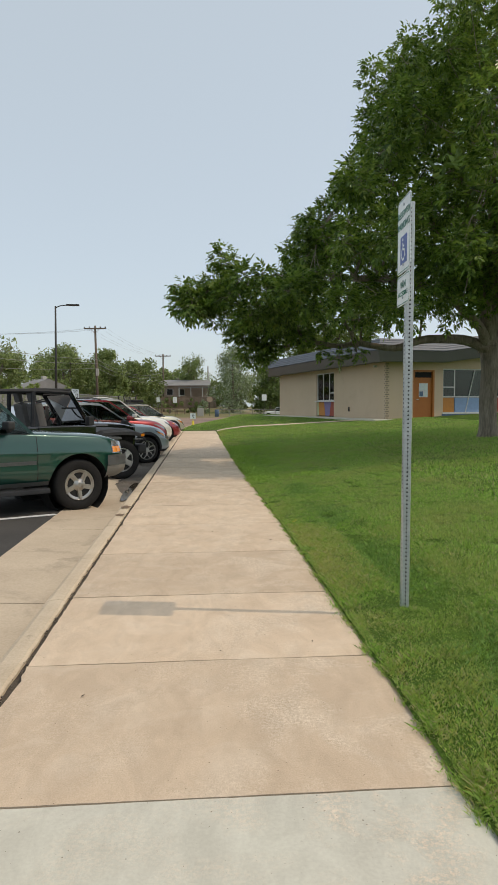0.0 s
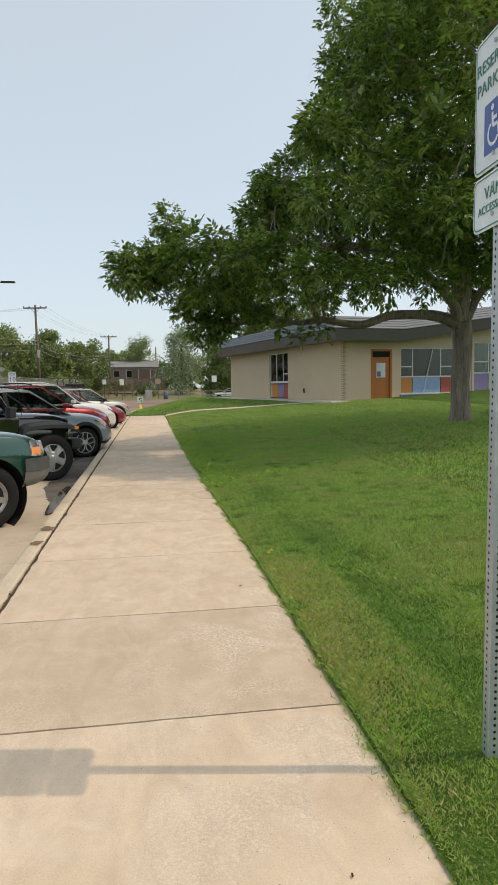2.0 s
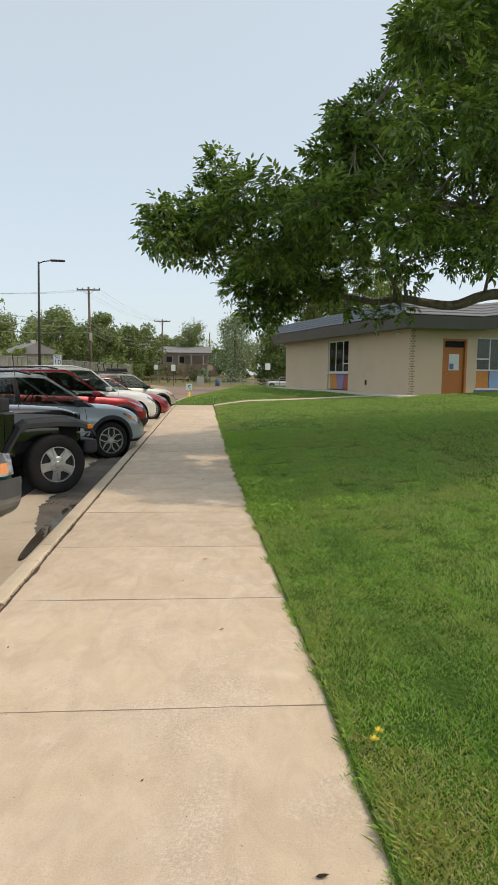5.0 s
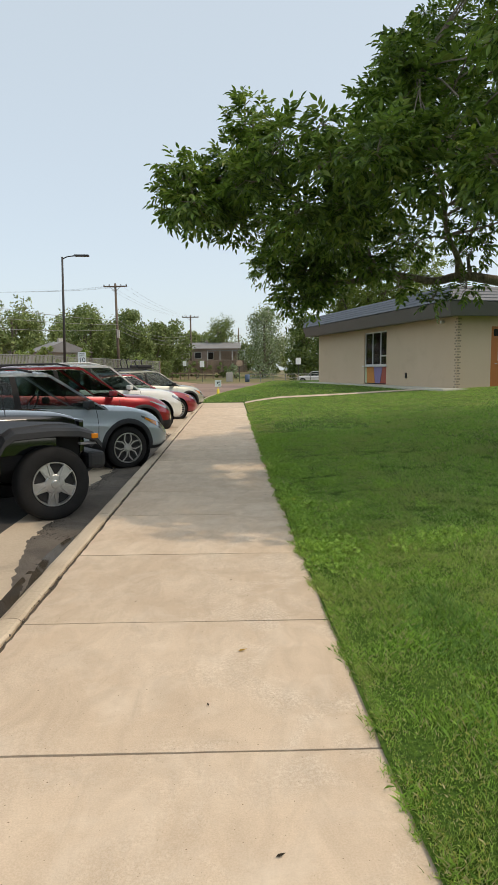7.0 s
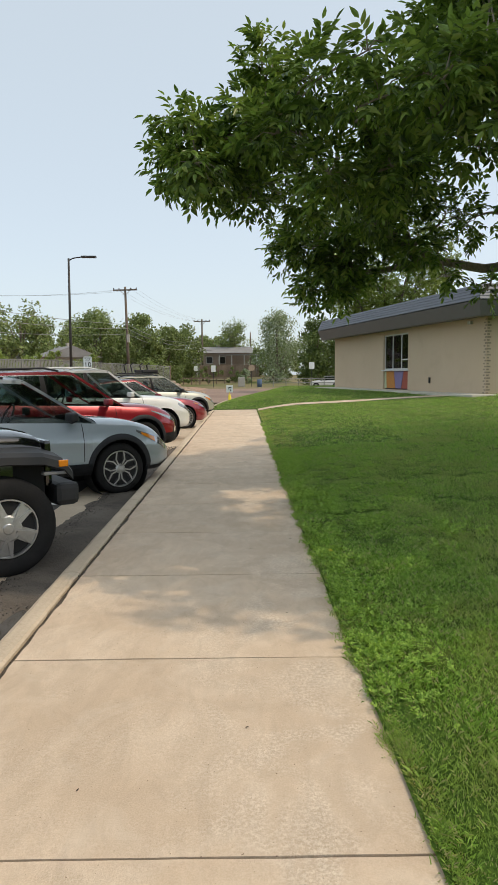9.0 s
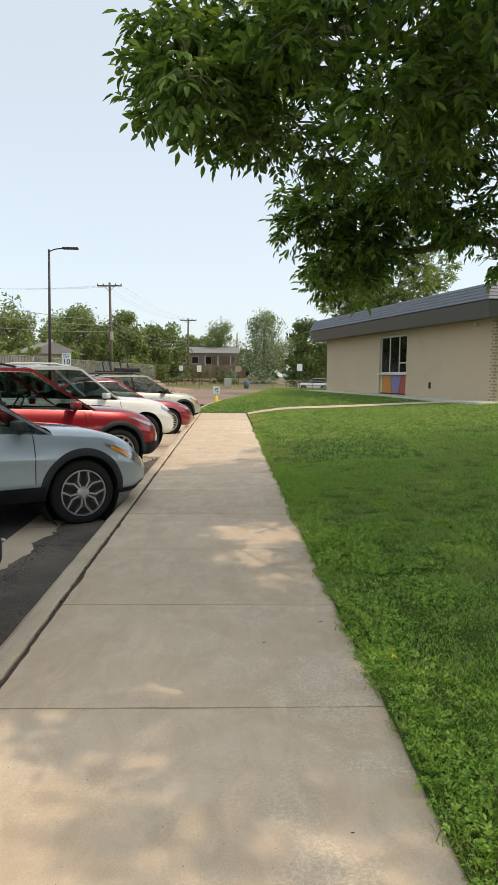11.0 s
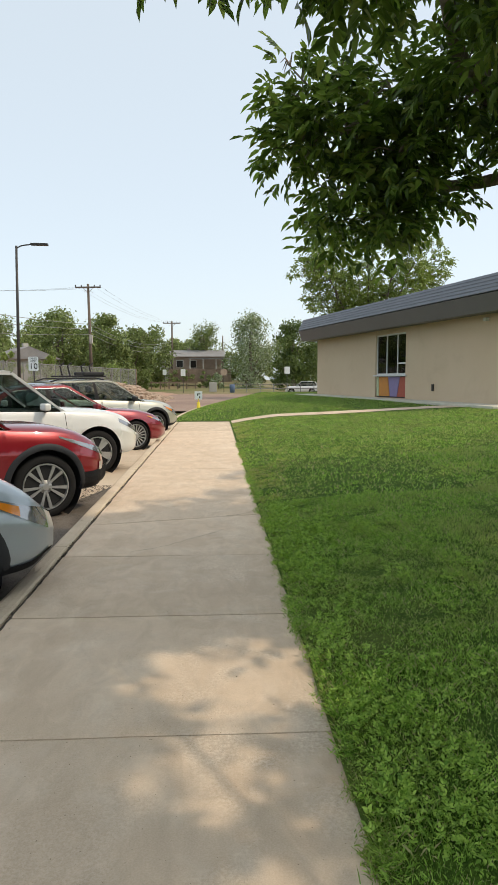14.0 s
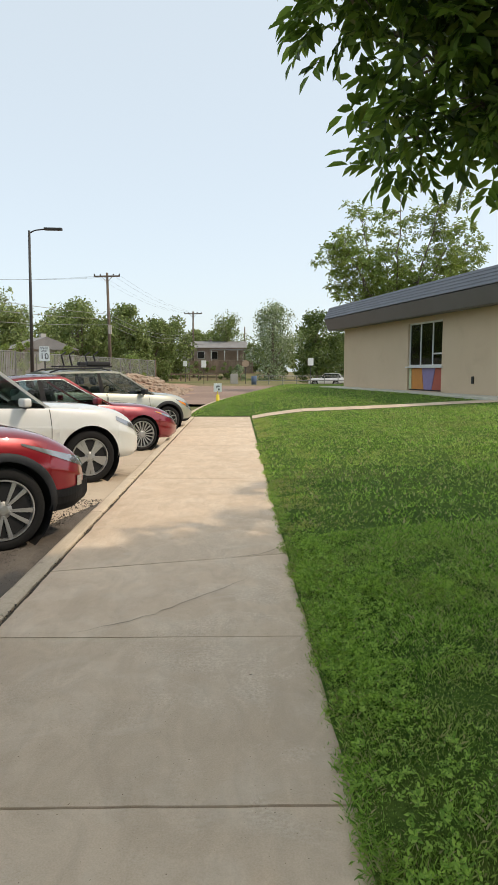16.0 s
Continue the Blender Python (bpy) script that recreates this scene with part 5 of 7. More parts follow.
def dandelion(x, y):
    """A flat yellow flower on a short stalk."""
    z = lawn_height(x, y)
    d = thing("dandelion", "yellow dandelion flower in the lawn's edge", "flower", Matrix.Translation((x, y, z)), "dandelions")
    part("stalk", tube([(0, 0, -0.01), (0.004, 0.002, 0.03), (0.002, 0, 0.046)], 0.002, 5), "clover", d)
    bm = bmesh.new()
    for k in range(22):
        a, r = k * 2.4, 0.013 + 0.006 * (k % 3)
        w = Vector((-math.sin(a), math.cos(a), 0)) * 0.0035
        o, e = Vector((0.002, 0, 0.045)), Vector((math.cos(a) * r, math.sin(a) * r, 0.052 + 0.002 * (k % 4)))
        bm.faces.new([bm.verts.new(p) for p in (o, (o + e) / 2 + w, e, (o + e) / 2 - w)])
    part("petals", bm, "yellow", d)


for x, y in ((1.0, 7.0), (1.03, 7.05), (0.97, 13.36)):
    dandelion(x, y)


# fallen leaves and specks on the pavement
def fallen(x, y, size, material, turn, z=0.006):
    bm = bmesh.new()
    pts = [(-1, 0, 0), (-0.4, 0.35, 0.12), (0.35, 0.32, 0.1), (1, 0, 0.2), (0.35, -0.3, 0.14), (-0.4, -0.36, 0.06)]
    vs = [bm.verts.new(Vector(p) * size) for p in pts]
    bm.faces.new((vs[0], vs[3], vs[2], vs[1]))
    bm.faces.new((vs[0], vs[5], vs[4], vs[3]))
    bmesh.ops.solidify(bm, geom=bm.faces[:], thickness=0.001)
    ob = part("fallen_leaf", bm, material)
    ob.matrix_basis = pose(x, y, z, 0, 0, turn)
    return tagged(ob, "small yellow fallen leaf on concrete" if material == "yellow_leaf" else "small brown fallen leaf on concrete", "leaf", group="fallen leaves")


fallen(0.36, 9.75, 0.024, "yellow_leaf", 20)
fallen(0.69, 6.41, 0.022, "dead_leaf", 5)
for x, y, s, a in ((0.5, 5.96, 0.016, 10), (0.12, 6.9, 0.014, 50), (0.62, 3.6, 0.016, 80), (0.1, 3.5, 0.014, 20), (-0.55, 3.0, 0.02, 60), (0.45, 8.3, 0.025, 20), (0.2, 9.2, 0.018, 100), (0.55, 12.2, 0.014, 0),
                   (0.3, 10.9, 0.016, 40), (-0.3, 10.5, 0.014, 70), (0.35, 13.7, 0.02, 30), (0.5, 18.0, 0.014, 0), (0.45, 16.2, 0.012, 60), (-0.7, 8.1, 0.018, 90), (0.7, 14.0, 0.025, 10)):
    fallen(x, y, s * 0.65, "dead_leaf", a)


# ---- parked vehicles ----
# In a vehicle's own frame: x forward with the front axle at 0, y to its left, z up from the road.
M.update({
    "paint_green": paint("dark_green_paint", (0.006, 0.062, 0.047), 1),
    "paint_black": paint("black_paint", (0.005, 0.0055, 0.007), 0, 0.12),
    "paint_slate": paint("slate_blue_grey_paint", (0.37, 0.425, 0.455), 1, 0.35),
    "paint_red": paint("deep_red_paint", (0.26, 0.003, 0.012), 1),
    "paint_white": paint("white_paint", (0.72, 0.73, 0.70)),
    "paint_scarlet": paint("ruby_red_paint", (0.23, 0.005, 0.018), 1),
    "paint_sand": paint("pale_khaki_paint", (0.43, 0.44, 0.375), 1, 0.35),
    "bumper_grey": plain("grey_bumper", (0.16, 0.165, 0.165), 0.5),
    "bumper_silver": plain("silver_bumper", (0.42, 0.42, 0.40), 0.45, 0.4),
    "dark_alloy": plain("dark_alloy", (0.05, 0.05, 0.052), 0.4, 0.6),
})


def make_wheel(parent, at, r, wide, rim_r, style, name="wheel"):
    """Tyre, rim and hub; the wheel's outside faces its own +z before it is turned."""
    # near-black plug behind the spokes, with their shade in its colour
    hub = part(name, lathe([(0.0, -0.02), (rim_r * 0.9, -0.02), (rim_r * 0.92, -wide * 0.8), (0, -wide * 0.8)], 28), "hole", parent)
    hub.matrix_basis = at
    h = wide
    tyre = [(rim_r * 0.98, -h), (r * 0.90, -h), (r * 0.975, -h * 0.93), (r, -h * 0.78), (r, -h * 0.22), (r * 0.975, -h * 0.06), (r * 0.9, 0.004), (r * 0.8, 0.008), (rim_r * 1.06, 0.004), (rim_r * 1.0, -0.012), (rim_r * 0.98, -0.05)]
    part("tyre", lathe(tyre, 44), "rubber", hub, "black rubber tyre", smooth=True)
    bm = lathe([(rim_r * 1.005, -0.014), (rim_r * 0.995, 0.004), (rim_r * 0.95, 0.004), (rim_r * 0.92, -0.03), (rim_r * 0.90, -h * 0.7)], 44)
    R = rim_r * 0.955

    def spoke(a, w0, w1, z0, z1, r0=0.16, r1=1.0, skew=0.0, thick=0.03):
        pts = [(r0 * R, -w0), (r1 * R, -w1 + skew), (r1 * R, w1 + skew), (r0 * R, w0)]
        own = bmesh.new()
        top = [own.verts.new((x, y, z0 if x < R * 0.6 else z1)) for x, y in pts]
        bot = [own.verts.new((x, y, (z0 if x < R * 0.6 else z1) - thick)) for x, y in pts]
        own.faces.new(top)
        own.faces.new(bot[::-1])
        for i in range(4):
            own.faces.new((top[i - 1], bot[i - 1], bot[i], top[i]))
        bmesh.ops.recalc_face_normals(own, faces=own.faces[:])
        add_to(bm, own, Matrix.Rotation(a, 4, "Z"))

    def stroke(polar, w, z=-0.005):
        """A bright band along points given as a part of the radius and an angle."""
        pts = [Vector((q * R * math.cos(a), q * R * math.sin(a), z)) for q, a in polar]
        for p, q in zip(pts, pts[1:]):
            d = (q - p).normalized()
            n = Vector((-d.y, d.x, 0)) * w
            p, q = p - d * w * 0.6, q + d * w * 0.6
            prism([tuple((v)[:2]) for v in (p - n, q - n, q + n, p + n)], z - 0.012, z, bm)

    metal, inset = "alloy", []
    if style == "five":           # five broad spokes, each with a groove down its middle
        for k in range(5):
            a = 2 * math.pi * (k + 0.25) / 5
            for sg in (-1, 1):
                spoke(a + sg * 0.115, 0.021, 0.032, -0.004, -0.006, 0.2, 1.0, sg * 0.012)
            spoke(a, 0.02, 0.03, -0.018, -0.018, 0.2, 1.0)
    elif style == "broad":        # five wide spokes with raised edges from a large hub
        for k in range(5):
            a = 2 * math.pi * (k + 0.25) / 5
            spoke(a, 0.05, 0.060, 0.000, -0.010, 0.3, 1.0, 0.0, 0.035)
            for sg in (-1, 1):
                spoke(a, 0.012, 0.013, 0.012, 0.004, 0.3, 0.99, sg * 0.05)
        lathe([(0.0, 0.016), (R * 0.16, 0.014), (R * 0.2, 0.008), (R * 0.42, 0.004), (R * 0.48, -0.004), (R * 0.48, -0.04)], 30, bm)
    elif style == "twin":         # five pairs of bright tapered spokes on a dark dish
        for k in range(5):
            a = 2 * math.pi * (k + 0.25) / 5
            for sg in (-1, 1):
                spoke(a + sg * 0.15, 0.011, 0.021, -0.008, -0.004, 0.2, 1.0, sg * 0.022)
            inset.append((a, 0.05, 0.075, -0.03, -0.022, 0.2, 1.0))
    elif style == "split":        # dark forked spokes with bright machined edges
        for k in range(5):
            a = 2 * math.pi * (k + 0.25) / 5
            inset.append((a, 0.034, 0.034, -0.016, -0.014, 0.16, 0.66))
            for sg in (-1, 1):
                inset.append((a + sg * 0.26, 0.022, 0.022, -0.016, -0.012, 0.55, 1.0, sg * 0.03))
                stroke([(0.30, a + sg * 0.2), (0.60, a + sg * 0.17), (0.99, a + sg * 0.42)], 0.0085)
    elif style == "multi":        # many fine spokes
        for k in range(18):
            spoke(2 * math.pi * k / 18, 0.007, 0.014, -0.014, -0.002, 0.2, 1.0)
    elif style == "slot":         # solid face with five teardrop holes
        for k in range(5):
            a = 2 * math.pi * (k + 0.1) / 5
            spoke(a, 0.034, 0.036, -0.016, -0.004, 0.1, 1.0, 0.06)
            stroke([(0.34, a - 0.1), (0.6, a + 0.12), (0.94, a + 0.28)], 0.012, 0.002)
        lathe([(R * 0.84, -0.012), (R, -0.002), (R, -0.03), (R * 0.84, -0.035)], 40, bm)
        lathe([(0.0, 0.012), (R * 0.16, 0.010), (R * 0.30, -0.004), (R * 0.42, -0.012), (R * 0.42, -0.04)], 30, bm)
        metal = "alloy_dull"
    if inset:
        face, bm = bm, bmesh.new()
        for spec in inset:
            spoke(*spec)
        part("rim_inset", bm, "dark_alloy", hub, "dark grey spokes")
        bm = face
    lathe([(0.0, 0.0), (0.04, -0.002), (0.062, -0.012), (R * 0.3, -0.02), (R * 0.3, -0.05)], 20, bm)
    for k in range(5):
        a = 2 * math.pi * k / 5 + 0.3
        lathe([(0.0, 0.006), (0.011, 0.004), (0.011, -0.02)], 8, bm, Matrix.Translation((math.cos(a) * R * 0.22, math.sin(a) * R * 0.22, -0.006)))
    bmesh.ops.recalc_face_normals(bm, faces=bm.faces[:])
    part("rim", bm, metal, hub, "bright alloy rim")
    return hub


class Body:
    """The side form of a car: sill, belt, roof and width along its length."""

    def __init__(s, p):
        s.p = p
        s.W = p["width"] / 2
        s.r_arch = p["tyre"] + p.get("arch", 0.07)
        s.zc = p["tyre"]

    def table(s, key, x):
        xs, vs = zip(*sorted(s.p[key]))
        # rounded interpolation
        return float(np.mean([np.interp(x + d, xs, vs) for d in (-0.09, -0.045, 0, 0.045, 0.09)]))

    def half(s, x):
        return s.W * s.table("plan", x)

    def y_at(s, x, z):
        zb, zs = s.table("sill", x), s.table("belt", x)
        u = (z - zb) / max(0.05, zs - zb)
        inset = 0.07 * max(0, 1 - u / 0.25) ** 2 + s.p.get("shoulder", 0.07) * max(0, (u - 0.62) / 0.38) ** 2
        inset -= 0.012 * math.exp(-((u - 0.62) / 0.07) ** 2)
        return -(s.half(x) - inset)

    def low(s, x):
        zb = s.table("sill", x)
        for ax in (0.0, -s.p["base"]):
            d = abs(x - ax)
            if d < s.r_arch:
                zb = max(zb, s.zc + math.sqrt(s.r_arch ** 2 - d * d))
        return zb

    def stations(s):
        xs = set(steps(s.p["tail"], s.p["nose"], 56))
        for ax in (0.0, -s.p["base"]):
            for k in range(19):
                xs.add(ax + s.r_arch * 0.9999 * math.cos(math.pi * k / 18))
            xs.add(ax + s.r_arch * 1.002)
            xs.add(ax - s.r_arch * 1.002)
        return sorted(x for x in xs if s.p["tail"] <= x <= s.p["nose"])

    def shell(s):
        bm = bmesh.new()
        prev = None
        xw, xb = s.p["screen"][0], s.p["back"][0]
        us = (0.0, 0.06, 0.14, 0.25, 0.4, 0.55, 0.6, 0.64, 0.7, 0.8, 0.9, 0.97, 1.0)
        for x in s.stations():
            lo, hi = s.low(x), s.table("belt", x)
            lo = min(lo, hi - 0.06)
            top = s.table("hood", x)
            ring = []
            for sgn in (1, -1):
                pts = [Vector((x, sgn * s.y_at(x, lo + (hi - lo) * u), lo + (hi - lo) * u)) for u in us]
                yb = pts[-1].y
                pts += [Vector((x, yb * f, hi + (top - hi) * g)) for f, g in ((0.93, 0.45), (0.8, 0.75), (0.5, 0.95))]
                ring.append(pts)
            ring = [bm.verts.new(p) for p in ring[0]] + [bm.verts.new((x, 0, top))] + [bm.verts.new(p) for p in ring[1][::-1]]
            if prev:
                n = len(ring)
                for i in range(n - 1):
                    if xb + 0.03 < x < xw - 0.03 and len(us) - 1 <= i <= n - len(us) - 1:
                        continue
                    bm.faces.new((prev[0][i], ring[i], ring[i + 1], prev[0][i + 1]))
            else:
                bm.faces.new(ring[::-1])
            prev = (ring, x)
        bm.faces.new(prev[0])
        bmesh.ops.recalc_face_normals(bm, faces=bm.faces[:])
        return bm

    def patch(s, x0, x1, z0, z1, off, thick=0.012, nx=10, nz=6):
        """A skin laid on the right flank; z0, z1 may be functions of x."""
        f0 = z0 if callable(z0) else (lambda x: z0)
        f1 = z1 if callable(z1) else (lambda x: z1)
        bm = bmesh.new()
        g = []
        for x in steps(x0, x1, nx):
            a, b = f0(x), f1(x)
            g.append([bm.verts.new((x, s.y_at(x, z) - off, z)) for z in steps(a, b, nz)])
        for a, b in zip(g, g[1:]):
            for j in range(nz):
                bm.faces.new((a[j], b[j], b[j + 1], a[j + 1]))
        if thick:
            bmesh.ops.solidify(bm, geom=bm.faces[:], thickness=-thick)
        return bm

    def arch(s, ax, wide, off):
        bm = bmesh.new()
        prev = None
        for k in range(25):
            a = math.pi * (k - 1) / 22
            ring = []
            for r, o in ((s.r_arch - 0.004, off * 0.3), (s.r_arch + 0.008, off), (s.r_arch + wide * 0.8, off), (s.r_arch + wide, 0.002)):
                x, z = ax + r * math.cos(a), s.zc + r * math.sin(a)
                z = max(z, s.table("sill", x) - 0.01)
                y = s.y_at(x, min(z, s.table("belt", x)))
                ring.append(bm.verts.new((x, y - o, z)))
            if prev:
                for i in range(3):
                    bm.faces.new((prev[i], prev[i + 1], ring[i + 1], ring[i]))
            prev = ring
        return bm

    def flank(s, x, t, off=0.0):
        """A point of the glasshouse's right side: t runs from belt to roof."""
        b, r = s.table("belt", x), s.table("roof", x)
        yb = s.y_at(x, b) + 0.015
        yt = -(s.W - s.p["tumble"])
        bow = 0.02 * math.sin(math.pi * t)
        return Vector((x, yb + (yt - yb) * t - bow - off, b + (r - b) * t))

    def strip(s, left, right, off=0.0, thick=0.02, n=8):
        """A band of the glasshouse between two lines (x, t) given as functions of u in 0..1."""
        bm = bmesh.new()
        prev = None
        for u in steps(0, 1, n):
            ring = [bm.verts.new(s.flank(*left(u), off)), bm.verts.new(s.flank(*right(u), off))]
            if prev:
                bm.faces.new((prev[0], prev[1], ring[1], ring[0]))
            prev = ring
        if thick:
            bmesh.ops.solidify(bm, geom=bm.faces[:], thickness=thick)
        return bm


def mirrored(bm):
    own = bm.copy()
    bmesh.ops.scale(own, vec=(1, -1, 1), verts=own.verts[:])
    bmesh.ops.reverse_faces(own, faces=own.faces[:])
    return own


def straight(a, b):
    return lambda u: (a[0] + (b[0] - a[0]) * u, a[1] + (b[1] - a[1]) * u)


def make_car(p, label, at):
    s = Body(p)
    car = thing("car", label, "car", at, "parked cars")
    pt = p["paint"]
    part("body", s.shell(), pt, car, smooth=True)
    # dark inside: floor, wheel wells and seats; shade is coloured into floor and wells
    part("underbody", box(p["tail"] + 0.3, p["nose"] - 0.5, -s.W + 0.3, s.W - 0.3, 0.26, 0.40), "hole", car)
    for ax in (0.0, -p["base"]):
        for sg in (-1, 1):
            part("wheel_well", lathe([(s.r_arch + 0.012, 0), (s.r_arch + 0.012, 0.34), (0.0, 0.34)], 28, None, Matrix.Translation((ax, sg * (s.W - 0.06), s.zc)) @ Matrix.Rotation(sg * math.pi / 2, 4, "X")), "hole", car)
    xw, xrf = p["screen"]
    xb, xrr = p["back"]
    belt_mid = s.table("belt", -1.2)
    seat_bm = bmesh.new()
    for x in (-1.35, -2.15):
        for y in (-0.38, 0.38):
            box(x - 0.25, x + 0.28, y - 0.26, y + 0.26, 0.4, 0.68, 0.05, seat_bm)
            own = box(-0.07, 0.07, -0.25, 0.25, 0, 0.62, 0.05)
            add_to(seat_bm, own, Matrix.Translation((x - 0.22, y, 0.6)) @ Matrix.Rotation(-0.25, 4, "Y"))
            own = box(-0.05, 0.05, -0.13, 0.13, 0.66, 0.86, 0.04)
            add_to(seat_bm, own, Matrix.Translation((x - 0.24, y, 0.6)) @ Matrix.Rotation(-0.25, 4, "Y"))
    part("seats", seat_bm, "seat", car)
    part("dashboard", box(xw - 0.75, xw - 0.1, -s.W + 0.2, s.W - 0.2, belt_mid - 0.3, belt_mid - 0.04, 0.05), "seat", car)
    part("steering_wheel", lathe([(0.17, 0), (0.185, 0.015), (0.2, 0), (0.185, -0.015), (0.17, 0)], 20, None, Matrix.Translation((xw - 0.85, 0.38, belt_mid + 0.02)) @ Matrix.Rotation(-1.1, 4, "Y")), "black", car)
    part("cabin_floor", box(xb + 0.1, xw - 0.15, -s.W + 0.14, s.W - 0.14, 0.36, 0.42), "seat", car)
    # glasshouse
    xB, xC = p["pillars"]
    roof = bmesh.new()
    prev = None
    for x in steps(xrr, xrf, 12):
        e = s.flank(x, 1.0)
        ring = [roof.verts.new((x, -e.y * f, e.z + 0.045 * (1 - f * f) + (0.0 if abs(f) < 1 else -0.004))) for f in (-1, -0.9, -0.7, -0.35, 0, 0.35, 0.7, 0.9, 1)]
        if prev:
            for i in range(8):
                roof.faces.new((prev[i], ring[i], ring[i + 1], prev[i + 1]))
        prev = ring
    bmesh.ops.solidify(roof, geom=roof.faces[:], thickness=0.03)
    part("roof", roof, pt, car, smooth=True)
    pillar_mat = p.get("pillar", pt)
    a_out, a_in = straight((xw, 0), (xrf, 1)), straight((xw - 0.065, 0), (xrf - 0.045, 0.96))
    bands = [("a_pillar", a_out, a_in, pt), ("cant_rail", lambda u: (xrr + (xrf - 0.04 - xrr) * u, 0.92), lambda u: (xrr + (xrf - 0.04 - xrr) * u, 1.0), pt),
             ("b_pillar", straight((xB - 0.05, 0), (xB - 0.08, 0.93)), straight((xB + 0.05, 0), (xB + 0.0, 0.93)), "black"),
             ("c_pillar", straight((xC - 0.05, 0), (xC - 0.02, 0.93)), straight((xC + 0.05, 0), (xC + 0.05, 0.93)), "black"),
             ("d_pillar", straight((xb, 0), (xrr, 1)), straight((xb + 0.28, 0), (xrr + 0.12, 0.95)), pt)]
    for name, l, r, mat in bands:
        for side_ in (0, 1):
            bm = s.strip(l, r)
            part(name, mirrored(bm) if side_ else bm, mat, car, smooth=False)
            if side_:
                bm.free()
    panes = [(straight((xB + 0.055, 0.01), (xB + 0.005, 0.925)), straight((xw - 0.07, 0.01), (xrf - 0.05, 0.925))),
             (straight((xC + 0.055, 0.01), (xC + 0.055, 0.925)), straight((xB - 0.055, 0.01), (xB - 0.085, 0.925))),
             (straight((xb + 0.29, 0.01), (xrr + 0.125, 0.925)), straight((xC - 0.055, 0.01), (xC - 0.025, 0.925)))]
    for l, r in panes:
        for side_ in (0, 1):
            bm = s.strip(l, r, -0.006, 0.004)
            part("side_window", mirrored(bm) if side_ else bm, "car_glass", car)
            if side_:
                bm.free()
    trim = p.get("trim")
    if trim:
        part("window_trim", s.strip(straight((xb + 0.35, -0.02), (xw - 0.1, -0.02)), straight((xb + 0.35, 0.012), (xw - 0.1, 0.012)), 0.006, 0.008, 14), trim, car)
        part("window_trim", s.strip(lambda u: (xrr + 0.1 + (xrf - 0.08 - xrr - 0.1) * u, 0.9), lambda u: (xrr + 0.1 + (xrf - 0.08 - xrr - 0.1) * u, 0.925), 0.006, 0.008, 14), trim, car)
        part("window_trim", s.strip(straight((xw - 0.085, 0.0), (xrf - 0.065, 0.92)), straight((xw - 0.068, 0.0), (xrf - 0.048, 0.92)), 0.006, 0.008), trim, car)
    else:
        part("window_trim", s.strip(straight((xb + 0.3, -0.03), (xw - 0.1, -0.03)), straight((xb + 0.3, 0.008), (xw - 0.1, 0.008)), 0.004, 0.008, 14), "black", car)
    ws = bmesh.new()
    prev = None
    for u in steps(0, 1, 8):
        e = s.flank(xw + (xrf - xw) * u, u)
        ring = [ws.verts.new((e.x + 0.10 * (1 - f * f) * (1 - 0.5 * u), -e.y * f * 0.99, e.z + 0.035 * (1 - f * f))) for f in (-1, -0.8, -0.4, 0, 0.4, 0.8, 1)]
        if prev:
            for i in range(6):
                ws.faces.new((prev[i], ring[i], ring[i + 1], prev[i + 1]))
        prev = ring
    part("windscreen", ws, "car_glass", car, smooth=True)
    rw = bmesh.new()
    e0, e1 = s.flank(xb, 0), s.flank(xrr, 1)
    rw.faces.new([rw.verts.new(v) for v in (e0, (e0.x, -e0.y, e0.z), (e1.x, -e1.y, e1.z), e1)])
    part("rear_window", rw, "car_glass", car)
    # doors on the near flank
    x_front, x_mid, x_rear = p["doors"]
    sill_clad = p.get("clad_h", 0.1)
    for a, b in ((x_mid + 0.012, x_front), (x_rear, x_mid - 0.012)):
        lo = lambda x: max(s.low(x) + 0.02, s.table("sill", x) + sill_clad + 0.03)
        bm = s.patch(a, b, lo, lambda x: s.table("belt", x) - 0.012, 0.004, 0, 16, 12)
        d = part("door", bm, pt, car, smooth=True)
        for gx_ in (a, b):
            part("door_gap", s.patch(gx_ - 0.005, gx_ + 0.005, lo, lambda x: s.table("belt", x) - 0.012, 0.0055, 0, 1, 12), "hole", d)
        hx = a + 0.17
        hz = s.table("belt", hx) - 0.16
        y = s.y_at(hx, hz)
        part("handle", box(hx - 0.10, hx + 0.10, y - 0.045, y - 0.005, hz - 0.018, hz + 0.018, 0.012), p.get("handle", pt), d)
    if p.get("moulding"):
        z = p["moulding"]
        part("side_moulding", s.patch(x_rear, x_front - 0.02, z, z + 0.05, 0.015, 0.014, 14, 1), "bumper_grey", car)
    # cladding, arches, bumper, lamps
    if p.get("clad"):
        for ax in (0.0, -p["base"]):
            part("wheel_arch", s.arch(ax, p.get("arch_w", 0.08), 0.014), "cladding", car, smooth=True)
        part("sill_trim", s.patch(-p["base"] + s.r_arch + 0.01, -s.r_arch - 0.01, lambda x: s.table("sill", x) - 0.01, lambda x: s.table("sill", x) + sill_clad, 0.02, 0.014, 14, 3), "cladding", car)
        part("front_skirt", s.patch(s.r_arch + 0.02, p["nose"] - 0.02, lambda x: s.table("sill", x) - 0.01, lambda x: s.table("sill", x) + p.get("skirt", 0.14), 0.012, 0.014, 12, 3), "cladding", car)
    if p.get("bumper"):
        z0, z1 = p["bumper"]
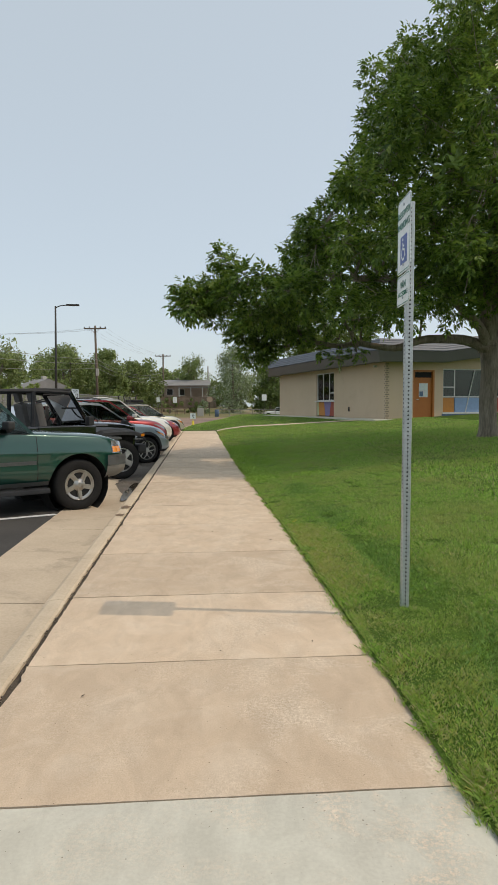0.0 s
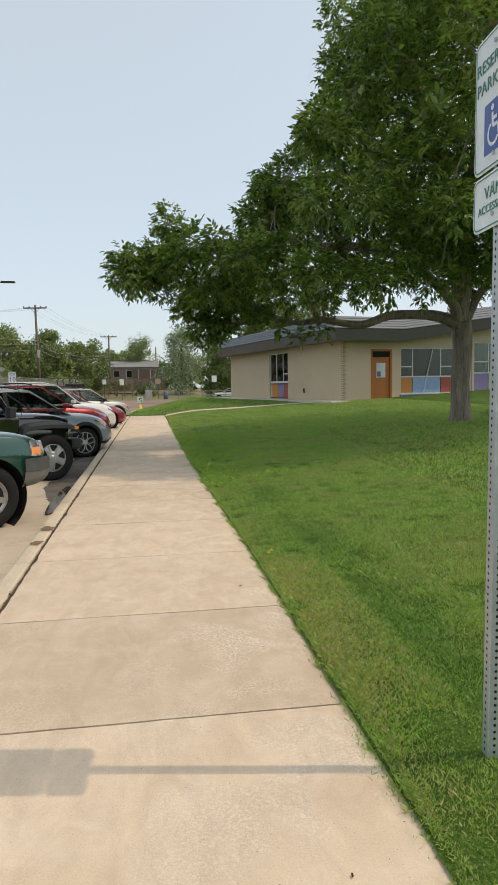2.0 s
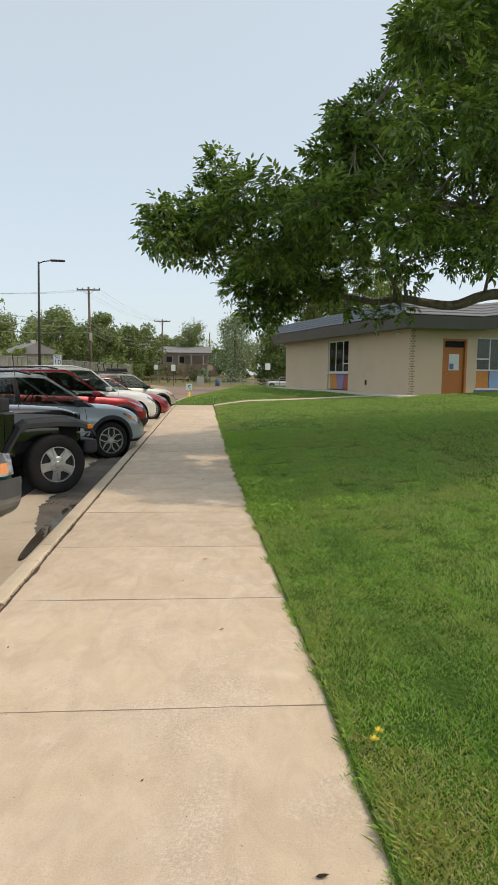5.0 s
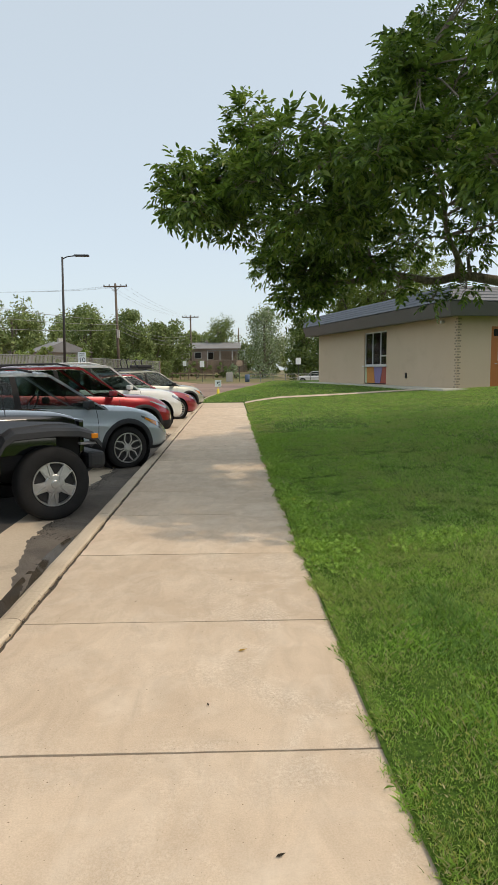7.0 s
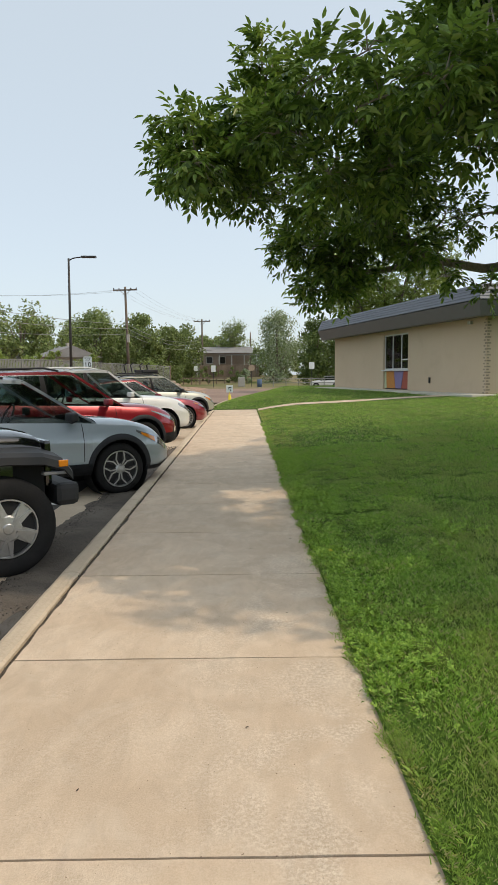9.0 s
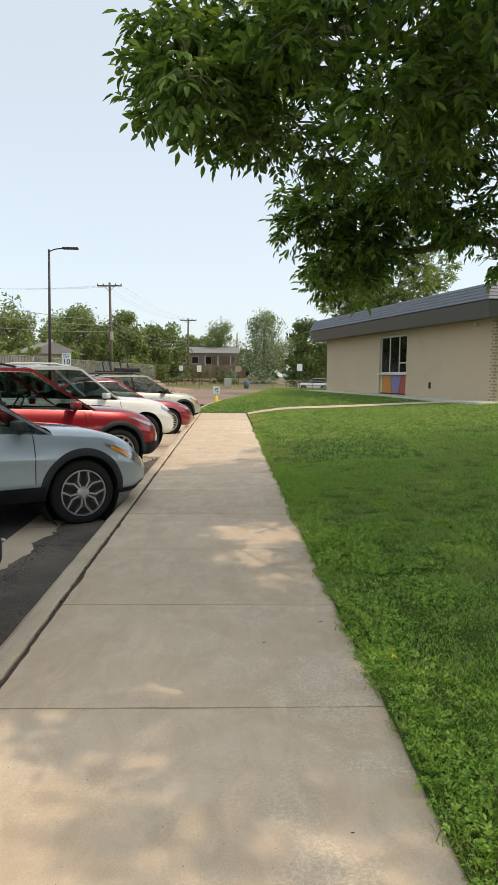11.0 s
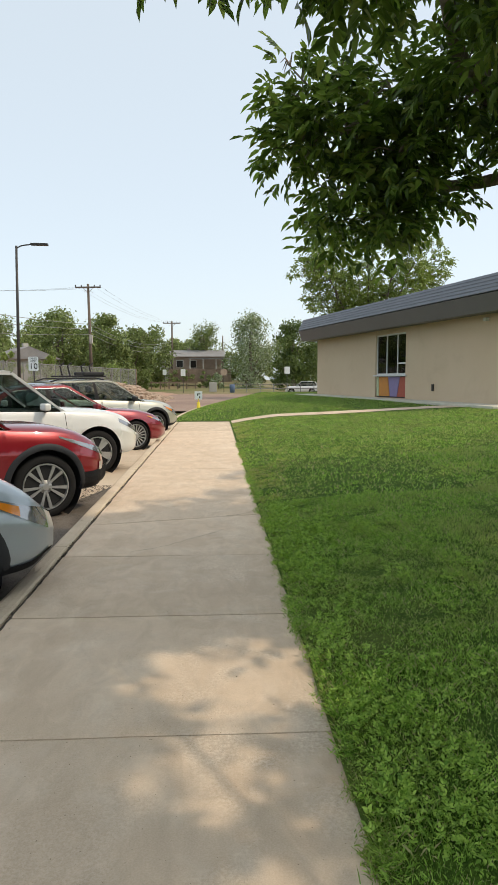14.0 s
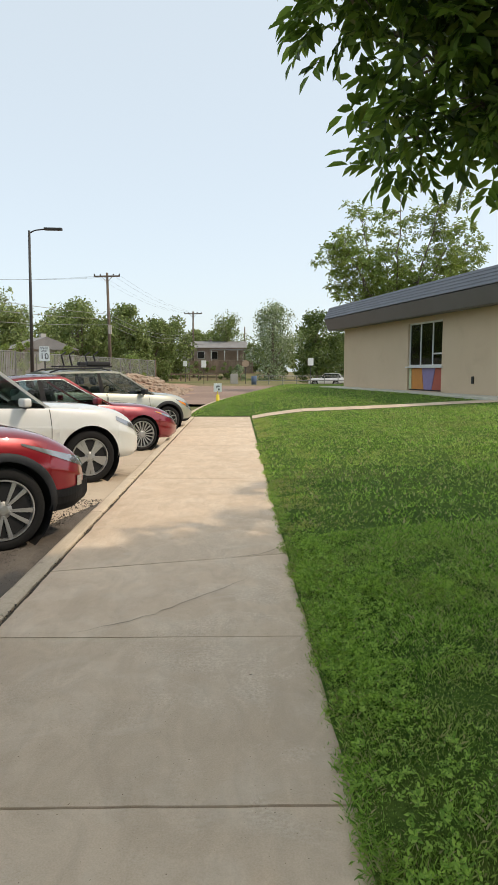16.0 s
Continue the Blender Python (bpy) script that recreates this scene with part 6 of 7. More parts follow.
        part("front_bumper", s.patch(s.r_arch - 0.03, p["nose"], z0, z1, 0.03, 0.03, 14, 4), "bumper_silver", car, "silver lower bumper")
        part("bumper_pad", s.patch(s.r_arch - 0.03, p["nose"], z1 + 0.004, z1 + 0.16, 0.045, 0.03, 14, 4), "bumper_grey", car, "grey bumper pad")
    hl = p["lamp"]
    part("headlight", s.patch(hl[0], hl[1], lambda x: hl[2] + (x - hl[0]) * hl[4], lambda x: hl[3] + (x - hl[0]) * hl[5], 0.006, 0, 8, 3), hl[6] if len(hl) > 6 else "lens", car, smooth=True)
    if p.get("marker"):
        mk_ = p["marker"]
        part("turn_signal", s.patch(mk_[0], mk_[1], lambda x: mk_[2] + (x - mk_[0]) * (mk_[4] if len(mk_) > 4 else 0), lambda x: mk_[3] + (x - mk_[0]) * (mk_[5] if len(mk_) > 4 else 0), 0.010, 0, 5, 2), "amber", car, "amber turn signal", smooth=True)
    if p.get("fog"):
        fg = p["fog"]
        part("fog_lamp", s.patch(fg[0], fg[1], fg[2], fg[3], 0.012, 0, 4, 3), "lens", car, "clear fog lamp", smooth=True)
    # crease along the doors
    zc_ = lambda x: s.table("belt", x) - 0.24
    part("crease", s.patch(x_rear, x_front, lambda x: zc_(x) - 0.012, lambda x: zc_(x) + 0.012, 0.009, 0, 14, 1), pt, car, smooth=True)
    # mirror
    for sg in (-1, 1):
        zm = s.table("belt", xw - 0.42) + p.get("mirror_up", 0.08)
        y = s.y_at(xw - 0.45, s.table("belt", xw - 0.45))
        bm = box(-0.05, 0.065, -0.085, 0.085, -0.055, 0.06, 0.045, None, 4)
        bm.transform(Matrix.Translation((xw - 0.42, y - 0.14, zm)) @ Matrix.Rotation(0.2, 4, "Z"))
        if sg == 1:
            bmesh.ops.scale(bm, vec=(1, -1, 1), verts=bm.verts[:])
            bmesh.ops.reverse_faces(bm, faces=bm.faces[:])
        mr = part("mirror", bm, p.get("mirror", "black"), car, smooth=True)
        if sg == -1:
            part("mirror_stalk", tube([(xw - 0.36, y + 0.03, zm - 0.07), (xw - 0.38, y - 0.09, zm - 0.05)], 0.03, 8), "black", mr)
    if p.get("rails"):
        for sg in (-1, 1):
            pts = [(x, sg * (s.W - p["tumble"] - 0.06), s.table("roof", x) + (0.07 if 0 < i < 6 else 0.02)) for i, x in enumerate(steps(xrr + 0.15, xrf - 0.25, 6))]
            part("roof_rail", tube(pts, 0.018, 8), p["rails"], car, smooth=True)
    if p.get("steps_bar"):
        part("running_board", box(-p["base"] + s.r_arch + 0.05, -s.r_arch - 0.02, -s.W - 0.07, -s.W + 0.12, 0.30, 0.37, 0.02, None, 2), "cladding", car, "dark running board")
        part("running_board_trim", s.patch(-p["base"] + s.r_arch + 0.02, -s.r_arch + 0.0, 0.40, 0.46, 0.03, 0.02, 14, 2), "bumper_grey", car)
    for ax in (0.0, -p["base"]):
        for sg in (-1, 1):
            at_ = Matrix.Translation((ax, sg * (s.W - 0.035), p["tyre"])) @ Matrix.Rotation(-sg * math.pi / 2, 4, "X") @ Matrix.Rotation(0.35 + ax + sg, 4, "Z")
            make_wheel(car, at_, p["tyre"], 0.215, p["rim"], p["style"])
    return car


HEADING = 35.0


def park(contact, tyre_out, turn=HEADING, z=ROAD):
    """The pose that sets the outer foot of the near front wheel on its place."""
    m = Matrix.Rotation(radians(turn), 4, "Z")
    off = m @ Vector((0, -tyre_out, 0))
    return Matrix.Translation((contact[0] - off.x, contact[1] - off.y, z)) @ m


suv_old = dict(width=1.79, base=2.83, tail=-3.85, nose=0.80, tyre=0.368, rim=0.222, style="slot", paint="paint_green", arch=0.085, shoulder=0.05, tumble=0.20,
               sill=[(-4, 0.52), (-3.3, 0.44), (-0.5, 0.42), (0.45, 0.48), (0.8, 0.52)],
               belt=[(-4, 1.10), (-1.0, 1.12), (-0.55, 1.10), (0.3, 1.04), (0.62, 0.98), (0.8, 0.88)],
               hood=[(-4, 1.12), (-1.0, 1.16), (-0.5, 1.15), (0.4, 1.09), (0.65, 1.02), (0.8, 0.90)],
               roof=[(-4, 1.66), (-2.5, 1.72), (-0.4, 1.70), (0.2, 1.68)],
               plan=[(-4, 0.88), (-3.6, 0.97), (-3, 1.0), (0.2, 1.0), (0.5, 0.97), (0.68, 0.90), (0.8, 0.76)],
               screen=(-0.62, -1.22), back=(-3.75, -3.5), pillars=(-1.95, -2.9), doors=(-0.62, -1.85, -2.7), handle="black", clad_h=0.02,
               moulding=0.70, bumper=(0.44, 0.62), lamp=(0.52, 0.74, 0.80, 0.99, 0.0, -0.12, "lens"), marker=(0.53, 0.69, 0.815, 0.90), steps_bar=True, mirror_up=0.12)
cross = dict(width=1.80, base=2.64, tail=-3.55, nose=0.88, tyre=0.347, rim=0.248, style="split", paint="paint_slate", arch=0.06, shoulder=0.08, tumble=0.25, clad=True, arch_w=0.075, clad_h=0.15, skirt=0.05,
             sill=[(-3.6, 0.48), (-3.0, 0.34), (0.4, 0.30), (0.7, 0.30), (0.88, 0.36)],
             belt=[(-3.6, 1.10), (-2.4, 1.08), (-0.5, 0.99), (0.2, 0.93), (0.55, 0.84), (0.75, 0.72), (0.88, 0.60)],
             hood=[(-3.6, 1.12), (-2.4, 1.10), (-0.45, 1.06), (0.2, 1.01), (0.55, 0.92), (0.75, 0.77), (0.88, 0.62)],
             roof=[(-3.6, 1.44), (-2.6, 1.55), (-1.5, 1.57), (-0.9, 1.53), (-0.3, 1.40)],
             plan=[(-3.6, 0.84), (-3.2, 0.95), (-2.6, 1.0), (0.0, 1.0), (0.4, 0.95), (0.65, 0.85), (0.8, 0.70), (0.88, 0.56)],
             screen=(-0.28, -1.18), back=(-3.45, -3.05), pillars=(-1.72, -2.62), doors=(-0.52, -1.62, -2.42), lamp=(0.26, 0.82, 0.835, 0.865, -0.53, -0.34), marker=(0.33, 0.56, 0.798, 0.832, -0.50, -0.36), rails="cladding")
suv_red = dict(width=1.88, base=2.70, tail=-3.75, nose=0.90, tyre=0.372, rim=0.27, style="twin", paint="paint_red", arch=0.06, shoulder=0.09, tumble=0.27, clad=True, arch_w=0.07, clad_h=0.14, skirt=0.2,
               sill=[(-3.8, 0.48), (-3.0, 0.34), (0.4, 0.30), (0.7, 0.30), (0.9, 0.36)],
               belt=[(-3.8, 1.20), (-2.4, 1.12), (-0.5, 1.04), (0.2, 0.99), (0.5, 0.92), (0.75, 0.79), (0.9, 0.66)],
               hood=[(-3.8, 1.22), (-2.4, 1.14), (-0.45, 1.11), (0.2, 1.07), (0.5, 0.99), (0.75, 0.84), (0.9, 0.68)],
               roof=[(-3.8, 1.55), (-2.6, 1.66), (-1.5, 1.68), (-0.9, 1.63), (-0.3, 1.5)],
               plan=[(-3.8, 0.84), (-3.3, 0.95), (-2.6, 1.0), (0.0, 1.0), (0.4, 0.96), (0.65, 0.87), (0.8, 0.73), (0.9, 0.58)],
               screen=(-0.32, -1.25), back=(-3.6, -3.2), pillars=(-1.8, -2.7), doors=(-0.55, -1.7, -2.5), trim="chrome", mirror="paint_red", lamp=(0.18, 0.84, 0.925, 0.945, -0.40, -0.30), fog=(0.72, 0.79, 0.50, 0.60), rails="cladding")
suv_white = dict(width=1.91, base=2.79, tail=-3.85, nose=0.93, tyre=0.375, rim=0.265, style="five", paint="paint_white", arch=0.07, shoulder=0.08, tumble=0.26,
                 sill=[(-3.9, 0.50), (-3.0, 0.36), (0.4, 0.33), (0.7, 0.33), (0.93, 0.38)],
                 belt=[(-3.9, 1.16), (-2.4, 1.13), (-0.5, 1.07), (0.2, 1.02), (0.55, 0.94), (0.78, 0.80), (0.93, 0.66)],
                 hood=[(-3.9, 1.18), (-2.4, 1.15), (-0.45, 1.14), (0.2, 1.10), (0.55, 1.02), (0.78, 0.86), (0.93, 0.68)],
                 roof=[(-3.9, 1.60), (-2.6, 1.72), (-1.5, 1.73), (-0.9, 1.68), (-0.3, 1.5)],
                 plan=[(-3.9, 0.86), (-3.4, 0.96), (-2.6, 1.0), (0.0, 1.0), (0.4, 0.97), (0.65, 0.89), (0.82, 0.75), (0.93, 0.60)],
                 screen=(-0.5, -1.3), back=(-3.75, -3.35), pillars=(-1.85, -2.8), doors=(-0.55, -1.75, -2.6), mirror="paint_white", lamp=(0.42, 0.86, 0.87, 0.935, -0.46, -0.42), rails="paint_white")
sedan = dict(width=1.85, base=2.85, tail=-3.9, nose=0.96, tyre=0.335, rim=0.262, style="multi", paint="paint_scarlet", arch=0.045, shoulder=0.09, tumble=0.30,
             sill=[(-4, 0.42), (-3.2, 0.28), (0.4, 0.24), (0.7, 0.22), (0.96, 0.28)],
             belt=[(-4, 1.02), (-3.0, 0.99), (-0.7, 0.93), (0.1, 0.86), (0.5, 0.78), (0.8, 0.66), (0.96, 0.52)],
             hood=[(-4, 1.05), (-3.0, 1.03), (-0.65, 0.99), (0.1, 0.93), (0.5, 0.84), (0.8, 0.70), (0.96, 0.54)],
             roof=[(-4, 1.12), (-3.0, 1.34), (-2.2, 1.45), (-1.5, 1.47), (-0.9, 1.40), (-0.3, 1.2)],
             plan=[(-4, 0.82), (-3.5, 0.95), (-2.6, 1.0), (0.0, 1.0), (0.4, 0.96), (0.68, 0.86), (0.85, 0.72), (0.96, 0.55)],
             screen=(-0.55, -1.45), back=(-3.55, -2.75), pillars=(-1.9, -2.75), doors=(-0.58, -1.8, -2.6), trim="chrome", mirror="paint_scarlet", lamp=(0.30, 0.86, 0.765, 0.79, -0.36, -0.30), marker=(0.32, 0.46, 0.76, 0.78, -0.36, -0.30))
sand = dict(cross, paint="paint_sand", rails="cladding")
W2 = 0.017
make_car(suv_old, "older dark green SUV with grey bumper, parked at the kerb", park((-1.72, 9.48), 0.895 - W2))
make_car(cross, "slate grey crossover with black wheel arches, parked at the kerb", park((-1.37, 17.15), 0.90 - W2))
make_car(suv_red, "deep red SUV with chrome window trim, parked at the kerb", park((-1.58, 20.66), 0.94 - W2))
make_car(suv_white, "large white SUV with five-spoke wheels, parked at the kerb", park((-1.62, 24.2), 0.955 - W2))
make_car(sedan, "ruby red saloon with fine-spoked wheels, parked at the kerb", park((-1.43, 27.95), 0.925 - W2))
beige = make_car(sand, "pale khaki crossover with bicycle racks, parked at the kerb", park((-1.31, 31.6), 0.90 - W2))
for y_ in (-0.42, 0.1):
    rk = part("bike_rack", box(-2.6, -1.3, y_ - 0.05, y_ + 0.05, 1.66, 1.70, 0.01), "black", beige, "black roof bicycle rack")
    for x_ in (-2.3, -1.7):
        part("rack_arm", tube([(x_, y_, 1.69), (x_ - 0.06, y_, 1.95), (x_ + 0.05, y_, 2.03)], 0.02, 6), "black", rk)
    part("rack_tray", box(-1.95, -1.35, y_ - 0.07, y_ + 0.07, 1.70, 1.80, 0.02), "black", rk)

# distant white cars by the side parking
far = make_car(dict(suv_white, style="five", rails=None), "distant white SUV parked beyond the school", pose(10.9, 104.0, -0.62, 0, 0, 172))
far2 = make_car(dict(suv_white, style="five", rails=None), "distant white SUV half hidden by the school", pose(15.6, 101.0, -0.60, 0, 0, 100))


# ---- the open-topped black four-wheel drive ----
def make_jeep(at):
    j = thing("off_road_car", "open-topped black off-road car with flared wings, parked at the kerb", "car", at, "parked cars")
    blk, cl = "paint_black", "cladding"
    part("tub", box(-2.95, -0.52, -0.80, 0.80, 0.52, 1.12, 0.04, None, 2), blk, j)
    # bonnet tapers to the front and is crowned
    bm = bmesh.new()
    prev = None
    for x, w, z in ((-0.55, 0.74, 1.16), (-0.2, 0.70, 1.15), (0.2, 0.65, 1.12), (0.36, 0.62, 1.09), (0.40, 0.61, 1.05)):
        ring = [bm.verts.new((x, y * w, zz)) for y, zz in ((-1, 0.72), (-1, z - 0.10), (-0.97, z - 0.04), (-0.88, z), (-0.3, z + 0.025), (0.3, z + 0.025), (0.88, z), (0.97, z - 0.04), (1, z - 0.10), (1, 0.72))]
        if prev:
            for i in range(9):
                bm.faces.new((prev[i], ring[i], ring[i + 1], prev[i + 1]))
        prev = ring
    bm.faces.new(prev)
    bmesh.ops.recalc_face_normals(bm, faces=bm.faces[:])
    bmesh.ops.bevel(bm, geom=bm.edges[:], offset=0.012, segments=2, affect="EDGES")
    part("bonnet", bm, blk, j, smooth=True)
    part("grille", box(0.41, 0.47, -0.60, 0.60, 0.66, 1.06, 0.03, None, 2), blk, j)
    for y in (-0.42, 0.42):
        part("headlight", lathe([(0.0, 0.03), (0.07, 0.025), (0.095, 0.0)], 18, None, Matrix.Translation((0.475, y, 0.92)) @ Matrix.Rotation(math.pi / 2, 4, "Y")), "lens", j)
    part("front_bumper", box(0.44, 0.66, -0.76, 0.76, 0.50, 0.70, 0.09, None, 4), "black", j, "thick black bumper")
    part("tow_hook", tube([(0.6, -0.45, 0.72), (0.68, -0.45, 0.78), (0.6, -0.45, 0.80)], 0.018, 6), "black", j)
    # near-black blocks: shade under tub and bonnet put into the colour
    part("frame_rail", box(-3.0, 0.5, -0.45, 0.45, 0.42, 0.55), "hole", j)
    part("inner_wing", box(-0.5, 0.38, -0.66, 0.66, 0.55, 0.98), "hole", j)
    # flares: thick trapezoid arches over each wheel
    for ax in (0.0, -2.46):
        for sg in (-1, 1):
            bm = bmesh.new()
            prev = None
            for x, z in ((-0.70, 0.60), (-0.50, 0.93), (-0.40, 0.99), (0.0, 1.005), (0.30, 0.985), (0.47, 0.93), (0.54, 0.84)):
                ring = [bm.verts.new((ax + x * 1.0, sg * y, z + dz)) for y, dz in ((0.64, 0.03), (0.86, 0.0), (0.915, -0.03), (0.92, -0.09), (0.90, -0.10), (0.66, -0.02))]
                if prev:
                    for i in range(6):
                        k = (i + 1) % 6
                        bm.faces.new((prev[i], ring[i], ring[k], prev[k]))
                else:
                    bm.faces.new(ring)
                prev = ring
            bm.faces.new(prev[::-1])
            bmesh.ops.recalc_face_normals(bm, faces=bm.faces[:])
            fl = part("flare", bm, "black", j, "black moulded wheel flare")
            if ax == 0.0:
                part("side_marker", box(0.42, 0.50, sg * 0.915 - 0.012, sg * 0.915 + 0.012, 0.865, 0.92, 0.005), "amber", fl)
                part("flare_lamp", box(0.30, 0.53, sg * 0.86 - 0.04, sg * 0.86 + 0.04, 0.80, 0.825, 0.005), "bumper_grey", fl)
    # windscreen frame, cage and rolled top
    for y in (-0.70, 0.70):
        part("screen_post", tube([(-0.62, y, 1.12), (-1.0, y * 0.95, 1.76)], 0.045, 8), blk, j)
        part("roll_bar", tube(bend([(-1.0, y * 0.95, 1.76), (-1.7, y * 0.93, 1.79), (-2.7, y * 0.93, 1.77)], 4, 0), 0.04, 8), cl, j)
        part("roll_bar", tube([(-1.75, y * 0.93, 1.1), (-1.72, y * 0.93, 1.79)], 0.045, 8), cl, j)
        part("roll_bar", tube([(-2.9, y * 0.95, 1.1), (-2.7, y * 0.93, 1.77)], 0.045, 8), cl, j)
    part("screen_header", tube([(-1.0, -0.67, 1.76), (-1.0, 0.67, 1.76)], 0.045, 8), blk, j)
    part("roll_bar", tube([(-1.72, -0.65, 1.79), (-1.72, 0.65, 1.79)], 0.04, 8), cl, j)
    part("soft_top", box(-1.75, -0.98, -0.68, 0.68, 1.79, 1.84, 0.02, None, 2), "black", j, "black canvas top panel")
    part("soft_top", tube([(-2.8, -0.66, 1.72), (-2.8, 0.66, 1.72)], 0.09, 10), "black", j, "rolled black canvas")
    ws = bmesh.new()
    ws.faces.new([ws.verts.new(v) for v in ((-0.63, -0.66, 1.15), (-0.63, 0.66, 1.15), (-0.98, 0.63, 1.72), (-0.98, -0.63, 1.72))])
    part("windscreen", ws, "car_glass", j)
    part("door", box(-1.70, -0.66, -0.83, -0.803, 0.56, 1.11, 0.015), blk, j)
    part("mirror", box(-0.78, -0.66, -1.02, -0.84, 1.12, 1.30, 0.03, None, 2), "black", j)
    for y in (-0.36, 0.36):
        bm = box(-1.5, -1.05, y - 0.24, y + 0.24, 0.85, 1.0, 0.05, None, 2)
        add_to(bm, box(-0.08, 0.08, -0.24, 0.24, 0, 0.62, 0.06, None, 2), Matrix.Translation((-1.48, y, 0.95)) @ Matrix.Rotation(-0.2, 4, "Y"))
        add_to(bm, box(-0.05, 0.05, -0.13, 0.13, 0.64, 0.86, 0.05, None, 2), Matrix.Translation((-1.5, y, 0.95)) @ Matrix.Rotation(-0.2, 4, "Y"))
        part("seat", bm, "seat", j)
    part("steering_wheel", lathe([(0.17, 0), (0.185, 0.015), (0.2, 0), (0.185, -0.015), (0.17, 0)], 20, None, Matrix.Translation((-0.95, 0.36, 1.2)) @ Matrix.Rotation(-1.1, 4, "Y")), "black", j)
    part("aerial", tube([(-0.42, -0.68, 1.12), (-0.50, -0.70, 1.85)], 0.004, 5), "black", j)
    for ax in (0.0, -2.46):
        for sg in (-1, 1):
            at_ = Matrix.Translation((ax, sg * 0.90, 0.40)) @ Matrix.Rotation(-sg * math.pi / 2, 4, "X") @ Matrix.Rotation(0.5 + ax, 4, "Z")
            make_wheel(j, at_, 0.40, 0.24, 0.24, "broad")
    spare = Matrix.Translation((-3.18, 0, 1.0)) @ Matrix.Rotation(-math.pi / 2, 4, "Y")
    make_wheel(j, spare, 0.40, 0.22, 0.24, "broad", "spare_wheel")


make_jeep(park((-1.58, 13.45), 0.90))

def smooth_end(y):
    return max(0.05, min(1.0, (y - 10.4) / 2.2, (23.5 - y) / 2.5))


# water standing in the gutter beside the kerb
bm = bmesh.new()
ring = []
for k in range(36):
    a = 2 * math.pi * k / 36
    rr = 1 + 0.25 * noise.noise((math.cos(a) * 1.5, math.sin(a) * 1.5, 8))
    ring.append(bm.verts.new((max(-1.6, min(-1.104, -1.2 + 0.14 * rr * math.cos(a))), 11.5 + 1.15 * rr * math.sin(a), ROAD + 0.0125)))
bm.faces.new(ring)
m_water = surface("gutter_water", (0.05, 0.04, 0.028), (0.085, 0.068, 0.05), 3, 20, 0.07, bump=0.02, depth=0.002, rough_var=0.03)
M["water"] = m_water
tagged(part("water", bm, "water"), "thin puddle standing in the gutter", "puddle", kind="structure")

# dark gravel and silt washed along the kerb
bm = bmesh.new()
prev = None
for yy in steps(10.4, 23.5, 260):
    wide = 0.62 + 0.16 * noise.noise((2, yy * 0.5, 5)) + 0.08 * noise.noise((2, yy * 2.1, 5)) + 0.05 * noise.noise((2, yy * 9, 5))
    wide *= smooth_end(yy)
    ring = []
    for k in range(7):
        x = -1.1 - wide * k / 6
        h = 0.012 * math.sin(math.pi * min(1, k / 6 + 0.15)) + 0.006 * noise.noise((x * 11, yy * 11, 3)) - (0.016 if k == 6 else 0)
        if 10.2 < yy < 12.8 and k < 3:
            h -= 0.012
        ring.append(bm.verts.new((x, yy, ROAD - 0.005 + 0.022 * (abs(x + 1.2) / 0.77) + 0.006 + h)))
    if prev:
        for i in range(6):
            bm.faces.new((prev[i], ring[i], ring[i + 1], prev[i + 1]))
    prev = ring
tagged(part("silt", bm, "silt", smooth=True), "dark damp gravelly silt along the kerb", "silt", kind="structure")
rng = np.random.default_rng(15)
cnt = 5200
gy_ = rng.uniform(12.6, 23.0, cnt)
gx_ = -1.11 - 0.5 * rng.random(cnt) ** 1.2
gr = rng.uniform(0.003, 0.010, (cnt, 1, 1))
shape = np.array([(1, 0, 0), (0, 1, 0), (-1, 0, 0), (0, -1, 0), (0, 0, 0.8), (0, 0, -0.8)], dtype=float)
gz = ROAD + 0.008 + 0.022 * np.abs(gx_ + 1.2) / 0.77
v = np.column_stack([gx_, gy_, gz])[:, None, :] + shape[None] * gr * rng.uniform(0.6, 1.4, (cnt, 6, 1))
tri = np.array([(0, 1, 4), (1, 2, 4), (2, 3, 4), (3, 0, 4), (1, 0, 5), (2, 1, 5), (3, 2, 5), (0, 3, 5)])
f = (np.arange(cnt)[:, None, None] * 6 + tri[None]).reshape(-1, 3)
tagged(part("gravel", raw_mesh("gravel", v.reshape(-1, 3), f, 3, "gravel"), None), "loose dark gravel in the gutter", "gravel", kind="stuff")


# ---- the distance ----
def smooth01(u):
    u = min(1.0, max(0.0, u))
    return u * u * (3 - 2 * u)


def bank_height(x, y):
    edge = -3.2 - 5.0 * smooth01((62 - y) / 14)
    return -0.2 + 1.15 * smooth01((edge - x) / 4.0) * smooth01((y - 45) / 5) * (1 - 0.75 * smooth01((y - 66) / 14)) + 0.12 * noise.noise((x * 0.5, y * 0.5, 4))


bm = sheet(steps(-60, -14, 14)[:-1] + steps(-14, -2.5, 36), steps(44, 86, 42), bank_height)
tagged(part("bank", bm, "dirt", smooth=True), "bank of bare reddish dirt beside the street", "dirt bank", kind="structure")
rnd = random.Random(21)
bm = bmesh.new()
for k in range(260):
    x, y = rnd.uniform(-8.5, -3.2), rnd.uniform(55, 68)
    s = rnd.uniform(0.08, 0.32)
    own = bmesh.new()
    bmesh.ops.create_icosphere(own, subdivisions=1, radius=s)
    for v in own.verts:
        v.co *= 1 + rnd.uniform(-0.25, 0.25)
    own.transform(Matrix.Translation((x, y, bank_height(x, y) + s * 0.2)) @ Matrix.Diagonal((1.3, 1, 0.7, 1)))
    add_to(bm, own)
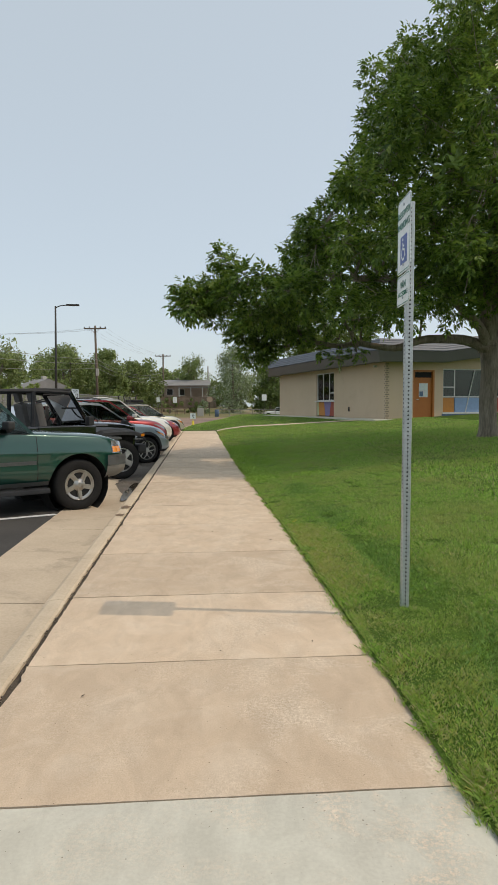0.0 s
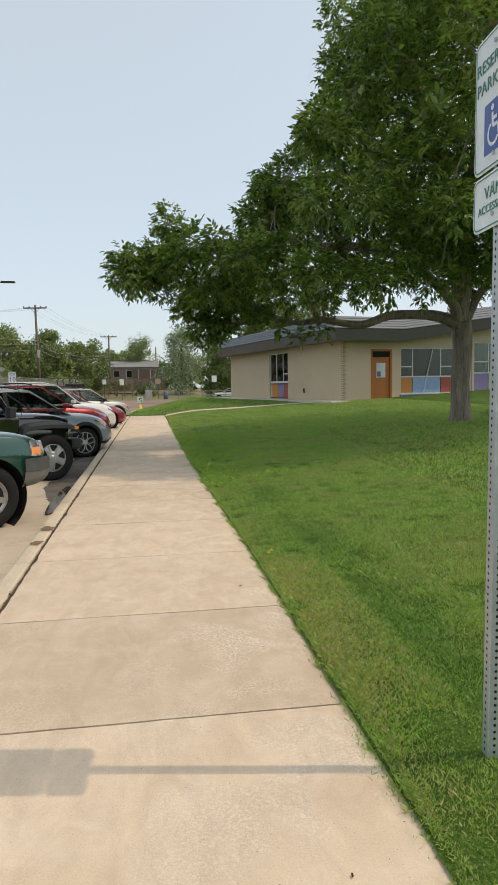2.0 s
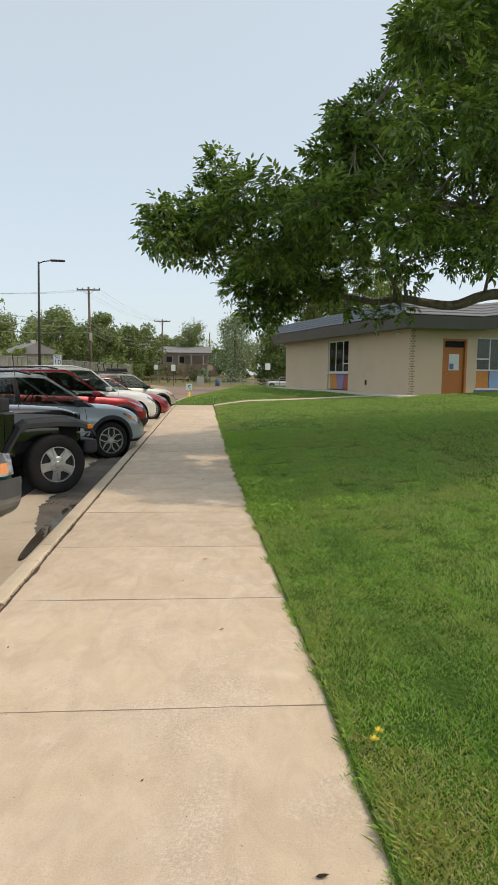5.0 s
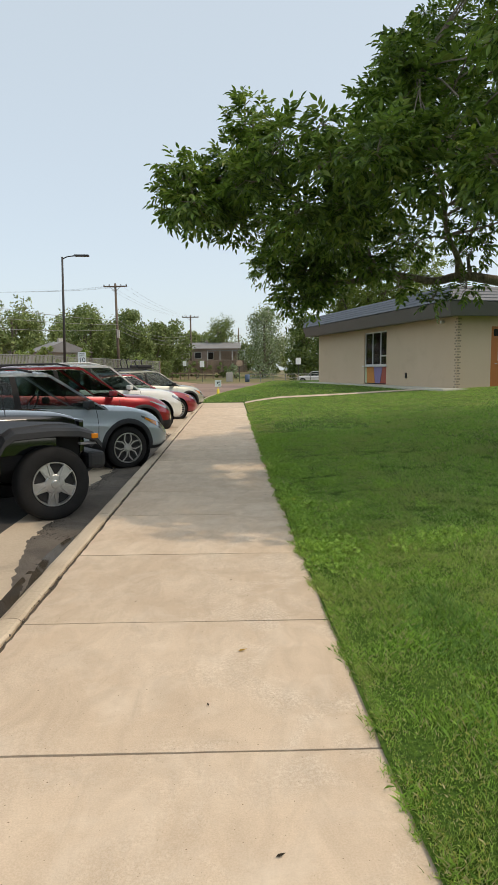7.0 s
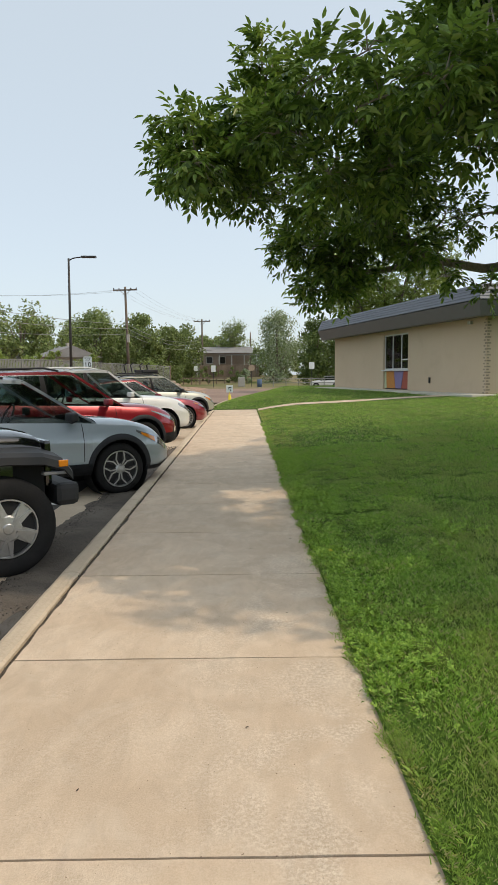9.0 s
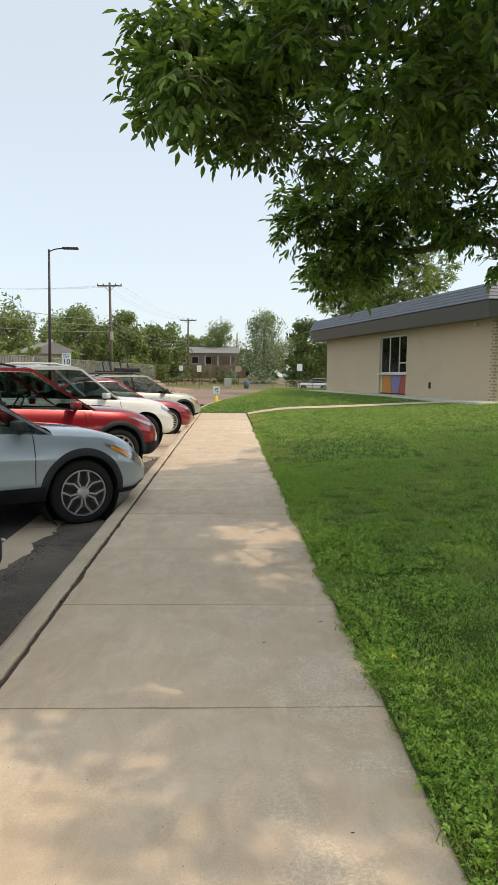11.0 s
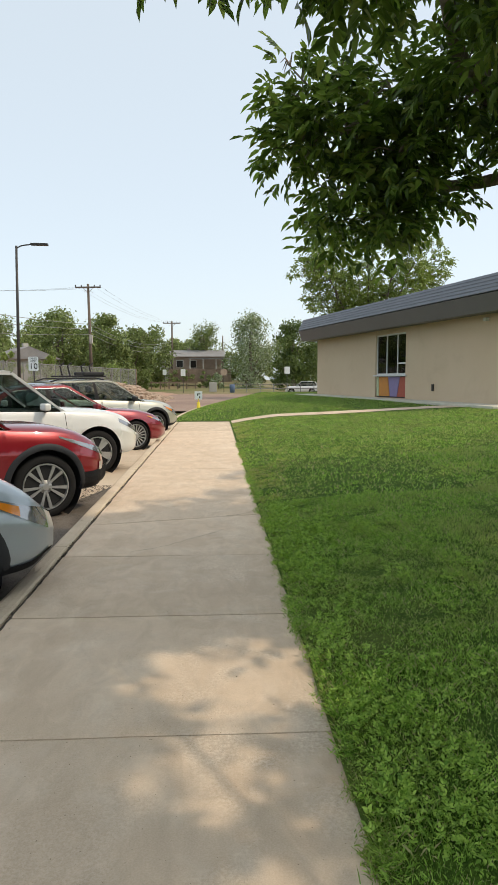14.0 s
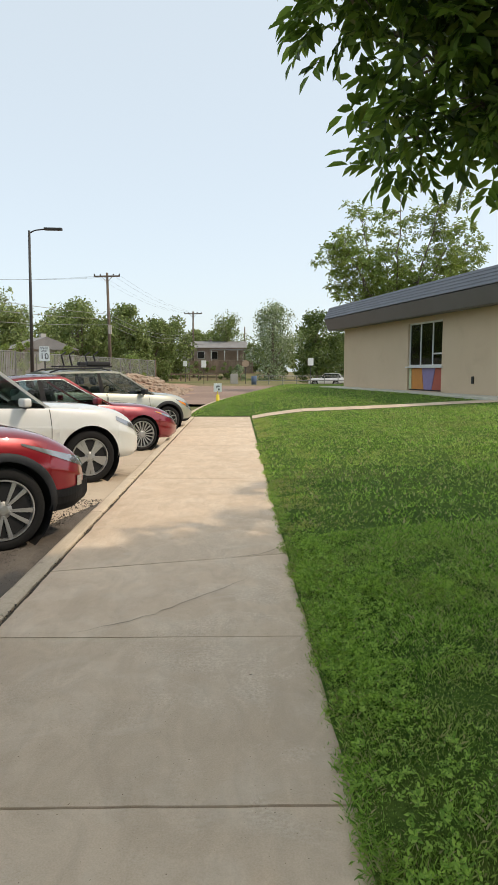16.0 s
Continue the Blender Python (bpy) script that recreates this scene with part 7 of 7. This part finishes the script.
tagged(part("rubble", bm, "rock"), "pale tan broken rock on the dirt bank", "rocks", kind="stuff")


def far_tree(name, x, y, z, tall, wide, material, label, n=2600, leaf=0.26, low=0.15, seed=0, clumps_n=26, lean=0.0):
    """A tree seen from afar: tapered trunk, limbs, and a ragged crown of leaf clumps."""
    rnd, rng = random.Random(seed), np.random.default_rng(seed)
    t = thing(name, label, "tree" if tall > 3.2 else "shrub", Matrix.Translation((x, y, z)), group="far trees" if tall > 3.2 else "far shrubs")
    trunk_r = 0.03 * tall
    part("trunk", tube(bend([(0, 0, -0.6), (0.05 * tall * lean, 0, tall * 0.25), (0.1 * tall * lean, 0, tall * 0.75)], 4, 0.1, seed), [trunk_r * (1 - 0.08 * i) for i in range(9)], 8), "far_bark", t, smooth=True)
    cs, rs = [], []
    for k in range(clumps_n):
        a, u = rnd.uniform(0, 2 * math.pi), rnd.random() ** 0.6
        h = rnd.uniform(low, 0.95)
        w = wide / 2 * (math.sin(math.pi * min(1, (h - low + 0.12) / (1.12 - low))) ** 0.6)
        cs.append((math.cos(a) * w * u * 0.85, math.sin(a) * w * u * 0.85, h * tall * 0.95))
        rs.append(tall * rnd.uniform(0.07, 0.14))
    bm = bmesh.new()
    for c in cs[:10]:
        tube([(0, 0, c[2] * 0.45), (c[0] * 0.5, c[1] * 0.5, c[2] * 0.75), c], [trunk_r * 0.4, trunk_r * 0.25, trunk_r * 0.08], 5, bm, False)
    tagged(part("limb", bm, "far_bark", t), kind="stuff")
    cs, rs = np.array(cs), np.array(rs)
    which = rng.integers(0, len(cs), n)
    d = rng.normal(size=(n, 3))
    d /= np.linalg.norm(d, axis=1)[:, None]
    o = cs[which] + d * rs[which][:, None] * rng.random((n, 1)) ** 0.5 * 1.15
    a, b = rng.normal(size=(n, 3)), rng.normal(size=(n, 3))
    a /= np.linalg.norm(a, axis=1)[:, None]
    b = np.cross(a, b)
    b /= np.linalg.norm(b, axis=1)[:, None]
    s = leaf * rng.uniform(0.5, 1.3, (n, 1))
    v = np.stack([o - a * s, o + b * s * 0.45, o + a * s, o - b * s * 0.45], axis=1).reshape(-1, 3)
    tagged(part("crown", raw_mesh("crown", v, np.arange(n * 4).reshape(-1, 4), 4, material), None, t), kind="stuff")
    return t


GREEN = "dull green broad-leaved tree behind the fence"
rows = [(-25, 84, 9.5, 11), (-33, 80, 10.5, 12), (-36, 96, 11.5, 12), (-27, 100, 9.5, 10), (-21.5, 106, 11.0, 10), (-17.5, 112, 9.8, 8), (-14.5, 104, 10.2, 8), (-11.5, 110, 9.0, 7), (-9.5, 118, 9.8, 6), (-19, 98, 9.0, 9), (-13, 96, 7.5, 7), (-24, 112, 11, 10)]
for k, (x, y, h, w) in enumerate(rows):
    far_tree("tree", x, y, 0.3, h, w * 1.15, "far_leaf", GREEN, 6800, 0.22, 0.05, 30 + k, 52)
for k in range(16):
    # a broken belt of woods closes the horizon
    x = -62 + 6.6 * k
    far_tree("tree", x, 172 + 9 * math.sin(k * 2.3), 1.0, 9.0 + 2.0 * math.sin(k * 1.7), 10.5, "far_leaf", "dull green tree in the hazy distance", 3200, 0.36, 0.02, 120 + k, 26)
for k, (x, y, h, w) in enumerate([(-46, 110, 12, 14), (-60, 120, 12, 16), (-3, 165, 12, 9), (8, 150, 9, 12), (16, 140, 10, 12), (28, 150, 11, 14)]):
    far_tree("tree", x, y, 0.5, h, w, "far_leaf", "dull green tree in the hazy distance", 4500, 0.28, 0.08, 50 + k, 30)
far_tree("tree", -1.6, 128, 0.6, 11.0, 7.5, "far_leaf", "round green tree beside the houses", 7000, 0.18, 0.15, 60, 40)
far_tree("tree", -6.0, 150, 1.0, 10.0, 4.5, "far_leaf", "dark juniper behind the houses", 1800, 0.3, 0.1, 61, 20)
far_tree("tree", 5.6, 113, -0.7, 12.4, 9.5, "silver_leaf", "silvery-leaved tree beside the street", 7500, 0.2, 0.05, 62, 46)
far_tree("tree", 12.6, 117, -0.7, 11.8, 8.0, "deep_leaf", "deep green tree behind the street rail", 6000, 0.27, 0.03, 63, 46)
far_tree("tree", 18.5, 118, -0.6, 11.0, 9.0, "deep_leaf", "deep green tree behind the parked cars", 7000, 0.18, 0.08, 67, 40)
for k, (x, y, h, w, m_) in enumerate([(-9.5, 76, 2.6, 4.5, "fresh_leaf"), (-14.0, 72, 3.0, 5, "fresh_leaf"), (-5.0, 112, 2.8, 5, "far_leaf"), (-1.0, 112, 2.6, 4, "far_leaf"), (-8.5, 100, 2.4, 4, "far_leaf"), (0.8, 104, 2.2, 3, "silver_leaf"), (-20.5, 72, 3.0, 4.5, "fresh_leaf"), (-18.2, 73, 2.6, 4, "fresh_leaf"), (-21, 64, 3.0, 6, "fresh_leaf"), (-17.5, 70, 3.1, 6, "fresh_leaf"), (-16, 78, 3.1, 6, "far_leaf"), (-11.5, 84, 3.0, 5, "far_leaf")]):
    far_tree("shrub", x, y, bank_height(x, y) if y < 86 else 0.2, h, w, m_, "rough green shrub on dry ground", 2200, 0.12, 0.02, 80 + k, 14)

# honey locust behind the school: airy, layered, open
rnd = random.Random(3)
LOC = Vector((12.6, 66, -0.4))
loc = thing("locust_tree", "airy light green locust tree behind the school", "tree", Matrix.Translation(LOC))
bm = tube(bend([(0, 0, -0.3), (0.1, 0, 2.6), (0.3, 0, 5.0)], 5, 0.1), [0.26 - 0.012 * i for i in range(11)], 10)
part("trunk", bm, "far_bark", loc, smooth=True)
cs = []
bm = bmesh.new()
for k in range(11):
    a = 2 * math.pi * k / 11 + rnd.uniform(-0.2, 0.2)
    reach, top = rnd.uniform(3.2, 6.2), rnd.uniform(9.5, 14.6)
    if abs(math.cos(a)) > 0.7:
        reach, top = rnd.uniform(4.2, 5.3), rnd.uniform(9.5, 12.5)
    tip = Vector((math.cos(a) * reach, math.sin(a) * reach * 0.8, top))
    line = bend([(0.2, 0, 3.6), tip * 0.45 + Vector((0, 0, 1.4)), tip], 6, 0.3, k)
    tube(line, [0.12 * (1 - 0.07 * i) for i in range(len(line))], 6, bm, False)
    for p in line[4:]:
        for s in range(3):
            c = p + Vector((rnd.gauss(0, 0.9), rnd.gauss(0, 0.9), rnd.gauss(0, 0.35)))
            tube([p, c], [0.03, 0.012], 4, bm, False)
            cs.append(tuple(c))
tagged(part("limb", bm, "far_bark", loc), kind="stuff")
v, q = sprays(np.array(cs), np.full(len(cs), 0.5), 0.1, 7000, 0.23, 0.28, 2, np.random.default_rng(4), 0.2, 0.35)
tagged(part("crown", raw_mesh("crown", v, q, 4, "fresh_leaf"), None, loc), kind="stuff")

# street lamp
lamp = thing("street_lamp", "tall dark street lamp with one arm over the car park", "street lamp", pose(-11.45, 53.4, 0.2, 0, 0.7, 0))
part("pole", tube([(0, 0, -0.5), (0, 0, 5), (0, 0, 9.1)], [0.11, 0.085, 0.065], 12), "pole_dark", lamp, smooth=True)
part("arm", tube(bend([(0, 0, 8.95), (0.35, 0, 9.12), (0.95, 0, 9.2)], 5, 0), 0.04, 8), "pole_dark", lamp, smooth=True)
part("lamp_head", box(0.85, 1.85, -0.16, 0.16, 9.14, 9.27, 0.04, None, 2), "pole_dark", lamp)
part("base_plate", box(-0.25, 0.25, -0.25, 0.25, -0.3, 0.25, 0.02), "new_walk", lamp)


def power_pole(x, y, top, arm, lean=0.0, extras=True):
    p = thing("power_pole", "weathered wooden power pole with a crossarm", "power pole", pose(x, y, 0.2, 0, lean, 0), "power poles")
    h = top - 0.2
    part("pole", tube([(0, 0, -0.8), (0, 0, h * 0.5), (0, 0, h)], [0.19, 0.16, 0.12], 10), "wood_pole", p, smooth=True)
    if arm:
        part("crossarm", box(-arm / 2, arm / 2, -0.2, -0.08, h - 0.45, h - 0.3), "wood_pole", p)
        for s in (-1, 1):
            part("brace", tube([(s * 0.55, -0.14, h - 0.45), (0, -0.14, h - 1.0)], 0.025, 5), "wood_pole", p)
        for s in (-0.95, -0.5, 0.5, 0.95):
            part("insulator", lathe([(0.05, 0), (0.07, 0.08), (0.04, 0.16), (0.0, 0.2)], 8, None, Matrix.Translation((s * arm / 2, -0.14, h - 0.3))), "panel_dark", p)
    if extras:
        part("service_box", box(-0.02, 0.3, -0.4, -0.12, 5.1, 6.0, 0.03), "house_wall", p)
    return p


power_pole(-13.15, 86, 11.7, 2.75, -0.9)
power_pole(-6.7, 122, 10.9, 2.8, 0.0, False)
power_pole(-2.4, 150, 11.5, 0, 0.0, False)
power_pole(2.0, 160, 11.0, 0, 0.0, False)


def wire(a, b, sag, r=0.022, material="panel_dark"):
    a, b = Vector(a), Vector(b)
    pts = [a.lerp(b, i / 14) - Vector((0, 0, sag * 4 * (i / 14) * (1 - i / 14))) for i in range(15)]
    tagged(part("power_line", tube(pts, r, 4), material), "thin grey overhead wire between poles", "wire", group="overhead wires")


for dx, z in ((-1.3, 11.35), (-0.6, 11.35), (0.6, 11.35), (1.3, 11.35)):
    wire((-13.15 + dx, 86, z), (-6.7 + dx, 122, z - 0.7), 0.8, 0.006)
    wire((-13.15 + dx, 86, z), (-32 + dx, 50, z - 3.6), 0.9, 0.007)
for k, z in enumerate((7.4, 6.9, 6.3)):
    wire((-13.15, 86, z), (-22.5, 26, z - 0.9 - 0.5 * k), 0.7, 0.028, "fence")
    wire((-13.15, 86, z), (-6.7, 122, z + 0.2), 1.2, 0.028, "fence")
wire((-13.15, 86, 6.6), (-5.0, 122, 5.6), 0.6, 0.025)


# chain-link fence with slats along the top of the bank
def fence_run(a, b, top, height, panels):
    a, b = Vector(a), Vector(b)
    f = thing("fence", "grey slatted chain-link fence on the bank", "fence", Matrix.Translation(a))
    d = (b - a) / panels
    for i in range(panels + 1):
        p = d * i
        part("post", tube([p + Vector((0, 0, -0.6)), p + Vector((0, 0, height + 0.05))], 0.045, 6), "fence", f)
    part("rail", tube([(0, 0, height), b - a + Vector((0, 0, height))], 0.03, 6), "fence", f)
    side = Vector((-d.y, d.x, 0)).normalized()
    for i in range(panels):
        bm = bmesh.new()
        m_ = int(d.length / 0.11)
        for k in range(m_):
            p = d * i + d * (k + 0.5) / m_
            u = d.normalized() * 0.042
            vs = [bm.verts.new(p + s * u + side * 0.012 * t_ + Vector((0, 0, z))) for s, t_, z in ((-1, 0, 0.02), (1, 1, 0.02), (1, 1, height - 0.03), (-1, 0, height - 0.03))]
            bm.faces.new(vs)
        tagged(part("slats", bm, "fence", f), kind="stuff")


fence_run((-20, 40, 0.95), (-11.9, 52, 0.95), 0, 1.55, 5)
fence_run((-11.9, 52, 0.95), (-7.7, 80, 0.9), 0, 1.5, 11)
# the torn last panel, an orange-brown board at its end
tagged(part("board", box(-7.75, -7.6, 80.1, 80.3, 0.2, 2.5), "fence_wood"), "brown post at the end of the fence", "post")

# brown plank fence before the houses
pf = thing("plank_fence", "weathered brown plank fence before the houses", "fence", Matrix.Translation((-6.6, 113, 0.3)))
plank = bpy.data.meshes.new("plank")
bm = box(0, 0.17, 0, 0.03, 0, 1.9, 0.01)
bm.to_mesh(plank)
bm.free()
plank.materials.append(M["fence_wood"])
for k in range(52):
    o = new("plank", plank)
    o.parent = pf
    o.matrix_basis = pose(0.18 * k, 0, 0.75 + 0.02 * math.sin(k * 1.7))


def house(x, y, z, w, d, wall_h, rise, wall, label, windows, porch=False, turn=0):
    h = thing("house", label, "house", pose(x, y, z, 0, 0, turn), "houses")
    part("wall", box(0, w, 0, d, -1.5, wall_h), wall, h)
    bm = bmesh.new()
    o = 0.5
    vs = [bm.verts.new(p) for p in ((-o, -o, wall_h), (w + o, -o, wall_h), (w + o, d + o, wall_h), (-o, d + o, wall_h), (-o, d / 2, wall_h + rise), (w + o, d / 2, wall_h + rise))]
    for f in ((0, 1, 5, 4), (2, 3, 4, 5), (0, 4, 3), (1, 2, 5), (3, 2, 1, 0)):
        bm.faces.new([vs[i] for i in f])
    bmesh.ops.recalc_face_normals(bm, faces=bm.faces[:])
    part("roof", bm, "house_roof", h)
    part("chimney", box(w * 0.3, w * 0.3 + 0.5, d * 0.55, d * 0.55 + 0.5, wall_h + 0.1, wall_h + rise + 0.4), wall, h)
    for a, b, lo, hi in windows:
        wd = part("window", box(a, b, -0.05, -0.002, lo, hi), "window_white", h)
        part("pane", box(a + 0.08, b - 0.08, -0.07, -0.052, lo + 0.08, hi - 0.08), "panel_dark", wd)
    if porch:
        part("porch_roof", box(w * 0.35, w + 1.2, -2.6, -0.55, wall_h - 0.45, wall_h - 0.3), "house_roof", h)
        for k in range(4):
            part("porch_post", box(w * 0.37 + k * (w * 0.25), w * 0.37 + k * (w * 0.25) + 0.14, -2.5, -2.36, -1, wall_h - 0.452), "window_white", h)


house(-7.0, 124, 2.7, 8.5, 7, 2.5, 1.2, "house_brick", "low brick house with a pale roof and a porch", [(0.8, 2.0, 0.7, 1.9), (3.0, 4.2, 0.6, 1.9)], True)
house(-8.8, 127, 2.7, 2.4, 6, 2.4, 0.8, "house_wall", "pale lean-to beside a brick house", [(0.5, 1.5, 0.8, 1.8)])
house(-21.9, 79, 0.9, 3.4, 5.5, 2.5, 1.2, "house_wall", "pale house with a grey roof behind the fence", [(4.6, 5.8, 0.9, 2.2)], False, -55)
house(-40, 90, 0.6, 12, 8, 3.0, 1.8, "house_wall", "pale house among trees behind the fence", [(2, 3.4, 0.9, 2.2), (7, 8.4, 0.9, 2.2)], False, -40)


# ---- signs and street furniture far off ----
def post_sign(x, y, z, top, w, h, material, label, post="pole_dark", octagon=False):
    s = thing("road_sign", label, "sign", Matrix.Translation((x, y, z)))
    part("post", tube([(0, 0.03, -0.4), (0, 0.03, top - z)], 0.035, 6), post, s)
    if octagon:
        out = [(w / 2 * math.cos(math.pi / 8 + k * math.pi / 4), w / 2 * math.sin(math.pi / 8 + k * math.pi / 4)) for k in range(8)]
    else:
        out = rounded(w, h, 0.05, 3)
    part("plate", prism(out, 0, 0.01, None, Matrix.Translation((0, -0.03, top - z - h / 2)) @ Matrix.Rotation(math.pi / 2, 4, "X")), material, s)
    return s


limit = post_sign(-8.55, 46, 0.1, 2.55, 0.48, 0.68, "sign_white", "white speed limit sign on a post beside the bank")
FLAT = Matrix.Translation((0, -0.043, 0)) @ Matrix.Rotation(math.pi / 2, 4, "X")
letters("10", 0.40, "hole", limit, FLAT @ Matrix.Translation((0, 1.98, 0.001)))
letters("LIMIT", 0.13, "hole", limit, FLAT @ Matrix.Translation((0, 2.24, 0.001)))
letters("SPEED", 0.13, "hole", limit, FLAT @ Matrix.Translation((0, 2.36, 0.001)))
post_sign(-3.4, 90, -0.2, 2.6, 0.55, 0.8, "sign_white", "plain white sign on a dark post by the street")
post_sign(-6.3, 100, -0.2, 2.7, 0.5, 0.7, "sign_white", "small white sign on a post in scrub")
post_sign(1.35, 92, -0.2, 2.7, 0.85, 0.85, "rock", "grey back of an octagonal stop sign", octagon=True)
post_sign(9.4, 96, -0.6, 3.0, 0.7, 0.9, "sign_white", "white sign by the side parking")
cab = thing("utility_cabinet", "pale metal utility cabinet by the street", "cabinet", Matrix.Translation((-0.4, 92, -0.15)))
part("body", box(0, 0.9, 0, 0.6, -0.2, 1.25, 0.03), "house_wall", cab)
part("door", box(0.08, 0.82, -0.02, -0.001, 0.1, 1.12), "house_wall", cab)
bin_ = thing("litter_bin", "dark blue litter bin by the street", "bin", Matrix.Translation((2.3, 90, -0.2)))
part("body", lathe([(0.0, 0), (0.28, 0), (0.32, 1.0), (0.30, 1.02), (0.0, 1.05)], 14), "panel_navy", bin_, smooth=True)

# little speed marker on a yellow foot, beside the far lawn
mk = thing("road_marker", "small white sign on a yellow plastic foot", "marker", Matrix.Translation((-0.50, 46.0, -0.14)))
part("foot", lathe([(0.0, 0.0), (0.22, 0.0), (0.22, 0.05), (0.10, 0.09), (0.075, 0.45), (0.0, 0.47)], 16), "yellow", mk, smooth=True)
part("stem", tube([(0, 0, 0.44), (0, 0, 0.62)], 0.02, 6), "yellow", mk)
part("plate", box(-0.19, 0.19, -0.01, 0.01, 0.58, 0.98, 0.004), "sign_white", mk)
part("dark_bar", box(-0.06, 0.10, -0.016, -0.011, 0.83, 0.88), "hole", mk)
part("dark_bar", box(-0.06, -0.02, -0.016, -0.011, 0.75, 0.828), "hole", mk)
part("dark_bar", box(0.03, 0.09, -0.016, -0.011, 0.66, 0.74), "hole", mk)

# pipe rail along the street
rail = thing("pipe_rail", "low grey pipe rail along the street", "rail", Matrix.Translation((2.4, 90, -0.3)))
for k in range(12):
    part("post", tube([(k * 1.6, 0.1 * k, -0.3), (k * 1.6, 0.1 * k, 1.2)], 0.05, 6), "fence", rail)
for z in (0.65, 1.15):
    part("bar", tube([(0, 0, z), (17.6, 1.1, z)], 0.045, 6), "fence", rail)
rail2 = thing("timber_rail", "weathered timber rail in scrub", "rail", Matrix.Translation((-8.5, 104, 0.1)))
for k in range(6):
    part("post", box(k * 1.2, k * 1.2 + 0.15, 0, 0.15, -0.3, 1.1), "fence_wood", rail2)
part("bar", box(-0.2, 6.4, -0.06, -0.002, 0.75, 0.95), "fence_wood", rail2)
